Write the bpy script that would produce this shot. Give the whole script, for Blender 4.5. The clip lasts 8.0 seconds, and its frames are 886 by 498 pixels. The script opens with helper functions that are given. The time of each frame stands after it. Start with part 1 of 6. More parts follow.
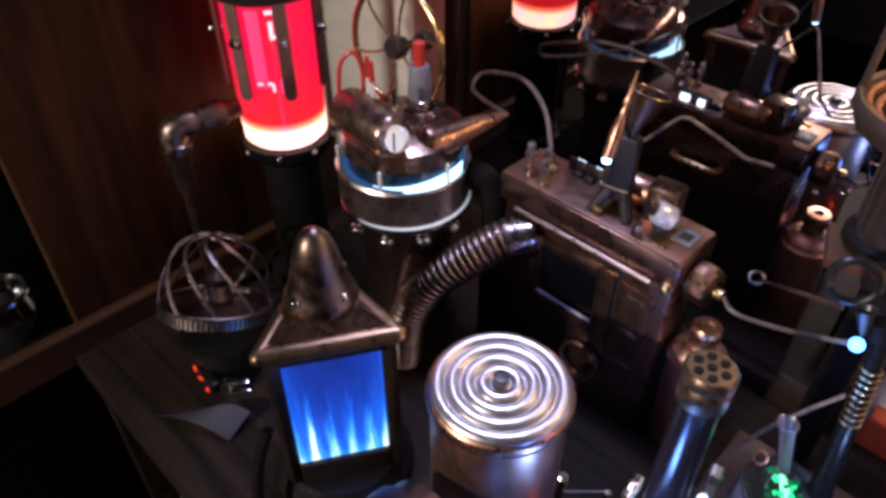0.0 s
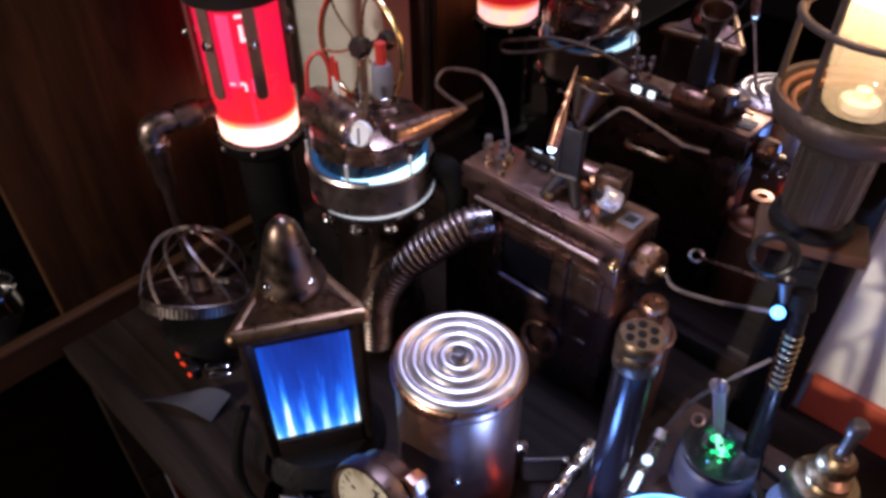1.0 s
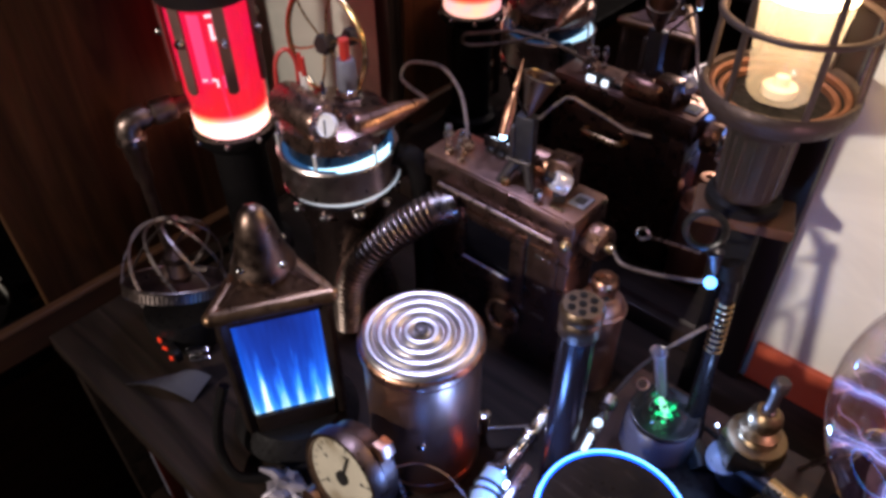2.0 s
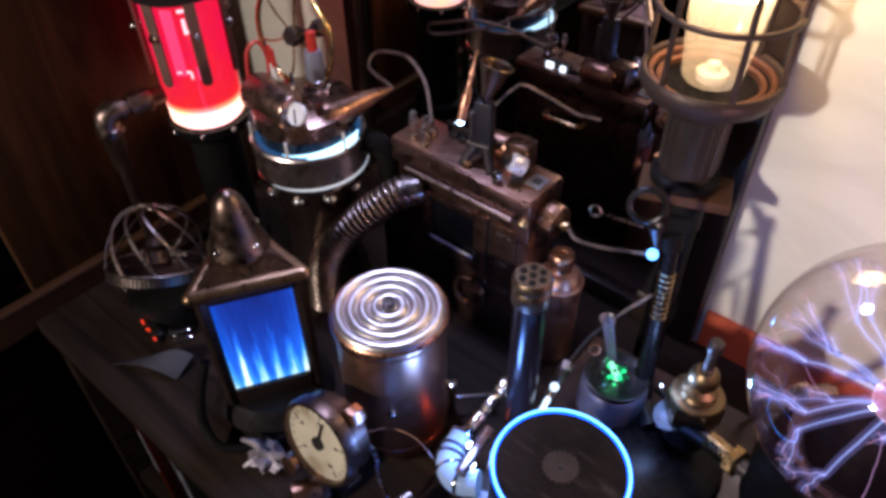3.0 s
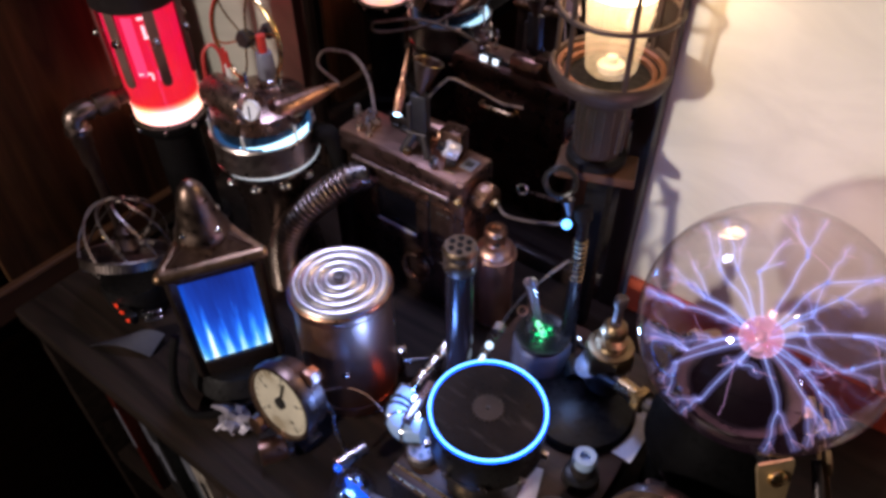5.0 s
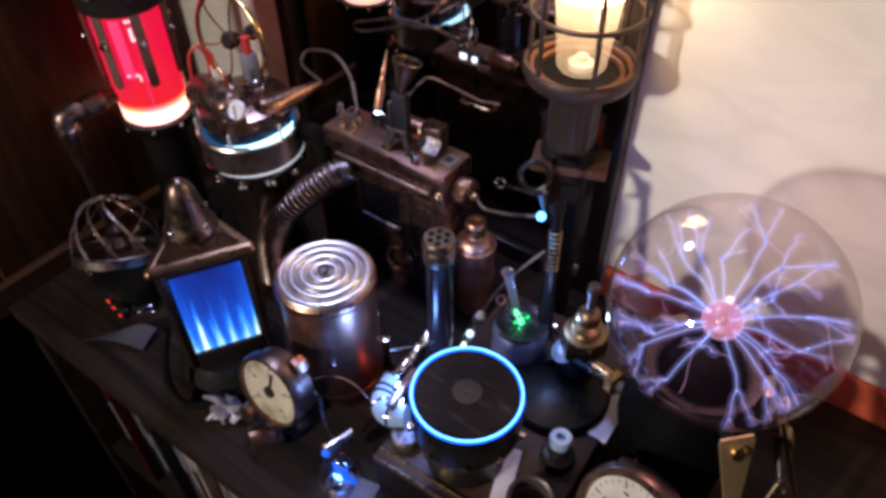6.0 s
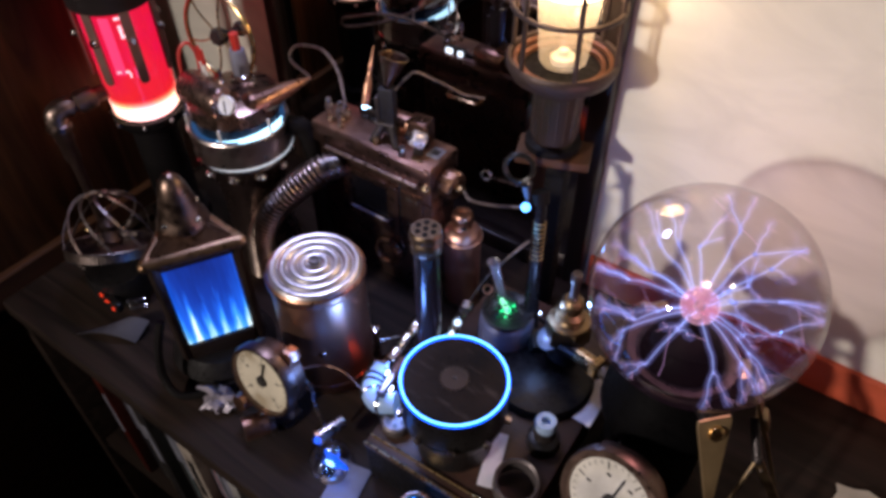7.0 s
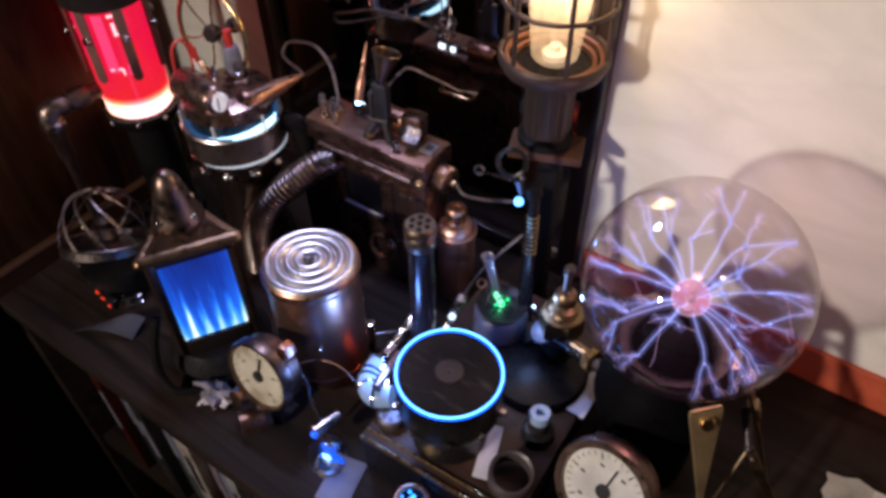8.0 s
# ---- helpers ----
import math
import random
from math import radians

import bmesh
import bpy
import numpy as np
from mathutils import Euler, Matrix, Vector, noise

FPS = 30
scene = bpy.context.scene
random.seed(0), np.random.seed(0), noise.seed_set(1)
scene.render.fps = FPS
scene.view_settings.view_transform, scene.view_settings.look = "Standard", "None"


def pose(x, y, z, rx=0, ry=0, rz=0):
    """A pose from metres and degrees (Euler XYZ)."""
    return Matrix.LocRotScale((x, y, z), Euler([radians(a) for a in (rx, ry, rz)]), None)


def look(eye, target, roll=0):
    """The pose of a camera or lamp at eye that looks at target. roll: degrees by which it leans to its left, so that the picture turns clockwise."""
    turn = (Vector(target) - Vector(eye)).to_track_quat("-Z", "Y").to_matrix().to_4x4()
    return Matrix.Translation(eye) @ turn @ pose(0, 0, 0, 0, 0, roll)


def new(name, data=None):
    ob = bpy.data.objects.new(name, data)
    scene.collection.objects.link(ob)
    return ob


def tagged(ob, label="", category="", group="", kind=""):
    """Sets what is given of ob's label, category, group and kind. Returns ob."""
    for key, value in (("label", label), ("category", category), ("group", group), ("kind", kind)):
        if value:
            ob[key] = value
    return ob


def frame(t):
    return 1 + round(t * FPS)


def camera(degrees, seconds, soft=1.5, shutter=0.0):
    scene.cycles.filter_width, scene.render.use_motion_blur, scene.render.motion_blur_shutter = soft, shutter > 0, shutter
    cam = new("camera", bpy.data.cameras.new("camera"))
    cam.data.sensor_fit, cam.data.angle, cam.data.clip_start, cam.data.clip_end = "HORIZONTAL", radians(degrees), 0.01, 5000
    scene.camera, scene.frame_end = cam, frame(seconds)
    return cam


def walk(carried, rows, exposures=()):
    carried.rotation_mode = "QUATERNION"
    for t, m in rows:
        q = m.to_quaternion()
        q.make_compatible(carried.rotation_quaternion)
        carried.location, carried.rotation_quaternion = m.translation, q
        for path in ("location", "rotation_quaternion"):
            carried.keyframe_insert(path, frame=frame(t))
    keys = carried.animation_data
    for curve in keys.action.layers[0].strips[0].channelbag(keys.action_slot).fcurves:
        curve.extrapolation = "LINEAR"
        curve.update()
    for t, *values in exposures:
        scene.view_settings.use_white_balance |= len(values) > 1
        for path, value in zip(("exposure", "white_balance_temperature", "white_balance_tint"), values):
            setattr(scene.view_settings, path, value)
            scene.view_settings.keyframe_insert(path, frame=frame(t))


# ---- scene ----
cam = camera(63.5, 8.0, soft=3.5)
METRES, EYE, TILT, LEAN, TURN = 0.235, 0.42, -40.0, 0.0, 45.0
ROWS = [
    (0.0, 0.0, 0.0, 0.0, -0.0, 0.0, -0.0),
    (0.5, 0.0394, -0.0713, -0.0166, -0.39, -0.14, 0.62),
    (1.0, 0.0757, -0.1455, -0.0288, -0.93, -0.38, 1.2),
    (1.5, 0.1099, -0.2185, -0.0416, -1.51, -0.68, 1.83),
    (3.0, 0.2006, -0.4435, -0.0706, -3.34, -2.48, 3.56),
    (3.5, 0.2219, -0.5236, -0.0768, -4.06, -2.96, 4.14),
    (4.0, 0.2398, -0.6028, -0.0908, -4.77, -3.18, 4.61),
    (4.5, 0.2577, -0.6761, -0.1037, -5.36, -3.33, 5.02),
    (6.0, 0.3051, -0.8471, -0.1131, -6.55, -4.08, 6.17),
    (6.5, 0.3063, -0.8852, -0.1162, -7.01, -4.39, 6.42),
    (7.0, 0.3083, -0.9123, -0.1176, -7.36, -4.72, 6.64),
    (7.5, 0.3087, -0.928, -0.1182, -7.63, -4.96, 6.84),
    (8.0, 0.3095, -0.9329, -0.1184, -7.79, -5.16, 7.05),
]
walk(cam, [(t, pose(0, 0, EYE, TILT, LEAN, TURN) @ pose(METRES * x, METRES * y, METRES * z, 90 + pitch, roll, yaw)) for t, x, y, z, yaw, pitch, roll in ROWS], [(0.0, 0.27), (1.5, 0.22), (4.0, 0.12), (8.0, 0.06)])

# ---- light ----
scene.view_settings.exposure = 0.0


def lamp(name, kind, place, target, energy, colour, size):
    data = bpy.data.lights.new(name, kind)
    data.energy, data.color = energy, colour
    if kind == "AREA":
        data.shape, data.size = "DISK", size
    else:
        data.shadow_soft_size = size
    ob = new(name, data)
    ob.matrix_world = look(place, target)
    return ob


room_world = bpy.data.worlds.new("dim_room")
room_world.use_nodes = True
room_world.node_tree.nodes["Background"].inputs["Color"].default_value = (0.5, 0.42, 0.38, 1)
room_world.node_tree.nodes["Background"].inputs["Strength"].default_value = 0.004
scene.world = room_world
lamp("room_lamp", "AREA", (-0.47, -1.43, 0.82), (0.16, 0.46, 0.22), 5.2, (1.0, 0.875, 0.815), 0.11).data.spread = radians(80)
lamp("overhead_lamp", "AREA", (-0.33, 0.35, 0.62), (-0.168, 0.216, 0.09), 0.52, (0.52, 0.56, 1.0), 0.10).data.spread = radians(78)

lamp("blue_diode_light", "POINT", (-0.030, 0.327, 0.140), (0, 0, 0), 0.022, (0.08, 0.28, 1.0), 0.004)
lamp("pipe_diode_light", "POINT", (-0.066, 0.188, 0.040), (0, 0, 0), 0.360, (0.12, 0.29, 1.0), 0.012)
lamp("bulb_diode_light", "POINT", (-0.080, 0.116, -0.022), (0, 0, 0), 0.030, (0.06, 0.22, 1.0), 0.004)
lamp("valve_diode_light", "POINT", (0.014, 0.300, 0.070), (0, 0, 0), 0.095, (0.26, 0.44, 1.0), 0.004)
lamp("plasma_glow", "POINT", (0.135, 0.293, 0.159), (0, 0, 0), 0.300, (1.0, 0.52, 0.58), 0.002)
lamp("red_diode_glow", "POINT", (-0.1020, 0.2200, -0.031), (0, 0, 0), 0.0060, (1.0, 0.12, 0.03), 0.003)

# ---- materials ----
MATS = {}


def material(name, colour, metal=0.0, rough=0.5, spread=0.25, grain=90.0, bump=0.15, stain=None, coat=0.0, wear=0.3, speckle=0.15, spec=0.5):
    """A painted, metal or wooden surface: stains at one scale, grain at another, uneven gloss and a fine relief."""
    mat = bpy.data.materials.new(name)
    mat.use_nodes = True
    n, l = mat.node_tree.nodes, mat.node_tree.links
    b = n["Principled BSDF"]
    b.inputs["Metallic"].default_value = metal
    b.inputs["Coat Weight"].default_value = coat
    b.inputs["Specular IOR Level"].default_value = spec
    tc = n.new("ShaderNodeTexCoord")
    big, small = n.new("ShaderNodeTexNoise"), n.new("ShaderNodeTexNoise")
    big.inputs["Scale"].default_value, big.inputs["Detail"].default_value = grain * 0.35, 6
    small.inputs["Scale"].default_value, small.inputs["Detail"].default_value = grain * 5, 4
    for node in (big, small):
        l.new(tc.outputs["Object"], node.inputs["Vector"])
    ramp = n.new("ShaderNodeValToRGB")
    lo = stain or tuple(c * (1 - spread) * 0.75 for c in colour)
    hi = tuple(min(1, c * (1 + spread)) for c in colour)
    ramp.color_ramp.elements[0].position, ramp.color_ramp.elements[1].position = 0.35, 0.65
    ramp.color_ramp.elements[0].color, ramp.color_ramp.elements[1].color = (*lo, 1), (*hi, 1)
    mid = ramp.color_ramp.elements.new(0.48)
    mid.color = (*colour, 1)
    l.new(big.outputs["Fac"], ramp.inputs["Fac"])
    mix = n.new("ShaderNodeMix")
    mix.data_type, mix.blend_type = "RGBA", "OVERLAY"
    mix.inputs["Factor"].default_value = speckle
    l.new(ramp.outputs["Color"], mix.inputs["A"])
    l.new(small.outputs["Fac"], mix.inputs["B"])
    hs = n.new("ShaderNodeHueSaturation")
    hs.inputs["Saturation"].default_value = 1.0
    l.new(mix.outputs["Result"], hs.inputs["Color"])
    l.new(hs.outputs["Color"], b.inputs["Base Color"])
    ro = n.new("ShaderNodeMapRange")
    ro.inputs["To Min"].default_value = max(0.04, rough * (1 - wear))
    ro.inputs["To Max"].default_value = min(1.0, rough * (1 + wear))
    ro.inputs["From Min"].default_value, ro.inputs["From Max"].default_value = 0.3, 0.7
    l.new(small.outputs["Fac"], ro.inputs["Value"])
    l.new(ro.outputs["Result"], b.inputs["Roughness"])
    if bump:
        bp = n.new("ShaderNodeBump")
        bp.inputs["Strength"].default_value, bp.inputs["Distance"].default_value = bump, 0.001
        l.new(small.outputs["Fac"], bp.inputs["Height"])
        l.new(bp.outputs["Normal"], b.inputs["Normal"])
    MATS[name] = mat
    return mat


def glowing(name, colour, strength, base=(0.02, 0.02, 0.02), rough=0.3):
    mat = bpy.data.materials.new(name)
    mat.use_nodes = True
    b = mat.node_tree.nodes["Principled BSDF"]
    b.inputs["Base Color"].default_value = (*base, 1)
    b.inputs["Roughness"].default_value = rough
    b.inputs["Emission Color"].default_value = (*colour, 1)
    b.inputs["Emission Strength"].default_value = strength
    return mat


def clear(name, tint=(1, 1, 1), gloss=0.06, rough=0.02, veil=None):
    """Thin clear glass: it lets light straight through, with a gloss that grows towards the rim."""
    mat = bpy.data.materials.new(name)
    mat.use_nodes = True
    n, l = mat.node_tree.nodes, mat.node_tree.links
    n.clear()
    out, mix = n.new("ShaderNodeOutputMaterial"), n.new("ShaderNodeMixShader")
    tr, gl, fr = n.new("ShaderNodeBsdfTransparent"), n.new("ShaderNodeBsdfGlossy"), n.new("ShaderNodeLayerWeight")
    tr.inputs["Color"].default_value = (*tint, 1)
    gl.inputs["Roughness"].default_value = rough
    fr.inputs["Blend"].default_value = 0.5
    pw, ma = n.new("ShaderNodeMath"), n.new("ShaderNodeMath")
    pw.operation, pw.inputs[1].default_value = "POWER", 4.0
    ma.operation, ma.inputs[1].default_value, ma.inputs[2].default_value = "MULTIPLY_ADD", 0.75, gloss
    l.new(fr.outputs["Facing"], pw.inputs[0])
    l.new(pw.outputs["Value"], ma.inputs[0])
    l.new(ma.outputs["Value"], mix.inputs["Fac"])
    l.new(tr.outputs["BSDF"], mix.inputs[1])
    l.new(gl.outputs["BSDF"], mix.inputs[2])
    l.new(mix.outputs["Shader"], out.inputs["Surface"])
    if veil:
        add, em = n.new("ShaderNodeAddShader"), n.new("ShaderNodeEmission")
        em.inputs["Color"].default_value, em.inputs["Strength"].default_value = (*veil, 1), 1.0
        l.new(mix.outputs["Shader"], add.inputs[0])
        l.new(em.outputs["Emission"], add.inputs[1])
        l.new(add.outputs["Shader"], out.inputs["Surface"])
    return mat


def wooden(name, light, dark, scale=(3.0, 40.0, 40.0), rough=0.5, bump=0.25, coat=0.0, spec=0.3):
    mat = bpy.data.materials.new(name)
    mat.use_nodes = True
    n, l = mat.node_tree.nodes, mat.node_tree.links
    b = n["Principled BSDF"]
    tc, mp = n.new("ShaderNodeTexCoord"), n.new("ShaderNodeMapping")
    mp.inputs["Scale"].default_value = scale
    no, fine = n.new("ShaderNodeTexNoise"), n.new("ShaderNodeTexNoise")
    no.inputs["Scale"].default_value, no.inputs["Detail"].default_value, no.inputs["Distortion"].default_value = 1.0, 8, 1.2
    fine.inputs["Scale"].default_value = 9.0
    l.new(tc.outputs["Object"], mp.inputs["Vector"])
    l.new(mp.outputs["Vector"], no.inputs["Vector"])
    l.new(mp.outputs["Vector"], fine.inputs["Vector"])
    ramp = n.new("ShaderNodeValToRGB")
    ramp.color_ramp.elements[0].position, ramp.color_ramp.elements[1].position = 0.32, 0.68
    ramp.color_ramp.elements[0].color, ramp.color_ramp.elements[1].color = (*dark, 1), (*light, 1)
    l.new(no.outputs["Fac"], ramp.inputs["Fac"])
    mix = n.new("ShaderNodeMix")
    mix.data_type, mix.blend_type = "RGBA", "MULTIPLY"
    mix.inputs["Factor"].default_value = 0.35
    l.new(ramp.outputs["Color"], mix.inputs["A"])
    l.new(fine.outputs["Color"], mix.inputs["B"])
    l.new(mix.outputs["Result"], b.inputs["Base Color"])
    b.inputs["Roughness"].default_value, b.inputs["Coat Weight"].default_value, b.inputs["Specular IOR Level"].default_value = rough, coat, spec
    bp = n.new("ShaderNodeBump")
    bp.inputs["Strength"].default_value, bp.inputs["Distance"].default_value = bump, 0.001
    l.new(no.outputs["Fac"], bp.inputs["Height"])
    l.new(bp.outputs["Normal"], b.inputs["Normal"])
    return mat


def plastered(name, colour):
    """Trowelled plaster: soft unevenness at hand size and fine scratches."""
    mat = bpy.data.materials.new(name)
    mat.use_nodes = True
    n, l = mat.node_tree.nodes, mat.node_tree.links
    b = n["Principled BSDF"]
    tc, mp = n.new("ShaderNodeTexCoord"), n.new("ShaderNodeMapping")
    mp.inputs["Scale"].default_value = (8.0, 8.0, 19.0)
    mp.inputs["Rotation"].default_value = (0, -0.55, 0)
    big, fine = n.new("ShaderNodeTexNoise"), n.new("ShaderNodeTexNoise")
    big.inputs["Scale"].default_value, big.inputs["Detail"].default_value, big.inputs["Distortion"].default_value = 1.0, 5, 1.5
    fine.inputs["Scale"].default_value, fine.inputs["Detail"].default_value = 140, 5
    l.new(tc.outputs["Object"], mp.inputs["Vector"])
    l.new(mp.outputs["Vector"], big.inputs["Vector"])
    l.new(tc.outputs["Object"], fine.inputs["Vector"])
    ramp = n.new("ShaderNodeValToRGB")
    ramp.color_ramp.elements[0].color = (*[c * 0.86 for c in colour], 1)
    ramp.color_ramp.elements[1].color = (*colour, 1)
    ramp.color_ramp.elements[0].position, ramp.color_ramp.elements[1].position = 0.3, 0.6
    l.new(big.outputs["Fac"], ramp.inputs["Fac"])
    l.new(ramp.outputs["Color"], b.inputs["Base Color"])
    b.inputs["Roughness"].default_value = 0.75
    add = n.new("ShaderNodeMath")
    add.operation, add.inputs[1].default_value = "MULTIPLY_ADD", 0.12
    l.new(fine.outputs["Fac"], add.inputs[0])
    l.new(big.outputs["Fac"], add.inputs[2])
    bp = n.new("ShaderNodeBump")
    bp.inputs["Strength"].default_value, bp.inputs["Distance"].default_value = 0.4, 0.0028
    l.new(add.outputs["Value"], bp.inputs["Height"])
    l.new(bp.outputs["Normal"], b.inputs["Normal"])
    return mat


COPPER = material("aged_copper", (0.55, 0.30, 0.20), 1.0, 0.34, 0.3, 60, 0.12, (0.20, 0.11, 0.08))
BRONZE = material("brown_bronze", (0.21, 0.125, 0.098), 0.95, 0.30, 0.12, 16, 0.04, (0.155, 0.090, 0.070), 0.0, 0.3, 0.06)
BRASS = material("old_brass", (0.46, 0.32, 0.16), 1.0, 0.3, 0.25, 70, 0.1, (0.20, 0.13, 0.06))
GOLD = material("bright_brass", (0.80, 0.56, 0.26), 1.0, 0.22, 0.2, 60, 0.08, (0.5, 0.3, 0.12))
STEEL = material("dull_steel", (0.44, 0.39, 0.36), 1.0, 0.28, 0.12, 30, 0.015, (0.34, 0.29, 0.27))
CAPMETAL = material("worn_bronze_cap", (0.30, 0.22, 0.19), 1.0, 0.34, 0.2, 40, 0.06, (0.16, 0.11, 0.09))
CHROME = material("polished_steel", (0.72, 0.72, 0.74), 1.0, 0.14, 0.12, 60, 0.04, (0.5, 0.48, 0.46))
CANLID = material("silvery_tin", (0.74, 0.69, 0.70), 1.0, 0.36, 0.06, 30, 0.01, (0.62, 0.58, 0.58), 0.0, 0.12, 0.04)
VALVEBRASS = material("shaded_brass", (0.22, 0.155, 0.085), 1.0, 0.42, 0.25, 60, 0.08, (0.17, 0.115, 0.06))
BRASSDARK = material("tarnished_brass", (0.30, 0.22, 0.13), 1.0, 0.38, 0.3, 70, 0.12, (0.12, 0.08, 0.05))
GREYCARD = material("grey_card", (0.17, 0.17, 0.21), 0.0, 0.6, 0.1, 50, 0.1)
CANTIN = material("coppery_tin", (0.56, 0.325, 0.225), 1.0, 0.40, 0.08, 30, 0.015, (0.46, 0.255, 0.17), 0.0, 0.12, 0.05)
GUNMETAL = material("gunmetal_paint", (0.055, 0.045, 0.045), 0.6, 0.4, 0.25, 60, 0.12, (0.025, 0.02, 0.02))
BLACK = material("black_enamel", (0.012, 0.011, 0.011), 0.0, 0.35, 0.3, 50, 0.1, (0.006, 0.005, 0.005), 0.0, 0.3, 0.15, 0.3)
MATTBLACK = material("matt_black", (0.007, 0.006, 0.006), 0.0, 0.65, 0.3, 50, 0.15, None, 0.0, 0.3, 0.15, 0.12)
COREBLACK = material("sooty_black", (0.0022, 0.0020, 0.0022), 0.0, 0.6, 0.3, 50, 0.1, None, 0.0, 0.3, 0.15, 0.06)
GREYCAST = material("grey_cast_metal", (0.135, 0.115, 0.115), 0.6, 0.5, 0.25, 70, 0.2, (0.08, 0.07, 0.065))
RUBBER = material("ribbed_metal_hose", (0.36, 0.29, 0.25), 1.0, 0.36, 0.25, 70, 0.1)
PALE = material("pale_paper", (0.62, 0.60, 0.68), 0.0, 0.6, 0.1, 50, 0.1)
WHITE = material("white_enamel", (0.78, 0.77, 0.76), 0.0, 0.35, 0.06, 40, 0.03)
DIALFACE = material("aged_ivory_dial", (0.64, 0.58, 0.45), 0.0, 0.5, 0.14, 90, 0.03, (0.42, 0.35, 0.24))
DIALWHITE = material("white_dial", (0.74, 0.70, 0.62), 0.0, 0.45, 0.08, 50, 0.02)
INK = material("black_ink", (0.02, 0.018, 0.018), 0.0, 0.5, 0.1, 50, 0.0)
CABLE = material("braided_cable", (0.17, 0.13, 0.11), 0.6, 0.45, 0.3, 300, 0.5)
REDWIRE = material("red_plastic", (0.55, 0.04, 0.03), 0.0, 0.4, 0.1, 50, 0.05)
TERRACOTTA = material("terracotta_paint", (0.58, 0.105, 0.045), 0.0, 0.6, 0.12, 40, 0.1)
DARKWOOD = wooden("dark_shelf_wood", (0.040, 0.026, 0.020), (0.011, 0.0075, 0.006), (4.0, 45.0, 45.0), 0.6, 0.3, 0.0, 0.14)
PANELWOOD = wooden("brown_panel_wood", (0.132, 0.059, 0.026), (0.033, 0.0155, 0.0072), (35.0, 35.0, 3.0), 0.6, 0.25, 0.0, 0.12)
RAILWOOD = wooden("rail_wood", (0.13, 0.058, 0.028), (0.075, 0.034, 0.017), (40.0, 3.0, 40.0), 0.5, 0.25)
DECKWOOD = wooden("brown_deck_wood", (0.085, 0.046, 0.033), (0.040, 0.022, 0.017), (6.0, 45.0, 45.0), 0.42, 0.25, 0.0, 0.3)
FLOORWOOD = wooden("floor_wood", (0.07, 0.036, 0.020), (0.035, 0.017, 0.010), (12.0, 1.5, 12.0), 0.45, 0.2)
FRAMEWOOD = wooden("black_stained_wood", (0.035, 0.022, 0.018), (0.015, 0.010, 0.008), (30.0, 30.0, 4.0), 0.35, 0.15)
PLASTER = plastered("cream_plaster", (0.755, 0.735, 0.630))
DIMPAINT = plastered("dim_wall_paint", (0.24, 0.20, 0.26))
GLASS = clear("clear_glass", (0.97, 0.97, 0.98), 0.07)
GLOBEGLASS = clear("globe_glass", (0.975, 0.935, 0.955), 0.10, 0.02, (0.0034, 0.0013, 0.0026))
SCREEN = material("black_screen", (0.004, 0.004, 0.006), 0.0, 0.12, 0.1, 40, 0.0)
LEDBLUE = glowing("blue_diode", (0.10, 0.38, 1.0), 5.0)
LEDWHITE = glowing("cold_white_diode", (0.62, 0.80, 1.0), 14.0)
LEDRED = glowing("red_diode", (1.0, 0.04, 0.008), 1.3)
LEDGREEN = glowing("green_gems", (0.02, 0.75, 0.24), 1.8, (0.0, 0.2, 0.05), 0.1)
LEDGREENDIM = glowing("dim_green_gems", (0.0, 0.30, 0.08), 0.25, (0.0, 0.1, 0.03), 0.1)
PIPEGLOW = glowing("lit_frosted_pipe", (0.30, 0.60, 1.0), 0.13, (0.26, 0.32, 0.44), 0.14)
RINGGLOW = glowing("ring_light", (0.14, 0.52, 1.0), 4.5)
RINGEDGE = glowing("ring_edge_light", (0.004, 0.10, 1.0), 4.5)
BULBGLOW = glowing("warm_bulb", (1.0, 0.66, 0.36), 16.0)
LEGBRASS = material("dull_brass_sheet", (0.36, 0.25, 0.13), 0.55, 0.42, 0.15, 60, 0.06, (0.24, 0.16, 0.08))
SOFTDIODE = glowing("soft_white_diode", (0.62, 0.80, 1.0), 1.6, (0.4, 0.4, 0.4))
ROOFRIM = material("golden_brown_metal", (0.30, 0.19, 0.11), 0.95, 0.36, 0.2, 45, 0.1, (0.16, 0.09, 0.05))
PIPEDARK = material("dark_brown_pipe", (0.13, 0.085, 0.07), 0.9, 0.42, 0.25, 45, 0.12, (0.06, 0.04, 0.035))
POSTMETAL = material("dark_polished_bronze", (0.115, 0.08, 0.07), 0.9, 0.26, 0.12, 20, 0.0, (0.08, 0.053, 0.046), 0.0, 0.1, 0.03)
CAPBROWN = material("brown_cap_metal", (0.13, 0.092, 0.062), 0.9, 0.42, 0.25, 60, 0.12, (0.08, 0.05, 0.035))

mirror_mat = bpy.data.materials.new("mirror_silver")
mirror_mat.use_nodes = True
mirror_mat.node_tree.nodes["Principled BSDF"].inputs["Base Color"].default_value = (0.50, 0.46, 0.46, 1)
mirror_mat.node_tree.nodes["Principled BSDF"].inputs["Metallic"].default_value = 1.0
mirror_mat.node_tree.nodes["Principled BSDF"].inputs["Roughness"].default_value = 0.02


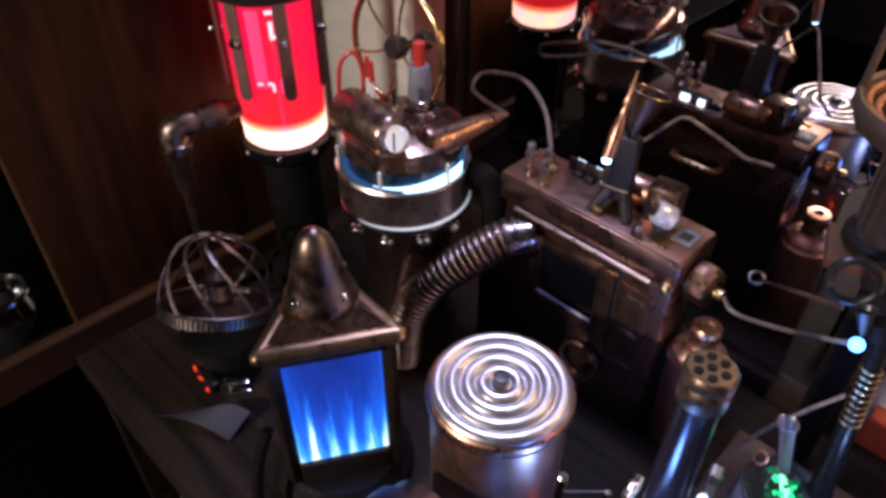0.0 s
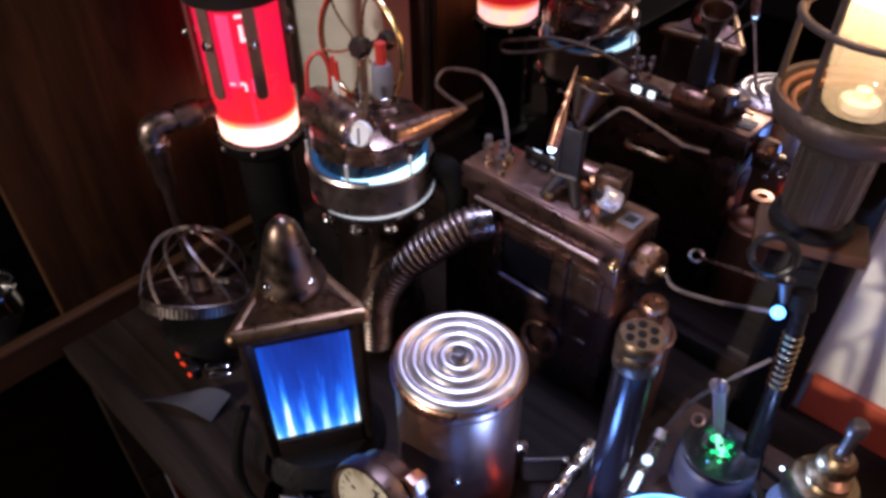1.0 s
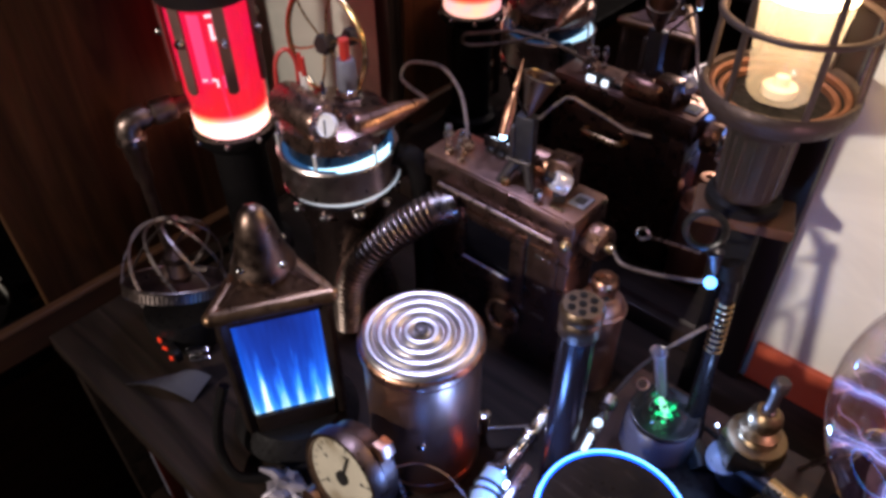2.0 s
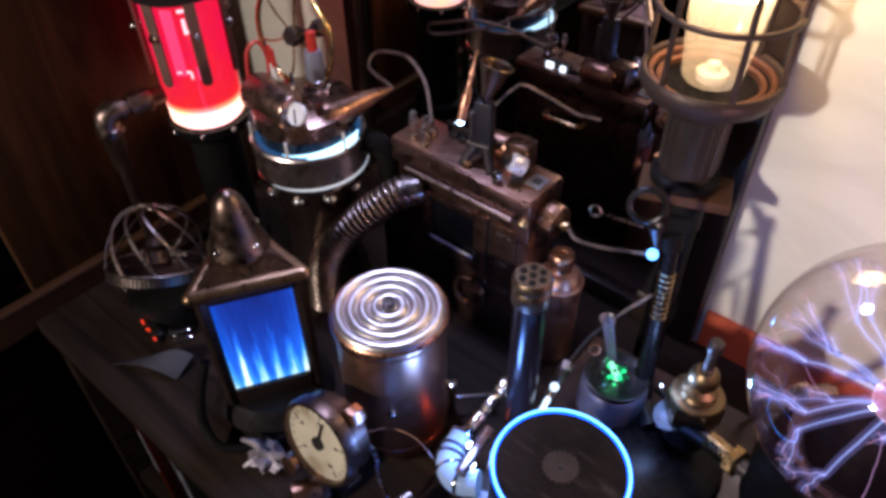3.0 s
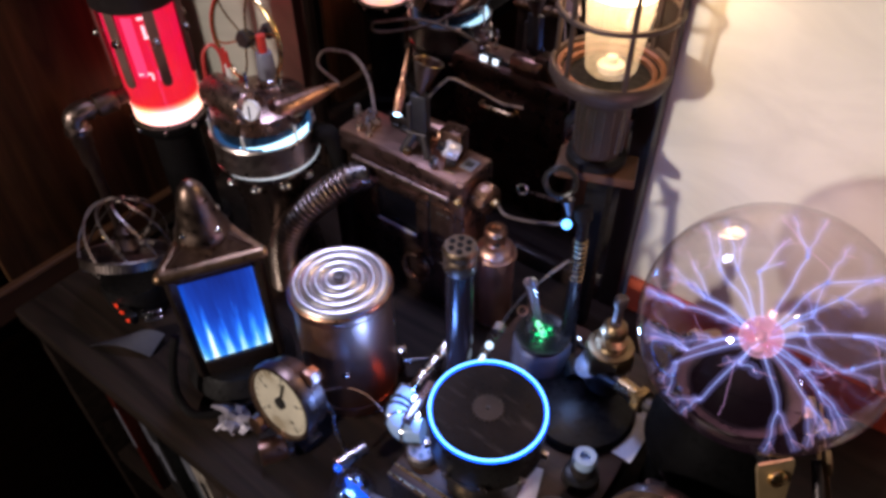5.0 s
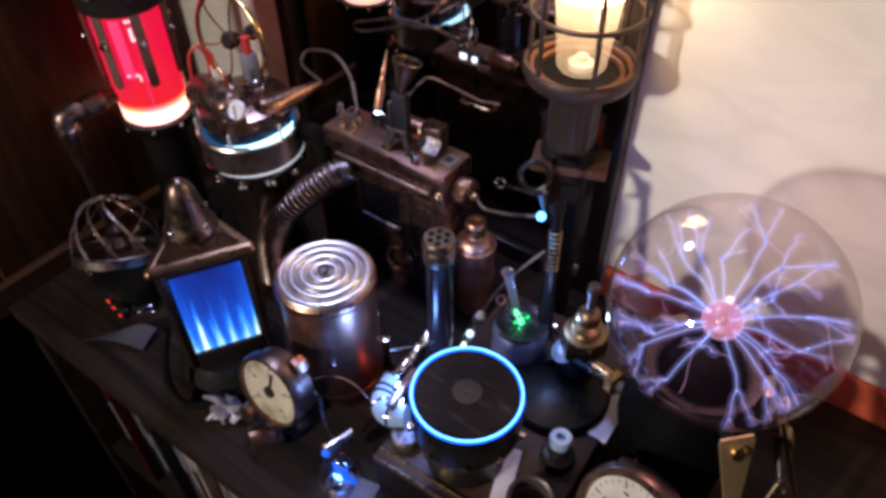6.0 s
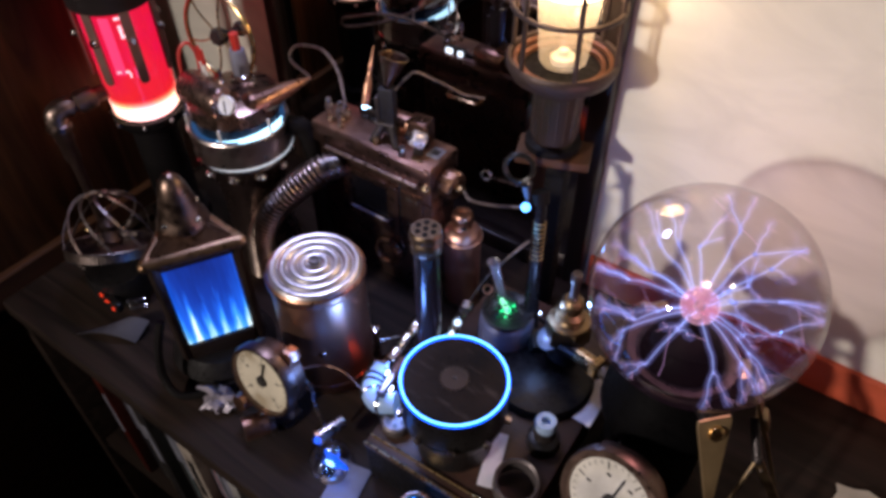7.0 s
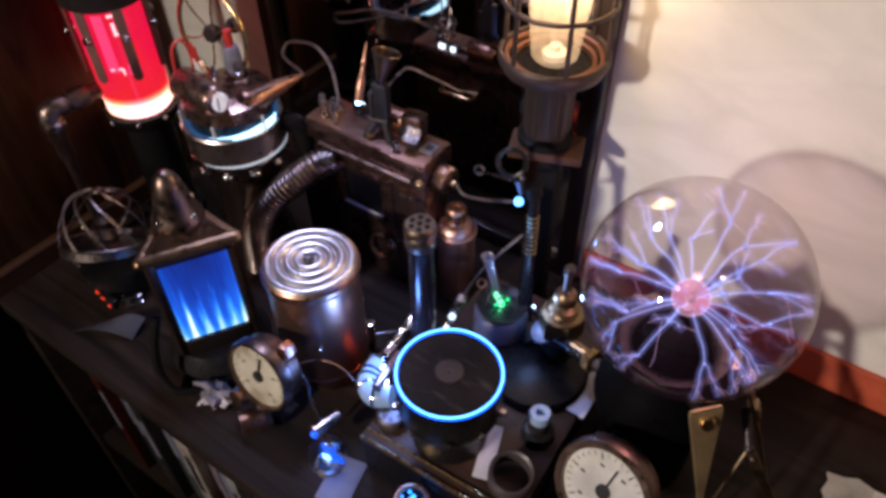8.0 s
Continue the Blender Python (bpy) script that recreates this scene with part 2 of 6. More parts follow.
def gradient_glow(name, stops, strength, z0, z1):
    """Light that changes with height, z0 to z1 in the thing's own metres."""
    mat = bpy.data.materials.new(name)
    mat.use_nodes = True
    n, l = mat.node_tree.nodes, mat.node_tree.links
    b = n["Principled BSDF"]
    b.inputs["Base Color"].default_value, b.inputs["Roughness"].default_value = (0.02, 0.02, 0.02, 1), 0.15
    tc, sep, mr = n.new("ShaderNodeTexCoord"), n.new("ShaderNodeSeparateXYZ"), n.new("ShaderNodeMapRange")
    l.new(tc.outputs["Object"], sep.inputs["Vector"])
    mr.inputs["From Min"].default_value, mr.inputs["From Max"].default_value = z0, z1
    l.new(sep.outputs["Z"], mr.inputs["Value"])
    value = mr.outputs["Result"]
    ramp = n.new("ShaderNodeValToRGB")
    while len(ramp.color_ramp.elements) < len(stops):
        ramp.color_ramp.elements.new(0.5)
    for e, (at, c) in zip(ramp.color_ramp.elements, stops):
        e.position, e.color = at, (*c, 1)
    l.new(value, ramp.inputs["Fac"])
    l.new(ramp.outputs["Color"], b.inputs["Emission Color"])
    b.inputs["Emission Strength"].default_value = strength
    return mat


# ---- mesh helpers ----
UP = Vector((0, 0, 1))


def orient(c, n, up=(0, 0, 1)):
    """A frame at c whose z axis points along n and whose y axis leans to up."""
    z = Vector(n).normalized()
    x = Vector(up).cross(z)
    x = x.normalized() if x.length > 1e-4 else Vector((1, 0, 0))
    y = z.cross(x)
    return Matrix.Translation(c) @ Matrix((x, y, z)).transposed().to_4x4()


def at(x, y, z, rz=0.0):
    return Matrix.Translation((x, y, z)) @ Matrix.Rotation(radians(rz), 4, "Z")


def lathe(bm, prof, m=Matrix(), seg=32, turn=1.0):
    """A turned body from (radius, height) pairs along the frame's z axis."""
    rings = []
    for r, z in prof:
        if r < 1e-6:
            rings.append([bm.verts.new(m @ Vector((0, 0, z)))])
        else:
            rings.append([bm.verts.new(m @ Vector((r * math.cos(2 * math.pi * k / seg), r * math.sin(2 * math.pi * k / seg), z))) for k in range(seg)])
    for a, b in zip(rings, rings[1:]):
        for k in range(seg):
            j = (k + 1) % seg
            if len(a) == 1 and len(b) == 1:
                continue
            if len(a) == 1:
                bm.faces.new((a[0], b[j], b[k]))
            elif len(b) == 1:
                bm.faces.new((a[k], a[j], b[0]))
            else:
                bm.faces.new((a[k], a[j], b[j], b[k]))
    return bm


def box(bm, sx, sy, sz, m=Matrix(), bevel=0.001):
    """A block centred on the frame, its edges rounded off."""
    t = bmesh.new()
    bmesh.ops.create_cube(t, size=1.0)
    bmesh.ops.scale(t, vec=(sx, sy, sz), verts=t.verts)
    if bevel:
        bmesh.ops.bevel(t, geom=t.edges[:], offset=min(bevel, 0.45 * min(sx, sy, sz)), segments=2, affect="EDGES", profile=0.5)
    back = {v: bm.verts.new(m @ v.co) for v in t.verts}
    for f in t.faces:
        bm.faces.new([back[v] for v in f.verts])
    t.free()
    return bm


def sweep(bm, pts, r, seg=8, closed=False):
    """A round bar or hose along points; r is one radius or one for each point."""
    pts = [Vector(p) for p in pts]
    n = len(pts)
    radii = r if isinstance(r, (list, tuple)) else [r] * n
    rings, normal = [], None
    for i, p in enumerate(pts):
        a = pts[(i - 1) % n] if closed or i else p
        b = pts[(i + 1) % n] if closed or i < n - 1 else p
        d = (b - a).normalized()
        if normal is None:
            normal = d.orthogonal().normalized()
        normal = (normal - d * normal.dot(d)).normalized()
        side = d.cross(normal)
        rings.append([bm.verts.new(p + radii[i] * (math.cos(2 * math.pi * k / seg) * normal + math.sin(2 * math.pi * k / seg) * side)) for k in range(seg)])
    pairs = list(zip(rings, rings[1:])) + ([(rings[-1], rings[0])] if closed else [])
    for a, b in pairs:
        for k in range(seg):
            bm.faces.new((a[k], a[(k + 1) % seg], b[(k + 1) % seg], b[k]))
    if not closed:
        bm.faces.new(rings[0][::-1])
        bm.faces.new(rings[-1])
    return bm


def curve(points, steps=8):
    """A smooth line through the points."""
    p = [Vector(q) for q in points]
    p = [2 * p[0] - p[1]] + p + [2 * p[-1] - p[-2]]
    out = []
    for i in range(1, len(p) - 2):
        for s in range(steps):
            t = s / steps
            out.append(0.5 * (2 * p[i] + (p[i + 1] - p[i - 1]) * t + (2 * p[i - 1] - 5 * p[i] + 4 * p[i + 1] - p[i + 2]) * t * t
                              + (3 * p[i] - p[i - 1] - 3 * p[i + 1] + p[i + 2]) * t ** 3))
    return out + [p[-2]]


def hoop(bm, c, n, radius, r, seg=40, thin=8):
    m = orient(c, n)
    return sweep(bm, [m @ Vector((radius * math.cos(2 * math.pi * k / seg), radius * math.sin(2 * math.pi * k / seg), 0)) for k in range(seg)], r, thin, True)


def ball(bm, c, r, squash=1.0, seg=20):
    prof = [(r * math.sin(math.pi * i / 12), -r * squash * math.cos(math.pi * i / 12)) for i in range(13)]
    prof[0], prof[-1] = (0, -r * squash), (0, r * squash)
    return lathe(bm, prof, Matrix.Translation(c), seg)


def rod(bm, a, b, r, r2=None, seg=16):
    a, b = Vector(a), Vector(b)
    h = (b - a).length
    r2 = r if r2 is None else r2
    return lathe(bm, [(0, 0), (r, 0), (r2, h), (0, h)], orient(a, b - a), seg)


def hexnut(bm, m, r, h):
    return lathe(bm, [(0, 0), (r * 0.9, 0), (r, h * 0.12), (r, h * 0.88), (r * 0.9, h), (0, h)], m, 6)


def plate(bm, outline, thick, m=Matrix()):
    """A flat plate cut to an outline in the frame's x and y."""
    top = [bm.verts.new(m @ Vector((x, y, thick))) for x, y in outline]
    low = [bm.verts.new(m @ Vector((x, y, 0))) for x, y in outline]
    bm.faces.new(top)
    bm.faces.new(low[::-1])
    for k in range(len(outline)):
        j = (k + 1) % len(outline)
        bm.faces.new((low[k], low[j], top[j], top[k]))
    return bm


ORIGIN = {}


def thing(name, place, label, category, group="", kind=""):
    ob = new(name)
    ob.location, ob.empty_display_size = place, 0.01
    ORIGIN[ob.name] = Vector(place)
    return tagged(ob, label, category, group, kind)


def part(name, bm, mat, parent, label="", smooth=40):
    """Links a bmesh, built in the room's coordinates, as one mesh under a thing or a part."""
    o = ORIGIN[parent.name]
    bmesh.ops.recalc_face_normals(bm, faces=bm.faces)
    for v in bm.verts:
        v.co -= o
    me = bpy.data.meshes.new(name)
    bm.to_mesh(me)
    bm.free()
    me.materials.append(mat)
    for p in me.polygons:
        p.use_smooth = True
    me.set_sharp_from_angle(angle=radians(smooth))
    ob = new(name, me)
    ob.parent = parent
    ORIGIN[ob.name] = o
    return tagged(ob, label)


def again(ob, m):
    """The same part once more under its parent, moved by m."""
    c = new(ob.name.split(".")[0], ob.data)
    c.parent = ob.parent
    c.matrix_basis = m
    ORIGIN[c.name] = ORIGIN[ob.name]
    return c


def slab(name, bm, mat, label, category, kind="structure"):
    """A piece of the setting in one mesh."""
    bmesh.ops.recalc_face_normals(bm, faces=bm.faces)
    me = bpy.data.meshes.new(name)
    bm.to_mesh(me)
    bm.free()
    me.materials.append(mat)
    ob = new(name, me)
    ORIGIN[ob.name] = Vector((0, 0, 0))
    return tagged(ob, label, category, "", kind)


def B():
    return bmesh.new()

# ---- setting ----
T = -0.05      # top of the shelf
YW = 0.465     # plaster wall
XP = -0.53     # wooden side panel


def span(x0, x1, y0, y1, z0, z1, bevel=0.0):
    return box(B(), x1 - x0, y1 - y0, z1 - z0, at((x0 + x1) / 2, (y0 + y1) / 2, (z0 + z1) / 2), bevel)


slab("wall_north", span(-1.62, 2.1, YW, YW + 0.12, -0.95, 1.5), PLASTER, "cream trowelled plaster wall behind the shelf", "wall")
slab("wall_west", span(-1.74, -1.62, -2.6, YW + 0.12, -0.95, 1.5), DIMPAINT, "dim brown painted room wall", "wall")
slab("wall_east", span(2.1, 2.22, -2.6, YW + 0.12, -0.95, 1.5), DIMPAINT, "dim brown painted room wall", "wall")
slab("wall_south", span(-1.74, 2.22, -2.72, -2.6, -0.95, 1.5), DIMPAINT, "dim brown painted room wall", "wall")
slab("floor", span(-1.74, 2.22, -2.72, YW + 0.12, -1.05, -0.95), FLOORWOOD, "dark brown wooden floor in shade", "floor")
slab("ceiling", span(-1.74, 2.22, -2.72, YW + 0.12, 1.5, 1.6), DIMPAINT, "dim painted ceiling", "ceiling")
slab("panel_west", span(XP - 0.008, XP, 0.082, 0.338, -0.95, 1.2, 0.002), PANELWOOD, "brown wooden side panel standing at the shelf end", "panel")
slab("trim_west", span(XP, XP + 0.012, -0.02, 0.338, T - 0.012, T + 0.026, 0.003), RAILWOOD, "brown wooden rail along the foot of the side panel", "trim")
slab("panel_black", span(-0.665, -0.64, -0.60, 0.30, -0.95, 1.2, 0.002), MATTBLACK, "black panel beyond the wooden side panel", "panel")
slab("panel_lower", span(-0.6395, -0.632, -0.60, 0.30, -0.95, T - 0.045, 0.002), RAILWOOD, "dim brown wooden panel below the ledge", "panel")
slab("ledge", span(-0.639, XP - 0.001, -0.60, 0.081, T - 0.04, T - 0.015, 0.002), MATTBLACK, "black wooden ledge beside the shelf", "ledge")
slab("baseboard_north", span(-0.008, 1.2, YW - 0.006, YW - 0.0005, T - 0.02, T + 0.040, 0.001), TERRACOTTA, "terracotta painted strip along the foot of the wall", "baseboard")

# the shelf unit with its boards
unit = thing("bookshelf", (0.0, 0.27, -0.95), "dark stained wooden bookshelf with a worn top board", "bookshelf")
part("top_board", span(XP + 0.0, 0.75, 0.068, YW - 0.007, T - 0.022, T, 0.002), DARKWOOD, unit)
part("side_board", span(XP + 0.001, XP + 0.02, 0.075, YW - 0.008, -0.95, T - 0.0225, 0.001), DARKWOOD, unit)
part("side_board", span(0.73, 0.749, 0.075, YW - 0.008, -0.95, T - 0.0225, 0.001), DARKWOOD, unit)
part("shelf_board", span(XP + 0.021, 0.729, 0.08, YW - 0.02, -0.36, -0.34, 0.001), DARKWOOD, unit)
part("back_board", span(XP + 0.021, 0.729, YW - 0.018, YW - 0.009, -0.95, T - 0.023), DARKWOOD, unit)
part("plinth", span(XP + 0.021, 0.729, 0.09, 0.105, -0.95, -0.88), DARKWOOD, unit)

# disc cases on the shelf below
SPINES = [((0.055, 0.008, 0.005), "dark red"), ((0.015, 0.015, 0.017), "black"), ((0.02, 0.02, 0.025), "black"), ((0.20, 0.17, 0.12), "cream"),
          ((0.02, 0.018, 0.018), "black"), ((0.03, 0.03, 0.03), "dark grey"), ((0.20, 0.27, 0.26), "pale teal"), ((0.015, 0.015, 0.02), "black"),
          ((0.34, 0.29, 0.24), "beige"), ((0.02, 0.02, 0.022), "black"), ((0.25, 0.05, 0.05), "dark red"), ((0.02, 0.02, 0.02), "black"),
          ((0.28, 0.27, 0.26), "grey-white"), ((0.03, 0.02, 0.02), "black")]
x = -0.428
for k, (c, word) in enumerate(SPINES):
    w = 0.0145 + 0.004 * ((k * 7) % 3)
    h = 0.222 + 0.006 * ((k * 5) % 4)
    y0 = 0.083 + 0.004 * ((k * 3) % 4)
    case = thing("disc_case", (x + w / 2, 0.17, -0.34), word + " disc case standing upright in the bookshelf", "disc case", "cases in the bookshelf")
    cm = material("case_" + str(k), c, 0.0, 0.35, 0.15, 40, 0.02)
    part("case", box(B(), w - 0.0008, 0.135, h, at(x + w / 2, y0 + 0.0675, -0.34 + h / 2), 0.0012), cm, case)
    part("spine_print", box(B(), w * 0.45, 0.0006, h * 0.35, at(x + w / 2, y0 - 0.0002, -0.34 + h * 0.62), 0), GREYCARD if sum(c) < 0.8 else INK, case, "plain bars of print")
    x += w

# mirror leaning flat on the plaster wall
MX0, MX1, MZ1, YM = -0.446, -0.012, 0.62, 0.455
mir = thing("wall_mirror", ((MX0 + MX1) / 2, YM, T), "tall mirror in a black stained wooden frame", "mirror")
part("pane", span(MX0 + 0.018, MX1 - 0.018, YM, YM + 0.004, T + 0.02, MZ1 - 0.02), mirror_mat, mir)
part("backing", span(MX0 + 0.01, MX1 - 0.01, YM + 0.0045, YW - 0.0005, T + 0.01, MZ1 - 0.01), MATTBLACK, mir)
part("frame_side", span(MX0, MX0 + 0.02, YM - 0.008, YW - 0.001, T, MZ1, 0.002), FRAMEWOOD, mir)
part("frame_side", span(MX1 - 0.02, MX1, YM - 0.008, YW - 0.001, T, MZ1, 0.002), FRAMEWOOD, mir)
part("frame_rail", span(MX0 + 0.0205, MX1 - 0.0205, YM - 0.008, YW - 0.001, T, T + 0.022, 0.002), FRAMEWOOD, mir)
part("frame_rail", span(MX0 + 0.0205, MX1 - 0.0205, YM - 0.008, YW - 0.001, MZ1 - 0.022, MZ1, 0.002), FRAMEWOOD, mir)


# ---- canister with ringed lid ----
def canister():
    c = (-0.168, 0.216)
    m = at(c[0], c[1], 0)
    ob = thing("canister", (c[0], c[1], T), "coppery tin canister with a ridged spiral-ringed lid", "canister")
    part("body", lathe(B(), [(0, T), (0.0405, T), (0.042, T + 0.002), (0.042, 0.078), (0.041, 0.0805), (0, 0.0805)], m, 56), CANTIN, ob)
    part("bead", lathe(B(), [(0.042, T + 0.012), (0.0429, T + 0.0135), (0.042, T + 0.015)], m, 56), CANTIN, ob)
    part("lid_rim", lathe(B(), [(0.0428, 0.0772), (0.0440, 0.0780), (0.0446, 0.0800), (0.0446, 0.0840), (0.0438, 0.0862), (0.0424, 0.0872)], m, 64), COPPER, ob, "coppery lid rim")
    prof = [(0.0424, 0.0873)]
    for k in range(68):
        r = 0.0422 - k * 0.00055
        prof.append((r, 0.0880 + 0.0026 * abs(math.sin(math.pi * (0.0422 - r) / 0.0090)) ** 0.8 + 0.0012 * (1 - r / 0.042)))
    prof.append((0, 0.0895))
    lid = part("lid", lathe(B(), prof, m, 64), CANLID, ob, "silvery lid pressed in rings", 60)
    knob = B()
    lathe(knob, [(0, 0.090), (0.0045, 0.090), (0.0052, 0.0925), (0.0045, 0.0955), (0.002, 0.0962), (0, 0.0955)], m, 20)
    part("knob", knob, GUNMETAL, ob, "small dark knob")
    for a in (-50, 60):
        d = Vector((math.cos(radians(a)), math.sin(radians(a)), 0))
        p = Vector((c[0], c[1], 0.015)) + d * 0.042
        part("rivet", ball(B(), p, 0.0035, 0.8, 12), CHROME, ob)


canister()


# ---- lantern with glowing glass ----
LANTERNCAP = material("dull_brown_cap", (0.25, 0.175, 0.14), 1.0, 0.36, 0.12, 20, 0.04, (0.19, 0.13, 0.10))
LC, LD, LN = Vector((-0.281, 0.174, 0)), Vector((0.52, 0.854, 0)), Vector((0.854, -0.52, 0))


def flame_glow(name):
    """Blue flame light: a glow that fades upwards, with five pale tongues rising from the lower edge and one bright streak."""
    mat = bpy.data.materials.new(name)
    mat.use_nodes = True
    n, l = mat.node_tree.nodes, mat.node_tree.links
    b = n["Principled BSDF"]
    b.inputs["Base Color"].default_value, b.inputs["Roughness"].default_value = (0.02, 0.02, 0.02, 1), 0.15

    def calc(op, a, c, d=None):
        node = n.new("ShaderNodeMath")
        node.operation = op
        for i, v in enumerate((a, c, d)):
            if v is None:
                continue
            if isinstance(v, (int, float)):
                node.inputs[i].default_value = v
            else:
                l.new(v, node.inputs[i])
        return node.outputs["Value"]

    uv, sep, wob = n.new("ShaderNodeTexCoord"), n.new("ShaderNodeSeparateXYZ"), n.new("ShaderNodeTexNoise")
    l.new(uv.outputs["UV"], sep.inputs["Vector"])
    wob.inputs["Scale"].default_value, wob.inputs["Detail"].default_value = 9.0, 3
    stretch = n.new("ShaderNodeMapping")
    stretch.inputs["Scale"].default_value = (2.2, 0.28, 1)
    l.new(uv.outputs["UV"], stretch.inputs["Vector"])
    l.new(stretch.outputs["Vector"], wob.inputs["Vector"])
    u, h = sep.outputs["X"], sep.outputs["Y"]
    tongue = calc("PINGPONG", calc("MULTIPLY_ADD", u, 5.0, 0.55), 0.5)
    peak = calc("MULTIPLY_ADD", tongue, 1.30, -0.10)
    reach = calc("ADD", peak, calc("MULTIPLY_ADD", wob.outputs["Fac"], 0.9, -0.52))
    pale = n.new("ShaderNodeMapRange")
    pale.interpolation_type = "SMOOTHSTEP"
    pale.inputs["From Min"].default_value, pale.inputs["From Max"].default_value = -0.34, 0.42
    l.new(calc("SUBTRACT", reach, h), pale.inputs["Value"])
    edge = calc("POWER", calc("ABSOLUTE", calc("MULTIPLY_ADD", u, 2.0, -1.0), 0.0), 3.0)
    lean = calc("SUBTRACT", u, calc("MULTIPLY_ADD", h, 0.02, 0.19))
    streak = n.new("ShaderNodeMapRange")
    streak.interpolation_type = "SMOOTHSTEP"
    streak.inputs["From Min"].default_value, streak.inputs["From Max"].default_value = 0.05, 0.0
    l.new(calc("ABSOLUTE", lean, 0.0), streak.inputs["Value"])
    fade = n.new("ShaderNodeMapRange")
    fade.inputs["From Min"].default_value, fade.inputs["From Max"].default_value = 0.72, 0.30
    l.new(h, fade.inputs["Value"])
    line = calc("MULTIPLY", streak.outputs["Result"], fade.outputs["Result"])
    low = calc("POWER", calc("SUBTRACT", 1.0, h), 1.5)
    value = calc("ADD", calc("MULTIPLY", low, 0.34), calc("MULTIPLY", pale.outputs["Result"], 0.40))
    value = calc("ADD", value, calc("MULTIPLY", edge, 0.20))
    value = calc("ADD", value, calc("MULTIPLY", line, 0.32))
    value = calc("ADD", value, calc("MULTIPLY_ADD", wob.outputs["Fac"], 0.20, 0.0))
    ramp = n.new("ShaderNodeValToRGB")
    stops = [(0.0, (0.001, 0.006, 0.10)), (0.22, (0.004, 0.035, 0.34)), (0.45, (0.012, 0.13, 0.85)), (0.68, (0.06, 0.38, 1.0)), (0.86, (0.45, 0.80, 1.0)), (1.0, (0.85, 0.96, 1.0))]
    while len(ramp.color_ramp.elements) < len(stops):
        ramp.color_ramp.elements.new(0.5)
    for e, (at_, c) in zip(ramp.color_ramp.elements, stops):
        e.position, e.color = at_, (*c, 1)
    l.new(value, ramp.inputs["Fac"])
    l.new(ramp.outputs["Color"], b.inputs["Emission Color"])
    b.inputs["Emission Strength"].default_value = 1.25
    return mat


def glass_face(bm, a, b, z0, z1):
    """An upright pane from a to b with its own unit square for the flame pattern."""
    v = [bm.verts.new((a.x, a.y, z0)), bm.verts.new((b.x, b.y, z0)), bm.verts.new((b.x, b.y, z1)), bm.verts.new((a.x, a.y, z1))]
    inward = (b - a).cross(UP).normalized() * -0.002
    w = [bm.verts.new(p.co + inward) for p in v]
    layer = bm.loops.layers.uv.new("pane")
    faces = [bm.faces.new(v)] + [bm.faces.new((v[k], w[k], w[(k + 1) % 4], v[(k + 1) % 4])) for k in range(4)] + [bm.faces.new(w[::-1])]
    square = {0: (0, 0), 1: (1, 0), 2: (1, 1), 3: (0, 1)}
    for f in faces:
        for loop in f.loops:
            k = v.index(loop.vert) if loop.vert in v else w.index(loop.vert)
            loop[layer].uv = square[k]
    return bm


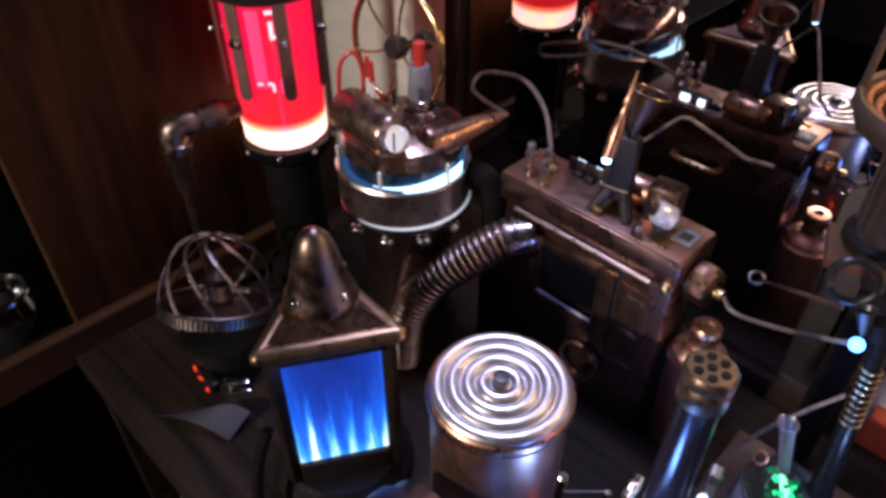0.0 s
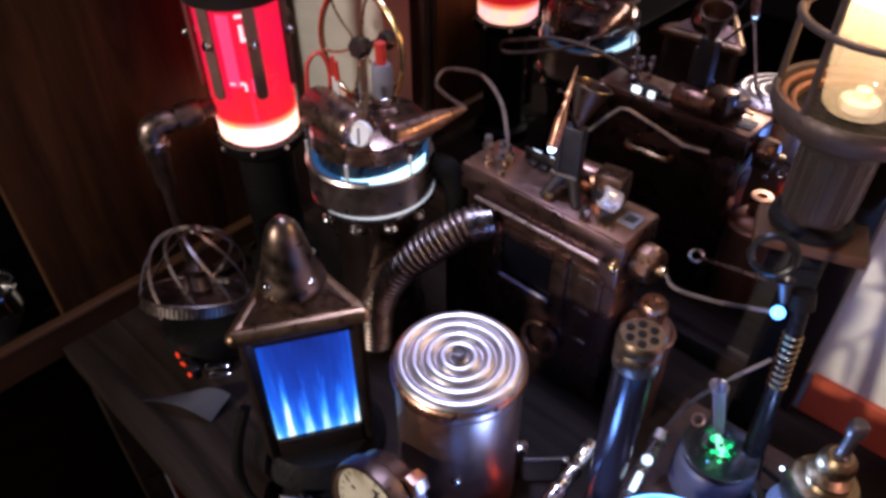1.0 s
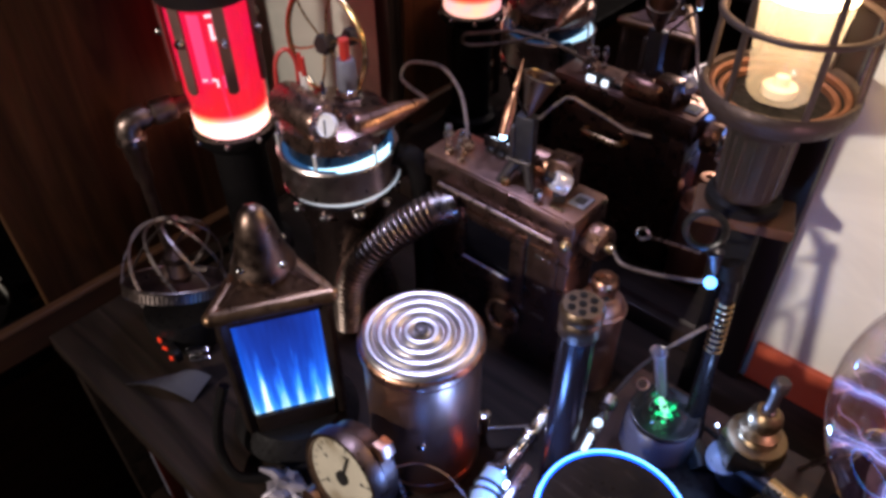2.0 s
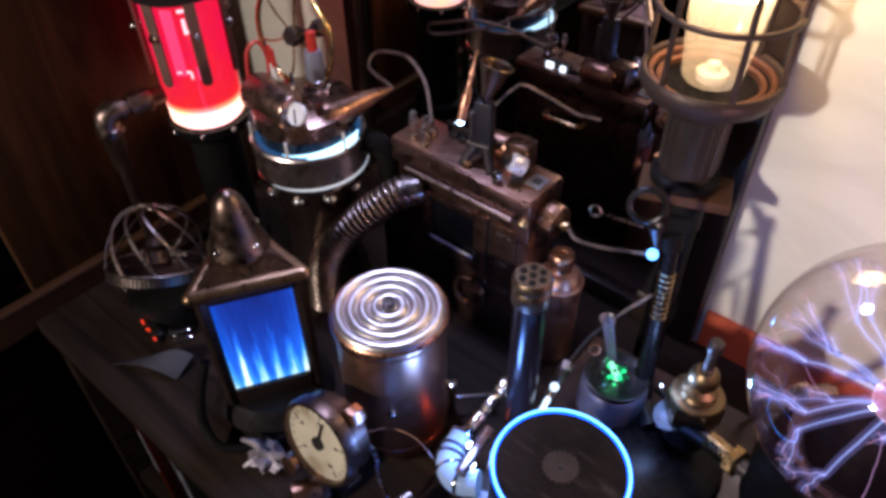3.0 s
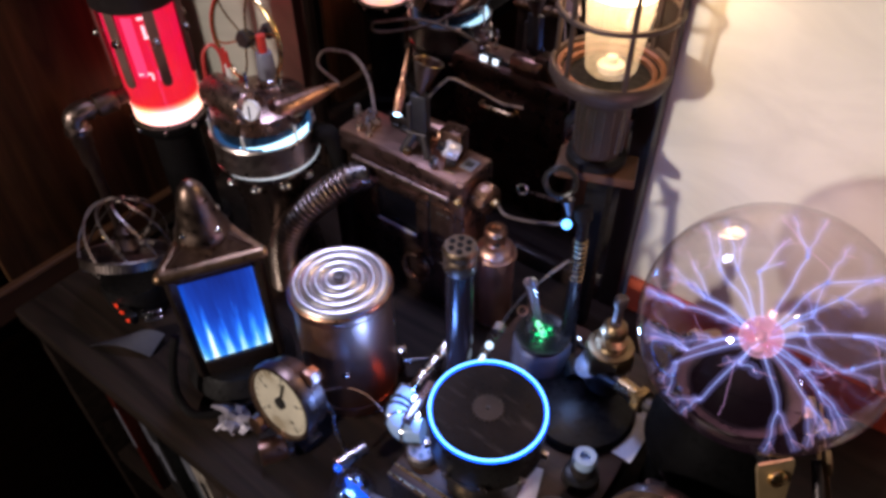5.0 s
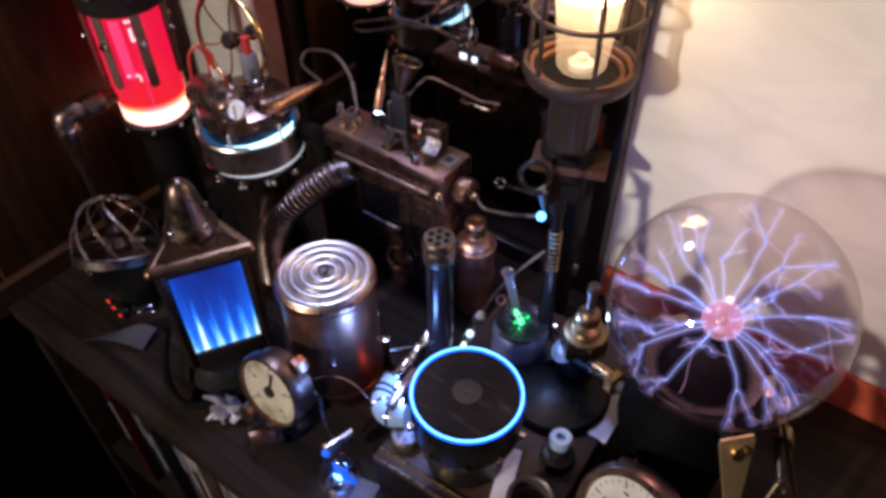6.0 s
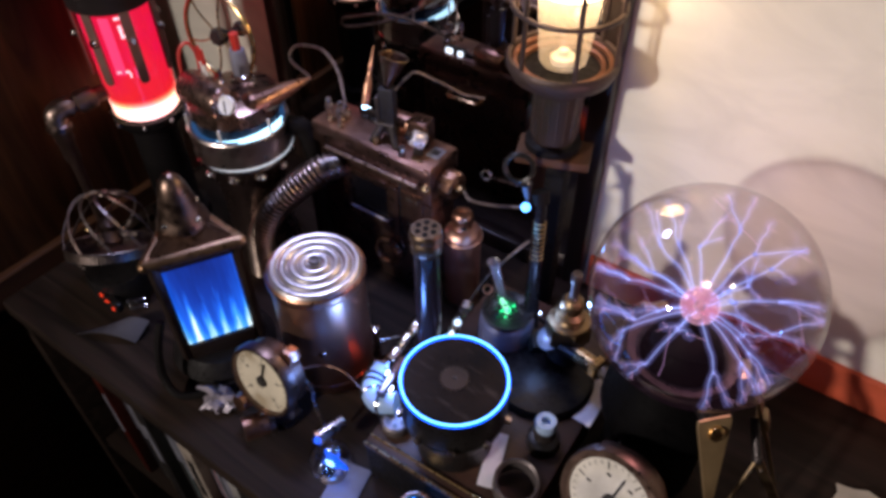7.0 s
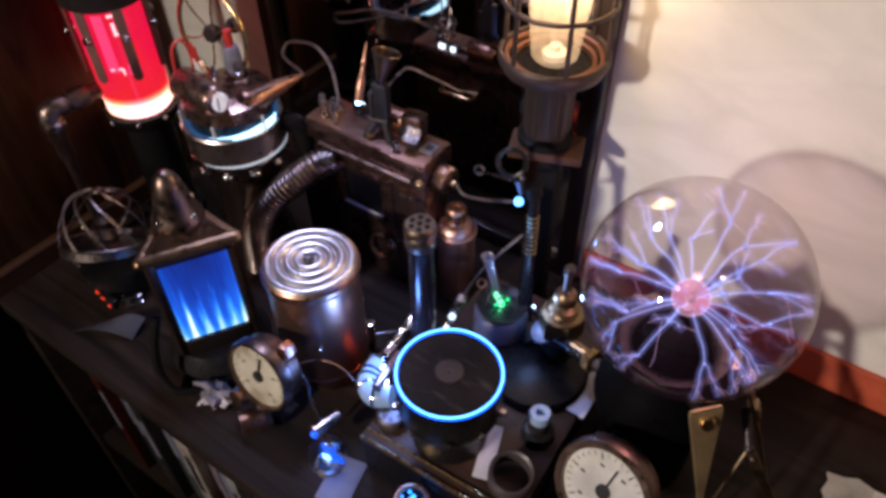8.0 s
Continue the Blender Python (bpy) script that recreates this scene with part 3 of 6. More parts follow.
def lantern():
    ob = thing("lantern", (LC.x, LC.y, T), "three-sided bronze lantern with blue glowing flame glass", "lantern")
    f = Matrix.Translation(LC) @ Matrix((LD, -LN, UP)).transposed().to_4x4()   # x along the front glass, y away from it
    left, right, back = Vector((-0.0405, -0.0365, 0)), Vector((0.0405, -0.0365, 0)), Vector((0.0, 0.0405, 0))
    mid = (left + right + back) / 3
    sides = ((left, right), (right, back), (back, left))

    def inset(p, d):
        return p + (mid - p).normalized() * d

    for p in (left, right, back):
        q = inset(p, 0.0060)
        d = (mid - p).normalized()
        part("corner_post", box(B(), 0.009, 0.009, 0.127, f @ at(q.x, q.y, 0.038, math.degrees(math.atan2(d.y, d.x))), 0.002), LANTERNFRAME, ob)
    flame = flame_glow("flame_glass")
    for k, (p, q) in enumerate(sides):
        a, b = inset(p, 0.0068), inset(q, 0.0068)
        d, m = (b - a).normalized(), (a + b) / 2
        turn = math.degrees(math.atan2(d.y, d.x))
        out = Vector((d.y, -d.x, 0))
        n = (b - a).length - 0.0075
        lo, hi = m + out * 0.0012, m + out * 0.0012
        part("lower_rail", box(B(), n, 0.009, 0.019, f @ at(lo.x, lo.y, -0.0165, turn), 0.0015), LANTERNFRAME, ob)
        part("upper_rail", box(B(), n, 0.009, 0.008, f @ at(hi.x, hi.y, 0.0985, turn), 0.0015), LANTERNFRAME, ob)
        a2, b2 = a + out * 0.0022 + d * 0.0030, b + out * 0.0022 - d * 0.0030
        if k == 1:
            part("back_panel", glass_face(B(), f @ a2, f @ b2, -0.0065, 0.0940), LANTERNFRAME, ob, "closed metal side")
        else:
            part("flame_screen", glass_face(B(), f @ a2, f @ b2, -0.0065, 0.0940), flame, ob, "blue flame glass, lit")
    part("base", lathe(B(), [(0, T), (0.050, T), (0.052, T + 0.006), (0.048, T + 0.014), (0.042, -0.0265), (0, -0.0265)], f @ at(mid.x, mid.y, 0), 40), BLACK, ob, "round dark foot")
    # low three-sided roof under a bell-shaped cap
    bm = B()
    rings = [[f @ (p + Vector((0, 0, 0.1025))) for p in (left, right, back)], [f @ (p + Vector((0, 0, 0.1085))) for p in (left, right, back)],
             [f @ (p.lerp(mid, 0.60) + Vector((0, 0, 0.1240))) for p in (left, right, back)]]
    vs = [[bm.verts.new(p) for p in ring] for ring in rings]
    bm.faces.new(vs[0][::-1])
    bm.faces.new(vs[2])
    for a, b in zip(vs, vs[1:]):
        for k in range(3):
            bm.faces.new((a[k], a[(k + 1) % 3], b[(k + 1) % 3], b[k]))
    bmesh.ops.bevel(bm, geom=bm.edges[:], offset=0.0025, segments=2, affect="EDGES")
    part("roof", bm, ROOFDARK, ob)
    for k in range(3):
        a, b = rings[0][k] + Vector((0, 0, 0.003)), rings[0][(k + 1) % 3] + Vector((0, 0, 0.003))
        part("roof_rim", rod(B(), a, b, 0.0058), ROOFRIM, ob)
        part("corner_knob", ball(B(), a, 0.0060, 0.9, 14), ROOFRIM, ob)
    cap = [(0, 0.1175), (0.0222, 0.1175), (0.0230, 0.1195), (0.0222, 0.1230), (0.0200, 0.1275), (0.0176, 0.1345), (0.0157, 0.1420), (0.0140, 0.1500), (0.0120, 0.1580), (0.0095, 0.1640), (0.0062, 0.1680), (0.0030, 0.1702), (0, 0.1710)]
    part("cap", lathe(B(), cap, f @ at(0, -0.007, 0.0), 40), LANTERNCAP, ob, "bell-shaped worn metal cap")
    for a in (-140, -52, 40, 128):
        p = f @ Vector((0.0200 * math.cos(radians(a)), -0.007 + 0.0200 * math.sin(radians(a)), 0.1290))
        part("cap_bolt", ball(B(), p, 0.0032, 0.8, 10), CHROME, ob)
    bm = B()
    sweep(bm, curve([f @ Vector(p) for p in ((-0.047, -0.03, 0.03), (-0.058, -0.036, 0.0), (-0.062, -0.045, -0.03), (-0.05, -0.062, -0.044), (-0.01, -0.068, -0.044), (0.05, -0.06, -0.044))]), 0.004, 8)
    part("cable", bm, MATTBLACK, ob, "black cable round the foot")


LANTERNFRAME = material("dark_brown_lantern_metal", (0.050, 0.034, 0.028), 0.7, 0.38, 0.25, 60, 0.1, (0.025, 0.017, 0.014))
ROOFDARK = material("dark_copper_roof", (0.16, 0.095, 0.070), 0.95, 0.36, 0.25, 45, 0.08, (0.07, 0.042, 0.032))
lantern()


# ---- wire whisk cage lamp ----
def ribbon(pts, centre, w, thick):
    """A flat strip along points, its face turned away from the centre."""
    bm, rows = B(), []
    for i, p in enumerate(pts):
        d = (pts[min(i + 1, len(pts) - 1)] - pts[max(i - 1, 0)]).normalized()
        out = (p - centre)
        out = (out - d * out.dot(d)).normalized()
        side = d.cross(out)
        rows.append([bm.verts.new(p + side * x + out * y) for x, y in ((-w, -thick), (w, -thick), (w * 0.8, thick), (-w * 0.8, thick))])
    for a, b in zip(rows, rows[1:]):
        for k in range(4):
            bm.faces.new((a[k], a[(k + 1) % 4], b[(k + 1) % 4], b[k]))
    bm.faces.new(rows[0][::-1])
    bm.faces.new(rows[-1])
    return bm


def wire_cage():
    c = Vector((-0.4225, 0.1625, 0.010))
    ax = Vector((-0.27, 0.385, 0.92)).normalized()
    m = orient(c, ax)
    ob = thing("wire_cage_lamp", (c.x, c.y, T), "swirled wire cage over a black lamp with red glow", "lamp")
    bm = B()
    for k in range(72):
        a, b = 2 * math.pi * k / 72, 2 * math.pi * (k + 0.62) / 72
        for r0, r1, z0, z1 in ((0.0432, 0.0446, -0.0040, 0.0040),):
            q = [m @ Vector((r * math.cos(t), r * math.sin(t), z)) for t, r, z in ((a, r0, z0), (b, r0, z0), (b, r1, z0), (a, r1, z0), (a, r0, z1), (b, r0, z1), (b, r1, z1), (a, r1, z1))]
            v = [bm.verts.new(p) for p in q]
            for g in ((0, 1, 2, 3), (7, 6, 5, 4), (0, 4, 5, 1), (1, 5, 6, 2), (2, 6, 7, 3), (3, 7, 4, 0)):
                bm.faces.new([v[i] for i in g])
    part("band_teeth", bm, CAGEWIRE, ob, "ridged band round the cage")
    part("band", lathe(B(), [(0.0420, -0.0040), (0.0431, -0.0040), (0.0431, 0.0040), (0.0420, 0.0040), (0.0420, -0.0040)], m, 48), CAGEWIRE, ob)
    part("rim_wire", hoop(B(), m @ Vector((0, 0, 0.0055)), ax, 0.0438, 0.0017, 48, 7), CAGEWIRE, ob)
    for k in range(9):
        a = 2 * math.pi * k / 9
        pts = []
        for s in range(19):
            u = s / 18
            ang = a - 1.45 * u
            r = 0.0008 + 0.0432 * max(0.0, math.cos(u * math.pi / 2)) ** 0.62
            pts.append(m @ Vector((r * math.cos(ang), r * math.sin(ang), 0.003 + 0.058 * math.sin(u * math.pi / 2) ** 1.05)))
        part("wire", ribbon(pts, m @ Vector((0, 0, 0.005)), 0.0015, 0.0006), CAGEWIRE, ob)
    part("crown", ball(B(), m @ Vector((0, 0, 0.060)), 0.0055, 0.55, 12), CAGEWIRE, ob)
    for px, py, pz in ((0.008, -0.014, 0.024), (-0.014, -0.004, 0.020), (0.018, 0.006, 0.022)):
        part("brass_bead", ball(B(), m @ Vector((px, py, pz)), 0.0026, 1.0, 10), GOLD, ob)
    part("inner_lamp", lathe(B(), [(0.012, 0.004), (0.014, 0.010), (0.009, 0.020), (0.011, 0.026), (0.006, 0.034), (0, 0.036)], m, 20), PIPEDARK, ob)
    part("body", lathe(B(), [(0, T), (0.030, T), (0.034, T + 0.01), (0.036, -0.02), (0.034, -0.012), (0.02, -0.008), (0, -0.008)], at(c.x, c.y, 0), 36), BLACK, ob)
    part("inner_dish", lathe(B(), [(0.0415, -0.003), (0.036, -0.001), (0.024, 0.004), (0, 0.006)], m, 28), PIPEDARK, ob)
    for k, (px, py, pz) in enumerate(((-0.4060, 0.1262, -0.0205), (-0.3965, 0.1250, -0.0232), (-0.3860, 0.1238, -0.0272))):
        part("red_diode", box(B(), 0.0066 - 0.0008 * k, 0.0022, 0.0022, at(px, py, pz, -12 + 20 * (k % 2)), 0.001), DIMRED, ob)
    part("diode_bar", box(B(), 0.03, 0.008, 0.012, at(-0.3985, 0.1310, -0.030, -5), 0.002), BLACK, ob)
    part("clip", box(B(), 0.020, 0.006, 0.004, at(-0.3720, 0.1430, -0.0215, 48), 0.002), CHROME, ob)
    part("clip", box(B(), 0.018, 0.005, 0.004, at(-0.3640, 0.1400, -0.0235, 48), 0.002), CHROME, ob)
    bm = B()
    sweep(bm, curve([(-0.462, 0.156, 0.002), (-0.468, 0.146, -0.006), (-0.460, 0.138, -0.010), (-0.448, 0.136, -0.012), (-0.440, 0.140, -0.016)]), 0.0015, 6)
    ball(bm, (-0.469, 0.145, -0.006), 0.0030, 1, 8)
    part("wire_end", bm, STEEL, ob)


DIMRED = glowing("dim_red_diode", (1.0, 0.05, 0.012), 0.8)
CAGEWIRE = material("bright_worn_steel", (0.27, 0.225, 0.205), 1.0, 0.42, 0.2, 45, 0.05, (0.22, 0.17, 0.15))
wire_cage()
DIMCARD = material("dim_card", (0.062, 0.056, 0.058), 0.0, 0.6, 0.1, 50, 0.1)
card = thing("paper_cone", (-0.372, 0.100, T), "dull grey curled card lying on the shelf", "card")
bm = B()
for k in range(9):
    a = k / 8
    u = [(-0.410 + 0.062 * a, 0.087 + 0.028 * a, T + 0.001 + 0.010 * math.sin(a * 3.0)), (-0.385 + 0.030 * a, 0.118 + 0.022 * a, T + 0.001 + 0.014 * math.sin(a * 2.6))]
    for p in u:
        bm.verts.new(p)
        bm.verts.new(Vector(p) + Vector((0, 0, 0.0008)))
bm.verts.ensure_lookup_table()
for k in range(8):
    i, j = 4 * k, 4 * k + 4
    v = bm.verts
    for q in ((i, j, j + 2, i + 2), (i + 1, i + 3, j + 3, j + 1), (i, i + 1, j + 1, j), (i + 2, j + 2, j + 3, i + 3)):
        bm.faces.new([v[n] for n in q])
part("sheet", bm, DIMCARD, card)


# ---- red tube lamp on pipes ----
def red_lamp():
    c = Vector((-0.470, 0.282, 0))
    m = at(c.x, c.y, 0.001)
    ob = thing("red_tube_lamp", (c.x, c.y, T), "glowing red glass tube lamp strapped on black pipe", "lamp")
    part("pipe", lathe(B(), [(0, T - 0.001), (0.034, T - 0.001), (0.034, T + 0.012), (0.025, T + 0.016), (0.025, 0.085), (0.032, 0.088), (0.0385, 0.096), (0.0385, 0.104), (0, 0.104)], m, 36), MATTBLACK, ob)
    redtube = gradient_glow("red_tube", [(0.0, (1.0, 0.66, 0.50)), (0.125, (1.0, 0.64, 0.48)), (0.155, (0.80, 0.16, 0.10)), (0.185, (0.28, 0.006, 0.014)), (0.55, (0.27, 0.003, 0.022)), (1.0, (0.25, 0.003, 0.026))],
                            3.4, 0.153, 0.303)
    rn, rl = redtube.node_tree.nodes, redtube.node_tree.links
    rno, rra, rmi, rtc = rn.new("ShaderNodeTexNoise"), rn.new("ShaderNodeValToRGB"), rn.new("ShaderNodeMix"), rn.new("ShaderNodeTexCoord")
    rno.inputs["Scale"].default_value, rno.inputs["Detail"].default_value = 34.0, 2
    rra.color_ramp.elements[0].position, rra.color_ramp.elements[1].position = 0.38, 0.62
    rra.color_ramp.elements[0].color, rra.color_ramp.elements[1].color = (1.0, 1.15, 0.75, 1), (0.95, 0.85, 1.20, 1)
    rmi.data_type, rmi.blend_type = "RGBA", "MULTIPLY"
    rmi.inputs["Factor"].default_value = 1.0
    source = rn["Principled BSDF"].inputs["Emission Color"].links[0].from_socket
    rl.new(rtc.outputs["Object"], rno.inputs["Vector"])
    rl.new(rno.outputs["Fac"], rra.inputs["Fac"])
    rl.new(source, rmi.inputs["A"])
    rl.new(rra.outputs["Color"], rmi.inputs["B"])
    rl.new(rmi.outputs["Result"], rn["Principled BSDF"].inputs["Emission Color"])
    part("tube", lathe(B(), [(0, 0.1045), (0.031, 0.1045), (0.0345, 0.108), (0.035, 0.14), (0.035, 0.300), (0, 0.300)], m, 48), redtube, ob, "red gel, white-hot at its foot")
    gl = part("glass", lathe(B(), [(0.0365, 0.105), (0.037, 0.108), (0.037, 0.300)], m, 48), REDGLASS, ob, "clear red glass sleeve")
    gl.visible_shadow = False
    # pink reflections on the tube, put in as thin emissive bars
    pink = glowing("pink_highlight_glow", (1.0, 0.07, 0.24), 1.1)
    for a, z, hh, w in ((-52, 0.193, 0.060, 0.010), (-20, 0.164, 0.012, 0.012)):
        d = Vector((math.cos(radians(a)), math.sin(radians(a)), 0))
        part("pink_highlight", box(B(), 0.002, w, hh, Matrix.Translation(c + d * 0.0346 + Vector((0, 0, z))) @ Matrix((d, UP.cross(d), UP)).transposed().to_4x4(), 0.0008), pink, ob, "pink reflection on the tube, painted as a glowing bar")
    # small emissive bars stand in for white specular highlights on the tube
    glint = glowing("white_highlight_glow", (1.0, 0.72, 0.80), 1.6)
    for a, z, hh, w in ((-31, 0.208, 0.014, 0.003), (-25, 0.203, 0.003, 0.009), (-27, 0.2215, 0.003, 0.011), (-14, 0.196, 0.010, 0.002), (-20, 0.186, 0.002, 0.007), (-48, 0.1665, 0.0025, 0.012), (-38, 0.163, 0.007, 0.002)):
        d = Vector((math.cos(radians(a)), math.sin(radians(a)), 0))
        part("white_highlight", box(B(), 0.0016, w, hh, Matrix.Translation(c + d * 0.0348 + Vector((0, 0, z))) @ Matrix((d, UP.cross(d), UP)).transposed().to_4x4(), 0.0007), glint, ob, "white highlight on the tube, painted as a glowing bar")
    part("cap", lathe(B(), [(0.0395, 0.2265), (0.041, 0.2285), (0.041, 0.30), (0.043, 0.302), (0.043, 0.32), (0.03, 0.33), (0, 0.33)], m, 40), GUNMETAL, ob)
    for k in range(7):
        a = radians(-20 + k * 51.4)
        d = Vector((math.cos(a), math.sin(a), 0))
        f = Matrix.Translation(c) @ Matrix((d, UP.cross(d), UP)).transposed().to_4x4()
        half = [(0.0048 * math.cos(math.pi * (1 + n / 8)), 0.158 + 0.0048 * math.sin(math.pi * (1 + n / 8))) for n in range(9)]
        sm = Matrix.Translation(c + d * 0.0382) @ Matrix((UP.cross(d), UP, d)).transposed().to_4x4()
        part("strap", plate(B(), half + [(0.0048, 0.299), (-0.0048, 0.299)], 0.0022, sm), STRAP, ob, "flat brown metal strap", 30)
        for z in (0.200, 0.248):
            part("strap_bolt", lathe(B(), [(0, 0), (0.004, 0), (0.004, 0.003), (0.0025, 0.005), (0, 0.005)], orient(c + d * 0.0404 + Vector((0, 0, z)), d), 8), STEEL, ob)
    for k in range(8):
        a = 2 * math.pi * k / 8
        part("collar_bolt", ball(B(), c + Vector((0.0385 * math.cos(a), 0.0385 * math.sin(a), 0.101)), 0.003, 1, 8), STEEL, ob)
    e = Vector((-0.494, 0.199, 0.134))
    root = Vector((c.x - 0.012, c.y - 0.030, 0.136))
    way = (e - root).normalized()
    part("side_pipe", rod(B(), root, e - way * 0.010, 0.0078, None, 20), PIPEBRONZE, ob)
    part("coupling", lathe(B(), [(0.0078, 0), (0.0108, 0.0015), (0.0112, 0.004), (0.0112, 0.018), (0.0106, 0.0205), (0.0078, 0.022)], orient(root + way * 0.014, way), 24), PIPEBRONZE, ob, "threaded pipe coupling")
    part("coupling", lathe(B(), [(0.0078, 0), (0.0102, 0.0012), (0.0104, 0.010), (0.0078, 0.012)], orient(root + way * 0.040, way), 24), CAPMETAL, ob)
    pts = curve([e - way * 0.014, e - way * 0.006 + Vector((0, 0, 0.0005)), e + way * 0.002 + Vector((0, 0, -0.002)), e + way * 0.004 + Vector((0, 0, -0.008)), e + way * 0.004 + Vector((0, 0, -0.013))], 6)
    low = e + way * 0.004
    part("elbow", sweep(B(), pts, 0.0104, 18), PIPEBRONZE, ob, "worn bronze elbow")
    part("elbow_ring", lathe(B(), [(0.0104, 0.113), (0.0124, 0.1145), (0.0128, 0.117), (0.0124, 0.1205), (0.0104, 0.122)], at(low.x, low.y, 0), 24), CAPMETAL, ob)
    part("down_pipe", lathe(B(), [(0.0100, 0.115), (0.0096, 0.100), (0.0084, 0.098), (0.0080, 0.078), (0.0055, 0.070), (0.0050, T), (0, T)], at(low.x, low.y, 0), 20), PIPEDARK, ob)


PIPEBRONZE = material("worn_bronze_pipe", (0.44, 0.34, 0.29), 1.0, 0.40, 0.25, 40, 0.08, (0.15, 0.10, 0.085))


STRAP = material("brown_strap_metal", (0.22, 0.12, 0.10), 0.4, 0.5, 0.2, 60, 0.08, (0.12, 0.06, 0.05))
REDGLASS = clear("red_glass", (1.0, 0.75, 0.78), 0.07)
red_lamp()


# ---- kettle boiler ----
def kettle():
    c = Vector((-0.345, 0.303, 0))
    m = at(c.x, c.y, 0.004)
    ob = thing("kettle_boiler", (c.x, c.y, T), "steel kettle boiler with lit glass ring, brass wheel and spout", "kettle")
    part("lower_body", lathe(B(), [(0, T - 0.004), (0.040, T - 0.004), (0.041, T), (0.034, 0.0), (0.036, 0.045), (0.045, 0.080), (0.0465, 0.0845), (0, 0.0845)], m, 44), POSTMETAL, ob)
    part("flange", lathe(B(), [(0.044, 0.083), (0.0488, 0.0850), (0.0500, 0.0880), (0.0502, 0.0905), (0.047, 0.092)], m, 48), CHROME, ob)
    for k in range(10):
        a = 2 * math.pi * (k + 0.3) / 10
        part("flange_bolt", ball(B(), c + Vector((0.0448 * math.cos(a), 0.0448 * math.sin(a), 0.0800)), 0.0064, 0.70, 12), CHROME, ob)
    part("drum", lathe(B(), [(0.047, 0.0915), (0.0505, 0.093), (0.0498, 0.104), (0.0502, 0.116), (0.0512, 0.1215), (0.0500, 0.1235), (0.0465, 0.1225), (0.0465, 0.1215)], m, 48), DRUMSTEEL, ob)
    part("light_ring", lathe(B(), [(0.042, 0.1212), (0.0464, 0.1212), (0.0464, 0.1240), (0.042, 0.1225)], m, 48), BLUERING, ob, "dim blue light ring")
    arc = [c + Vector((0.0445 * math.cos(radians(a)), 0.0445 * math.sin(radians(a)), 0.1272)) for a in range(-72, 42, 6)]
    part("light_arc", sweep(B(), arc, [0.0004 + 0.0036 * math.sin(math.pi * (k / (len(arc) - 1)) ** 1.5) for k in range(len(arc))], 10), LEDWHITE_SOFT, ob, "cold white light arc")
    # no lamp here: an emissive strip paints the white reflection along the lower rim
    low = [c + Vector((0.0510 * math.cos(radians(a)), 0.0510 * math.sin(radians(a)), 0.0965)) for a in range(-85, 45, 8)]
    part("lower_rim_glint", sweep(B(), low, [0.0002 + 0.0008 * math.sin(math.pi * k / (len(low) - 1)) for k in range(len(low))], 8), LOWERGLINT, ob, "thin glowing strip standing in for the white reflection on the drum's lower rim")
    g = part("glass_band", lathe(B(), [(0.0490, 0.1235), (0.0490, 0.146)], m, 48), GLASS, ob)
    g.visible_shadow = False
    part("core", lathe(B(), [(0.0418, 0.1212), (0.038, 0.130), (0.036, 0.136)], m, 32), BLUEGLASS, ob)
    for k in range(6):
        a = radians(-62 + 60 * k)
        part("glass_post", rod(B(), c + Vector((0.0485 * math.cos(a), 0.0485 * math.sin(a), 0.127)), c + Vector((0.0485 * math.cos(a), 0.0485 * math.sin(a), 0.143)), 0.0013, None, 8), WHITE, ob)
    part("top_dome", lathe(B(), [(0.0430, 0.1455), (0.0455, 0.136), (0.0445, 0.150), (0.036, 0.154), (0.020, 0.157), (0, 0.158)], m, 48), KETTLEBROWN, ob)
    # side drum lying across the front of the dome
    a, b = Vector((-0.388, 0.287, 0.156)), Vector((-0.320, 0.277, 0.163))
    ax = (b - a).normalized()
    part("side_drum", lathe(B(), [(0, 0), (0.0150, 0), (0.0175, 0.003), (0.0165, 0.062), (0.0150, 0.0645), (0.0135, 0.0650), (0, 0.0645)], orient(a, ax), 32), KETTLEBROWN, ob)
    dm = orient(Vector((-0.318, 0.273, 0.166)), (0.15, -1.0, 0.50))
    part("dial_stem", rod(B(), (-0.330, 0.284, 0.158), (-0.319, 0.274, 0.165), 0.004, None, 12), STEEL, ob)
    d = part("dial", lathe(B(), [(0, -0.004), (0.0086, -0.004), (0.0095, 0.0), (0.0086, 0.0015), (0.0080, 0.0008), (0, 0.0008)], dm, 28), WHITE, ob, "small white dial")
    part("dial_hand", box(B(), 0.0010, 0.012, 0.0006, dm @ at(0, -0.002, 0.0016, 20), 0), INK, d)
    part("pin", rod(B(), (-0.331, 0.284, 0.165), (-0.332, 0.285, 0.194), 0.0014, None, 8), CHROME, ob)
    # spout
    tip = Vector((-0.296, 0.362, 0.158))
    root = Vector((-0.3195, 0.2945, 0.1515))
    pts = curve([root, root.lerp(tip, 0.22) + Vector((0.003, -0.001, 0.000)), root.lerp(tip, 0.6) + Vector((0.002, 0, 0.001)), tip], 7)
    n = len(pts) - 1
    part("spout", sweep(B(), pts, [0.0013 + 0.0150 * (1 - k / n) ** 0.75 * min(1.0, 0.62 + 2.2 * k / n) for k in range(n + 1)], 20), COPPER, ob, "tapered copper spout")
    # valve tower
    v = Vector((-0.337, 0.314, 0))
    part("valve_base", hexnut(B(), at(v.x, v.y, 0.160), 0.0125, 0.009), CHROME, ob)
    part("valve_ring", lathe(B(), [(0.008, 0.169), (0.010, 0.170), (0.010, 0.175), (0.008, 0.176)], at(v.x, v.y, 0), 20), CHROME, ob)
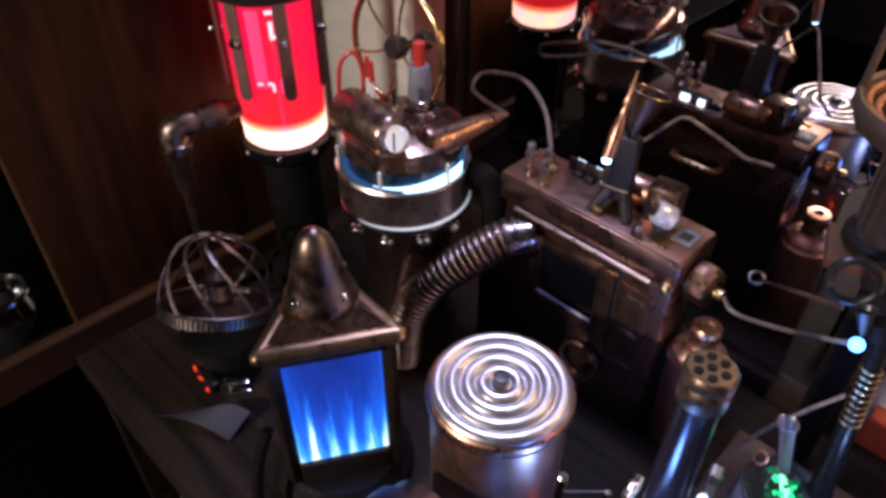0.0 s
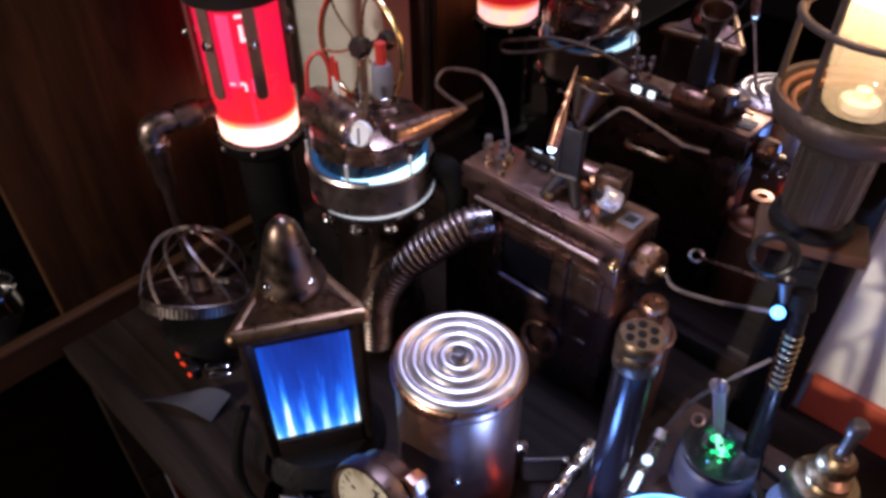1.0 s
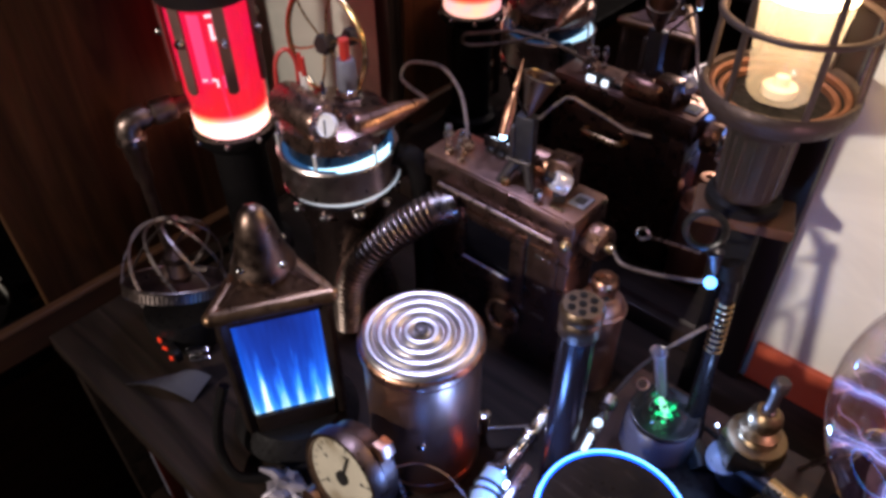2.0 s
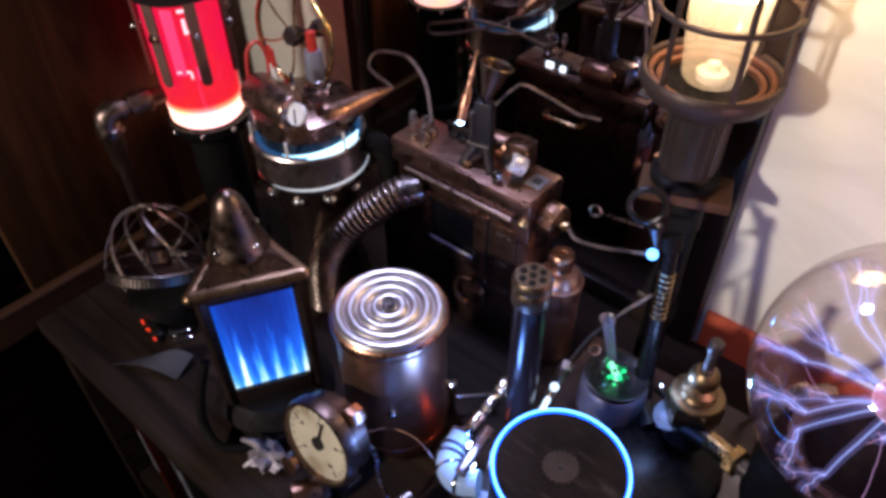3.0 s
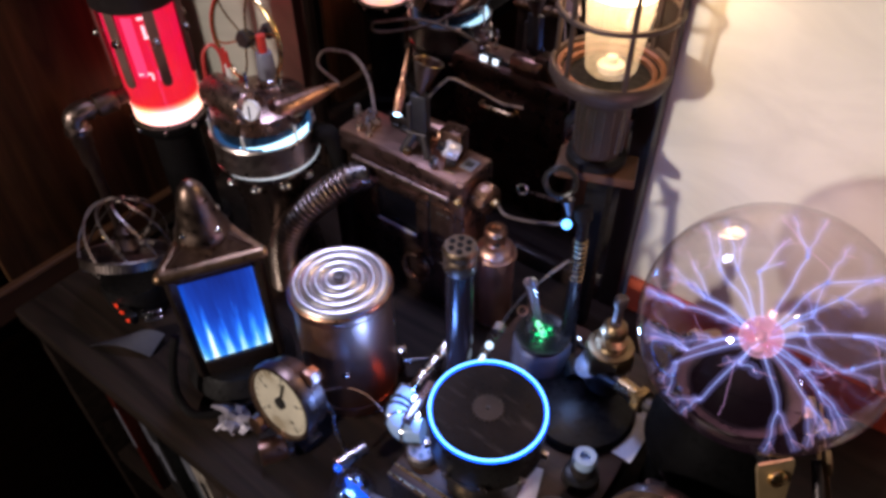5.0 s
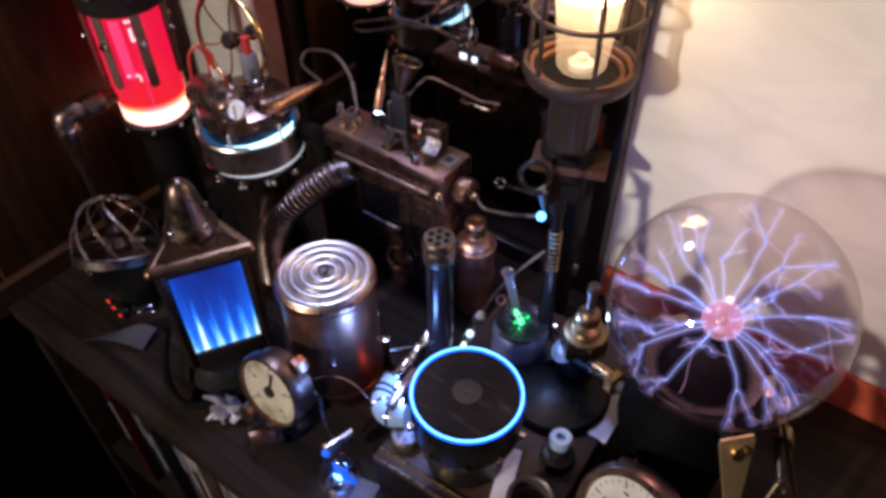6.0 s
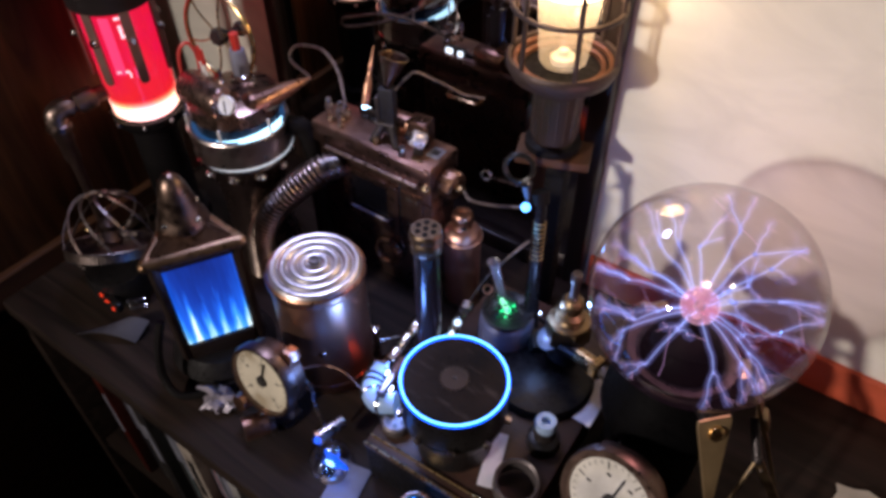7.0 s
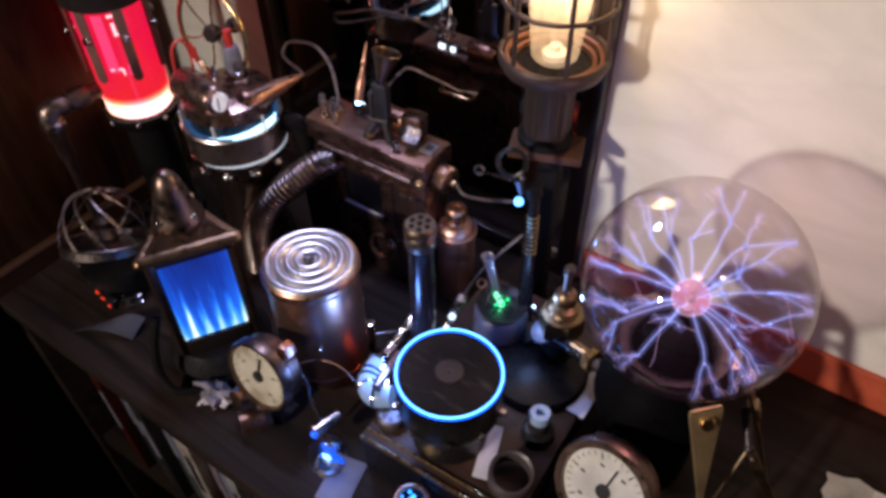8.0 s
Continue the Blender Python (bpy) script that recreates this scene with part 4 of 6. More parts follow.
    part("valve_body", lathe(B(), [(0.0085, 0.1745), (0.009, 0.178), (0.0075, 0.198), (0.0065, 0.200), (0, 0.200)], at(v.x, v.y, 0), 20), GREYCARD, ob)
    part("valve_neck", rod(B(), (v.x, v.y, 0.199), (v.x, v.y, 0.216), 0.0042, None, 12), REDWIRE, ob)
    for px, py in ((-0.372, 0.296), (-0.364, 0.293)):
        part("glass_pin", rod(B(), (px, py, 0.160), (px, py, 0.186), 0.0018, None, 10), WHITE, ob)
        part("pin_cap", rod(B(), (px, py, 0.185), (px, py, 0.200), 0.0023, 0.0018, 10), REDWIRE, ob)
    # brass hand wheel with spokes
    h, n = Vector((-0.367, 0.320, 0.201)), Vector((0.05, -0.97, 0.10)).normalized()
    wheel = part("hand_wheel", hoop(B(), h, n, 0.0440, 0.0024, 56, 10), GOLD, ob, "thin brass wheel")
    wm = orient(h, n)
    for k in range(6):
        a = 2 * math.pi * k / 6 + 0.3
        bend = [wm @ Vector((0.0435 * u * math.cos(a + 0.5 * u * (1 - u)), 0.0435 * u * math.sin(a + 0.5 * u * (1 - u)), 0)) for u in (0.05, 0.3, 0.55, 0.8, 1.0)]
        part("spoke", sweep(B(), bend, 0.0010, 8), BRASS, wheel)
    part("hub", hexnut(B(), wm @ at(0, 0, -0.006), 0.0085, 0.012), GUNMETAL, wheel)
    part("axle", rod(B(), wm @ Vector((0, 0, -0.004)), wm @ Vector((0.002, 0, -0.028)), 0.0026, None, 10), GUNMETAL, ob)
    part("crank_head", hexnut(B(), wm @ at(0.002, 0.0, -0.032), 0.0075, 0.010), GUNMETAL, ob)
    part("wheel_stay", rod(B(), (-0.364, 0.336, 0.150), (-0.366, 0.336, 0.201), 0.0024, None, 8), STEEL, ob)
    bm = B()
    sweep(bm, curve([(-0.384, 0.300, 0.160), (-0.387, 0.303, 0.184), (-0.392, 0.299, 0.196), (-0.399, 0.292, 0.186), (-0.396, 0.286, 0.160)]), 0.0018, 8)
    part("red_loop", bm, REDWIRE, ob, "red plastic loop")
    # hose from the spout to the box, looping back towards the mirror
    pts = curve([tip, (-0.318, 0.380, 0.146), (-0.352, 0.398, 0.136), (-0.373, 0.409, 0.134), (-0.370, 0.414, 0.146), (-0.351, 0.415, 0.154), (-0.315, 0.405, 0.163), (-0.283, 0.390, 0.157), (-0.261, 0.372, 0.142), (-0.257, 0.366, 0.136)])
    part("thin_hose", sweep(B(), pts, 0.0018, 8), CABLE, ob, "thin braided hose")
    bm = B()
    sweep(bm, curve([(-0.303, 0.328, 0.120), (-0.292, 0.340, 0.112), (-0.287, 0.344, 0.08), (-0.287, 0.344, 0.01), (-0.287, 0.344, T)]), 0.010, 14)
    part("back_pipe", bm, MATTBLACK, ob)


KETTLEBROWN = material("dark_brown_bronze_plate", (0.29, 0.190, 0.150), 0.95, 0.29, 0.2, 25, 0.05, (0.11, 0.068, 0.050))
DRUMSTEEL = material("polished_boiler_steel", (0.76, 0.68, 0.65), 1.0, 0.32, 0.10, 25, 0.02, (0.56, 0.47, 0.43), 0.0, 0.2, 0.05)
BLUEGLASS = material("blue_black_enamel", (0.010, 0.025, 0.05), 0.0, 0.2, 0.2, 40, 0.02)
BLUERING = glowing("dim_blue_ring", (0.08, 0.36, 0.95), 0.22)
# weak emission for the painted reflection under the drum
LOWERGLINT = glowing("lower_rim_glint_glow", (0.72, 0.84, 1.0), 0.55, (0.4, 0.4, 0.4))
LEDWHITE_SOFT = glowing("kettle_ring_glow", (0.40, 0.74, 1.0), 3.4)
kettle()


# ---- instrument box ----
LIDBRONZE = material("brown_lilac_bronze", (0.30, 0.168, 0.120), 0.9, 0.40, 0.15, 25, 0.05, (0.20, 0.12, 0.10), 0.0, 0.25, 0.08)
BX0, BX1, BY0, BY1, BZ1 = -0.280, -0.131, 0.340, 0.386, 0.125


def instrument_box():
    ob = thing("instrument_box", ((BX0 + BX1) / 2, (BY0 + BY1) / 2, T), "brown bronze instrument box with dark window and fittings", "instrument box")
    part("body", span(BX0 + 0.003, BX1 - 0.003, BY0 + 0.004, BY1 - 0.003, T, 0.1035, 0.002), BRONZE, ob)
    part("head", span(BX0, BX1, BY0, BY1, 0.104, BZ1, 0.0012), BRONZE, ob, "upper case with lid")
    part("lid_plate", span(BX0 + 0.001, BX1 - 0.001, BY0 + 0.001, BY1 - 0.001, BZ1 + 0.0001, BZ1 + 0.0022, 0.0006), LIDBRONZE, ob)
    part("front_bead", rod(B(), (BX0 + 0.018, BY0 - 0.0022, 0.1035), (BX1 - 0.016, BY0 - 0.0022, 0.1035), 0.0021, None, 14), CAPMETAL, ob)
    part("bead_end", ball(B(), (BX1 - 0.005, BY0 - 0.001, 0.1050), 0.0050, 1, 14), BRASS, ob)
    yf = BY0 + 0.004
    x0, x1, z0, z1 = -0.236, -0.187, 0.037, 0.080
    part("window", span(x0, x1, yf - 0.0012, yf - 0.0002, z0, z1), SCREEN, ob, "black glass window")
    for a in ((x0 - 0.012, x0, z0 - 0.012, z1 + 0.008), (x1, x1 + 0.014, z0 - 0.012, z1 + 0.008)):
        part("window_frame", span(a[0], a[1], yf - 0.004, yf - 0.0001, a[2], a[3], 0.001), BRONZE, ob)
    part("window_frame", span(x0 + 0.0002, x1 - 0.0002, yf - 0.004, yf - 0.0001, z1, z1 + 0.008, 0.001), BRONZE, ob)
    part("window_frame", span(x0 + 0.0002, x1 - 0.0002, yf - 0.004, yf - 0.0001, z0 - 0.012, z0, 0.001), BRONZE, ob)
    part("window_sill", rod(B(), (x0, yf - 0.0042, z0 + 0.001), (x1, yf - 0.0042, z0 + 0.001), 0.0013, None, 8), PALE, ob)
    part("groove", span(-0.1725, -0.1712, yf - 0.0008, yf - 0.00002, 0.0, 0.098), INK, ob)
    for z in (0.078, 0.046, 0.014):
        part("side_trim", span(-0.164, -0.149, yf - 0.003, yf - 0.0001, z - 0.0018, z + 0.0018, 0.001), STEEL, ob)
    part("side_board", span(-0.171, -0.143, yf - 0.0020, yf - 0.00005, 0.0, 0.086, 0.0008), BRONZE, ob)
    part("bar_hole", span(-0.262, -0.245, yf - 0.003, yf - 0.0001, 0.070, 0.086, 0.001), STEEL, ob)
    part("handle_eye", hoop(B(), (-0.190, yf - 0.004, -0.008), (0, -1, 0.1), 0.016, 0.0028, 30, 8), BRONZE, ob)
    # terminals on the lid
    zt = BZ1 + 0.0022
    for px, py, s in ((-0.263, 0.352, 1.0), (-0.253, 0.357, 0.85), (-0.247, 0.348, 0.8)):
        part("terminal", lathe(B(), [(0, 0), (0.0052, 0), (0.0052, 0.003), (0.0032, 0.0045), (0.0032, 0.011), (0.0055, 0.013), (0.0058, 0.0165), (0.0032, 0.018), (0.0045, 0.021), (0.0035, 0.0235), (0, 0.024)],
                               at(px, py, zt) @ Matrix.Diagonal((0.72 * s, 0.72 * s, 1.1 * s, 1)), 16), STEEL, ob)
    part("hose_socket", lathe(B(), [(0.006, 0), (0.006, 0.006), (0.0035, 0.008), (0.0035, 0.014), (0, 0.014)], at(-0.254, 0.364, zt), 14), STEEL, ob)
    for px, py in ((-0.236, 0.374), (-0.226, 0.374), (-0.214, 0.376)):
        part("switch", box(B(), 0.008, 0.005, 0.004, at(px, py, zt + 0.002), 0.001), BLACK, ob)
    # black clamps with glass tube
    part("clamp", box(B(), 0.0155, 0.0095, 0.048, at(-0.1930, 0.3595, zt + 0.034, 10), 0.0012), SLATEMETAL, ob, "dark slate clamp block")
    part("clamp_cheek", box(B(), 0.0045, 0.0125, 0.040, at(-0.2015, 0.3575, zt + 0.029, 10), 0.001), GUNMETAL, ob)
    for fx, fy in ((-0.2060, 0.3470), (-0.2000, 0.3700), (-0.1790, 0.3510)):
        part("clamp_leg", rod(B(), (-0.1930 + 0.35 * (fx + 0.193), 0.3595 + 0.3 * (fy - 0.3595), zt + 0.018), (fx, fy, zt), 0.0052, 0.0034, 10), GUNMETAL, ob)
    part("clamp_screw", rod(B(), (-0.2040, 0.3525, zt + 0.020), (-0.1840, 0.3555, zt + 0.020), 0.0024, None, 10), GUNMETAL, ob)
    part("small_screw", hexnut(B(), at(-0.200, 0.347, zt), 0.004, 0.006), BRASS, ob)
    part("small_screw", hexnut(B(), at(-0.168, 0.345, zt), 0.004, 0.010), STEEL, ob)
    part("spool_block", box(B(), 0.022, 0.018, 0.026, at(-0.1665, 0.374, zt + 0.013, 8), 0.002), BRONZE, ob)
    sp = orient((-0.1575, 0.3575, zt + 0.0155), (-0.72, -0.52, 0.46))
    part("spool", lathe(B(), [(0, -0.0065), (0.0072, -0.0065), (0.0080, -0.005), (0.0080, 0.005), (0.0072, 0.0065), (0.0050, 0.0070), (0, 0.0068)], sp, 24), SPOOLWHITE, ob, "bright white-metal spool")
    part("spool_hub", lathe(B(), [(0, 0.0069), (0.0044, 0.0071), (0.0036, 0.0130), (0, 0.0134)], sp, 14), GUNMETAL, ob)
    part("spool_seat", box(B(), 0.010, 0.010, 0.0085, at(-0.1575, 0.3575, zt + 0.0043, 30), 0.001), GUNMETAL, ob)
    part("tag", span(-0.150, -0.136, 0.358, 0.374, zt + 0.0001, zt + 0.0012, 0.0004), GREYCARD, ob, "small grey label")
    part("tag_print", span(-0.147, -0.139, 0.362, 0.370, zt + 0.0013, zt + 0.0016), INK, ob)
    part("slot", span(-0.158, -0.146, 0.345, 0.349, zt + 0.0001, zt + 0.001, 0.0003), BRASS, ob)
    # side knob
    part("side_knob", lathe(B(), [(0, 0), (0.0095, 0), (0.0115, 0.002), (0.0124, 0.005), (0.0124, 0.013), (0.0112, 0.017), (0.0075, 0.0186), (0, 0.0188)], orient((BX1, 0.362, 0.104), (1, -0.15, 0)) @ Matrix.Diagonal((1.15, 1.15, 1, 1)), 12), KNOBCOPPER, ob, "rounded brown metal knob", 25)
    part("knob_stem", rod(B(), (BX1 + 0.0185, 0.3595, 0.104), (BX1 + 0.024, 0.3587, 0.104), 0.004, None, 10), BRASS, ob)
    # copper torch with a lit tip, held over the lid
    base, ax = Vector((-0.180, 0.3135, 0.1940)), Vector((-0.02, 0.36, 0.93)).normalized()
    torch = part("torch", lathe(B(), [(0, 0.002), (0.0052, 0.002), (0.0056, 0.014), (0.0056, 0.026), (0.0046, 0.028), (0.0044, 0.032), (0.0030, 0.034), (0.0026, 0.044), (0.0034, 0.046), (0.0022, 0.050), (0.0009, 0.068), (0, 0.070)], orient(base, ax) @ Matrix.Diagonal((0.66, 0.66, 0.76, 1)), 18), COPPER, ob, "thin copper torch")
    part("torch_tip", ball(B(), base, 0.0025, 0.8, 12), LEDBLUEWHITE, torch, "blue-white lit tip")
    part("torch_arm", rod(B(), (-0.1930, 0.3595, zt + 0.056), base + ax * 0.030, 0.0010, None, 8), MATTBLACK, ob)
    fm = orient((-0.1930, 0.3595, zt + 0.0575), (0.10, 0.30, 0.95))
    part("funnel", lathe(B(), [(0.0030, 0), (0.0045, 0.005), (0.0125, 0.028), (0.0135, 0.030), (0.0118, 0.0292), (0.0030, 0.006)], fm, 24), ROOFDARK, ob, "dark copper funnel")
    part("funnel_rim", hoop(B(), fm @ Vector((0, 0, 0.030)), fm.to_3x3() @ UP, 0.0132, 0.0006, 28, 6), BRASSDARK, ob)
    bm = B()
    sweep(bm, [Vector(p) for p in ((-0.1830, 0.3600, 0.186), (-0.1720, 0.3580, 0.200), (-0.1640, 0.3620, 0.209), (-0.1600, 0.3660, 0.208), (-0.1460, 0.3840, 0.192), (-0.1340, 0.4000, 0.177), (-0.1200, 0.4120, 0.172))], 0.0013, 6)
    part("lead", bm, CABLE, ob)
    # barrel, diodes and handle on the back
    part("barrel", lathe(B(), [(0, 0), (0.009, 0), (0.0105, 0.002), (0.0105, 0.036), (0.009, 0.038), (0, 0.038)], orient((-0.206, 0.377, zt + 0.0105), (1, 0.05, 0)), 22), COPPER, ob, "copper barrel")
    for px in (-0.240, -0.225):
        part("diode_shield", box(B(), 0.015, 0.002, 0.0100, at(px, 0.3788, zt + 0.0051), 0.0006), GUNMETAL, ob)
        part("back_diode", box(B(), 0.0085 if px < -0.23 else 0.006, 0.003, 0.006, at(px, 0.3828, zt + 0.0042), 0.0008), BACKDIODE, ob, "cold white diode")
    part("back_handle", sweep(B(), curve([(-0.236, 0.386, 0.082), (-0.232, 0.396, 0.083), (-0.212, 0.398, 0.084), (-0.196, 0.396, 0.083), (-0.192, 0.386, 0.082)]), 0.003, 8), BRASS, ob)
    part("back_plate", span(-0.262, -0.150, BY1 - 0.0028, BY1 - 0.0008, 0.0, 0.098, 0.0008), BRONZE, ob)
    # ribbed hose down to the shelf
    pts = curve([(-0.252, 0.340, 0.084), (-0.262, 0.327, 0.080), (-0.274, 0.311, 0.069), (-0.291, 0.292, 0.050), (-0.305, 0.280, 0.026), (-0.314, 0.272, -0.004), (-0.317, 0.269, T)], 13)
    run = [0.0]
    for p, q in zip(pts, pts[1:]):
        run.append(run[-1] + (q - p).length)
    even, j = [], 0
    for k in range(34 * 5):
        s = run[-1] * k / (34 * 5 - 1)
        while j < len(run) - 2 and run[j + 1] < s:
            j += 1
        even.append(pts[j].lerp(pts[j + 1], (s - run[j]) / (run[j + 1] - run[j])))
    pts = even
    rs = [0.0124 + (0.0, 0.0026, 0.0032, 0.0032, 0.0026)[k % 5] * 1.0 for k in range(len(pts))]
    hose = part("ribbed_hose", sweep(B(), pts, rs, 18), RUBBER, ob, "ribbed flexible metal hose", 60)
    part("hose_clamp", rod(B(), (-0.2440, 0.3420, 0.0875), (-0.2590, 0.3305, 0.0808), 0.0125, 0.0160, 20), STEEL, ob, "pale hose coupling")
    for k in range(3):
        part("coupling_slot", box(B(), 0.010, 0.0012, 0.0022, Matrix.Translation(Vector((-0.2515, 0.3365, 0.0842))) @ Matrix.Rotation(radians(38), 4, "Z") @ at(0, -0.0085 + 0.0060 * k, 0.0118 - 0.0035 * abs(k - 1)), 0.0003), INK, ob)
    # wire from the knob to the small light
    pts = curve([(BX1 + 0.024, 0.359, 0.104), (-0.096, 0.355, 0.100), (-0.068, 0.347, 0.113), (-0.043, 0.338, 0.130), (-0.028, 0.334, 0.140)])
    part("light_wire", sweep(B(), pts, 0.0015, 8), CABLE, ob)


SLATEMETAL = material("dark_slate_metal", (0.026, 0.024, 0.029), 0.4, 0.45, 0.2, 50, 0.08, (0.04, 0.036, 0.040))
SPOOLWHITE = material("white_metal", (0.80, 0.78, 0.82), 0.5, 0.3, 0.1, 50, 0.05)
KNOBCOPPER = material("brown_copper_knob", (0.26, 0.145, 0.095), 1.0, 0.32, 0.2, 45, 0.06, (0.13, 0.07, 0.05))
BACKDIODE = glowing("cold_block_diode", (0.66, 0.82, 1.0), 4.5)
LEDBLUEWHITE = glowing("blue_white_tip", (0.35, 0.65, 1.0), 10.0)
instrument_box()


# ---- copper flask bottle ----
PINKCOPPER = material("pink_copper", (0.84, 0.50, 0.40), 1.0, 0.42, 0.08, 30, 0.02, (0.58, 0.31, 0.23))

def copper_bottle():
    ob = thing("copper_bottle", (-0.112, 0.366, T), "copper bottle with a brass screw neck", "bottle")
    m = at(-0.112, 0.366, 0)
    part("body", lathe(B(), [(0, T), (0.0185, T), (0.0195, T + 0.002), (0.0195, 0.034), (0.0212, 0.0355), (0.0214, 0.0385), (0.0195, 0.0405), (0, 0.0405)], m, 36), PINKCOPPER, ob)
    part("shoulder", lathe(B(), [(0.0192, 0.0407), (0.0186, 0.0440), (0.0150, 0.0485), (0.0105, 0.0510), (0, 0.0510)], m, 36), PINKCOPPER, ob)
    part("neck", lathe(B(), [(0.0100, 0.0505), (0.0088, 0.0525), (0.0088, 0.0580), (0.0108, 0.0595), (0.0112, 0.0625), (0.0108, 0.0665), (0.0090, 0.0690), (0.0045, 0.0692), (0.0036, 0.0670), (0, 0.0670)], m, 28), COPPER, ob)
    part("neck_hole", rod(B(), (-0.1058, 0.3598, 0.0552), (-0.1046, 0.3586, 0.0552), 0.0022, None, 10), INK, ob)


copper_bottle()

# ---- low deck that carries the ring light, flask and stand ----
deck = thing("deck", (0.03, 0.25, T), "low dark wooden box with a brass-edged top", "box")
dm = at(0.0100, 0.2548, 0, 2.0)
part("top", box(B(), 0.148, 0.222, 0.006, dm @ at(0, 0, -0.003), 0.0015), DECKWOOD, deck)
part("front", box(B(), 0.146, 0.006, 0.0435, dm @ at(0, -0.107, -0.0281), 0.001), MATTBLACK, deck)
part("back", box(B(), 0.146, 0.006, 0.0435, dm @ at(0, 0.107, -0.0281), 0.001), FRAMEWOOD, deck)
for s in (-1, 1):
    part("side", box(B(), 0.006, 0.207, 0.0435, dm @ at(s * 0.0700, 0, -0.0281), 0.001), FRAMEWOOD, deck)
part("edge_strip", rod(B(), dm @ Vector((-0.073, -0.1105, 0.0005)), dm @ Vector((0.073, -0.1105, 0.0005)), 0.0015, None, 8), BRASS, deck)
part("edge_strip", rod(B(), dm @ Vector((-0.073, -0.1015, 0.0010)), dm @ Vector((0.073, -0.1015, 0.0010)), 0.0010, None, 8), BRASS, deck)


# ---- round speaker with a ring of light ----
def ring_light():
    c = Vector((0.001, 0.187, 0))
    m = at(c.x, c.y, 0)
    ob = thing("ring_light_speaker", (c.x, c.y, 0.0), "round black speaker with a glowing blue light ring", "speaker")
    part("plinth", lathe(B(), [(0, 0.0), (0.030, 0.0), (0.032, 0.004), (0.030, 0.020), (0.036, 0.036), (0.0415, 0.046), (0.0425, 0.052), (0, 0.052)], m, 48), BLACK, ob)
    part("case", lathe(B(), [(0.0405, 0.0525), (0.0425, 0.054), (0.0425, 0.0845), (0.0418, 0.0865), (0, 0.0865)], m, 56), BLACK, ob)
    ring = part("light_ring", lathe(B(), [(0.0396, 0.0866), (0.0424, 0.0866), (0.0421, 0.0879), (0.0410, 0.0883), (0.0399, 0.0878), (0.0396, 0.0866)], m, 72), RINGEDGE, ob, "deep blue glowing ring")
    part("ring_core", lathe(B(), [(0.0404, 0.0882), (0.0406, 0.0888), (0.0410, 0.0890), (0.0414, 0.0888), (0.0416, 0.0882)], m, 72), RINGGLOW, ring, "cyan-white core of the ring")
    top = part("top_plate", lathe(B(), [(0.0392, 0.0866), (0.0392, 0.0872), (0, 0.0872)], m, 56), TOPPLATE, ob, "scuffed dark top")
    bm = B()
    pts = []
    for k in range(80):
        r = 0.0116 if k % 4 < 2 else 0.0103
        a = 2 * math.pi * k / 80
        pts.append((r * math.cos(a), r * math.sin(a)))
    plate(bm, pts, 0.0012, at(c.x, c.y, 0.0873))
    part("gear", bm, GEARBROWN, ob, "small worn gear wheel", 20)
    part("gear_hub", lathe(B(), [(0, 0.0885), (0.0014, 0.0885), (0.0014, 0.0895), (0, 0.0895)], m, 12), INK, ob)
    for k in range(10):
        a = 2 * math.pi * (k + 0.35) / 10
        p = c + Vector((0.0425 * math.cos(a), 0.0425 * math.sin(a), 0.056))
        part("stud", hexnut(B(), orient(p, (math.cos(a), math.sin(a), 0)), 0.0035, 0.004), STEEL, ob)


TOPPLATE = material("scuffed_black", (0.010, 0.0065, 0.0055), 0.0, 0.5, 0.8, 60, 0.03, (0.004, 0.003, 0.003), 0.0, 0.5, 0.15, 0.08)
GEARBROWN = material("dull_brown_gear", (0.034, 0.023, 0.018), 0.2, 0.55, 0.3, 80, 0.1, None, 0.0, 0.3, 0.15, 0.25)
sn, sl = TOPPLATE.node_tree.nodes, TOPPLATE.node_tree.links
smap, snoise, sramp, smix = sn.new("ShaderNodeMapping"), sn.new("ShaderNodeTexNoise"), sn.new("ShaderNodeValToRGB"), sn.new("ShaderNodeMix")
smap.inputs["Rotation"].default_value, smap.inputs["Scale"].default_value = (0, 0, radians(-50)), (38, 170, 1)
snoise.inputs["Scale"].default_value, snoise.inputs["Detail"].default_value = 1.0, 3
sramp.color_ramp.elements[0].position, sramp.color_ramp.elements[1].position = 0.56, 0.72
smix.data_type = "RGBA"
smix.inputs["B"].default_value = (0.036, 0.028, 0.025, 1)
stc = [k for k in sn if k.type == "TEX_COORD"][0]
shue = [k for k in sn if k.type == "HUE_SAT"][0]
sl.new(stc.outputs["Object"], smap.inputs["Vector"])
sl.new(smap.outputs["Vector"], snoise.inputs["Vector"])
sl.new(snoise.outputs["Fac"], sramp.inputs["Fac"])
sl.new(sramp.outputs["Color"], smix.inputs["Factor"])
sl.new(shue.outputs["Color"], smix.inputs["A"])
sl.new(smix.outputs["Result"], sn["Principled BSDF"].inputs["Base Color"])
ring_light()


# ---- slim bronze post with pierced nut ----
TUBEBLACK = material("glossy_dark_tube", (0.014, 0.011, 0.013), 0.0, 0.21, 0.1, 20, 0.0, (0.011, 0.009, 0.010), 0.0, 0.1, 0.02, 0.45)


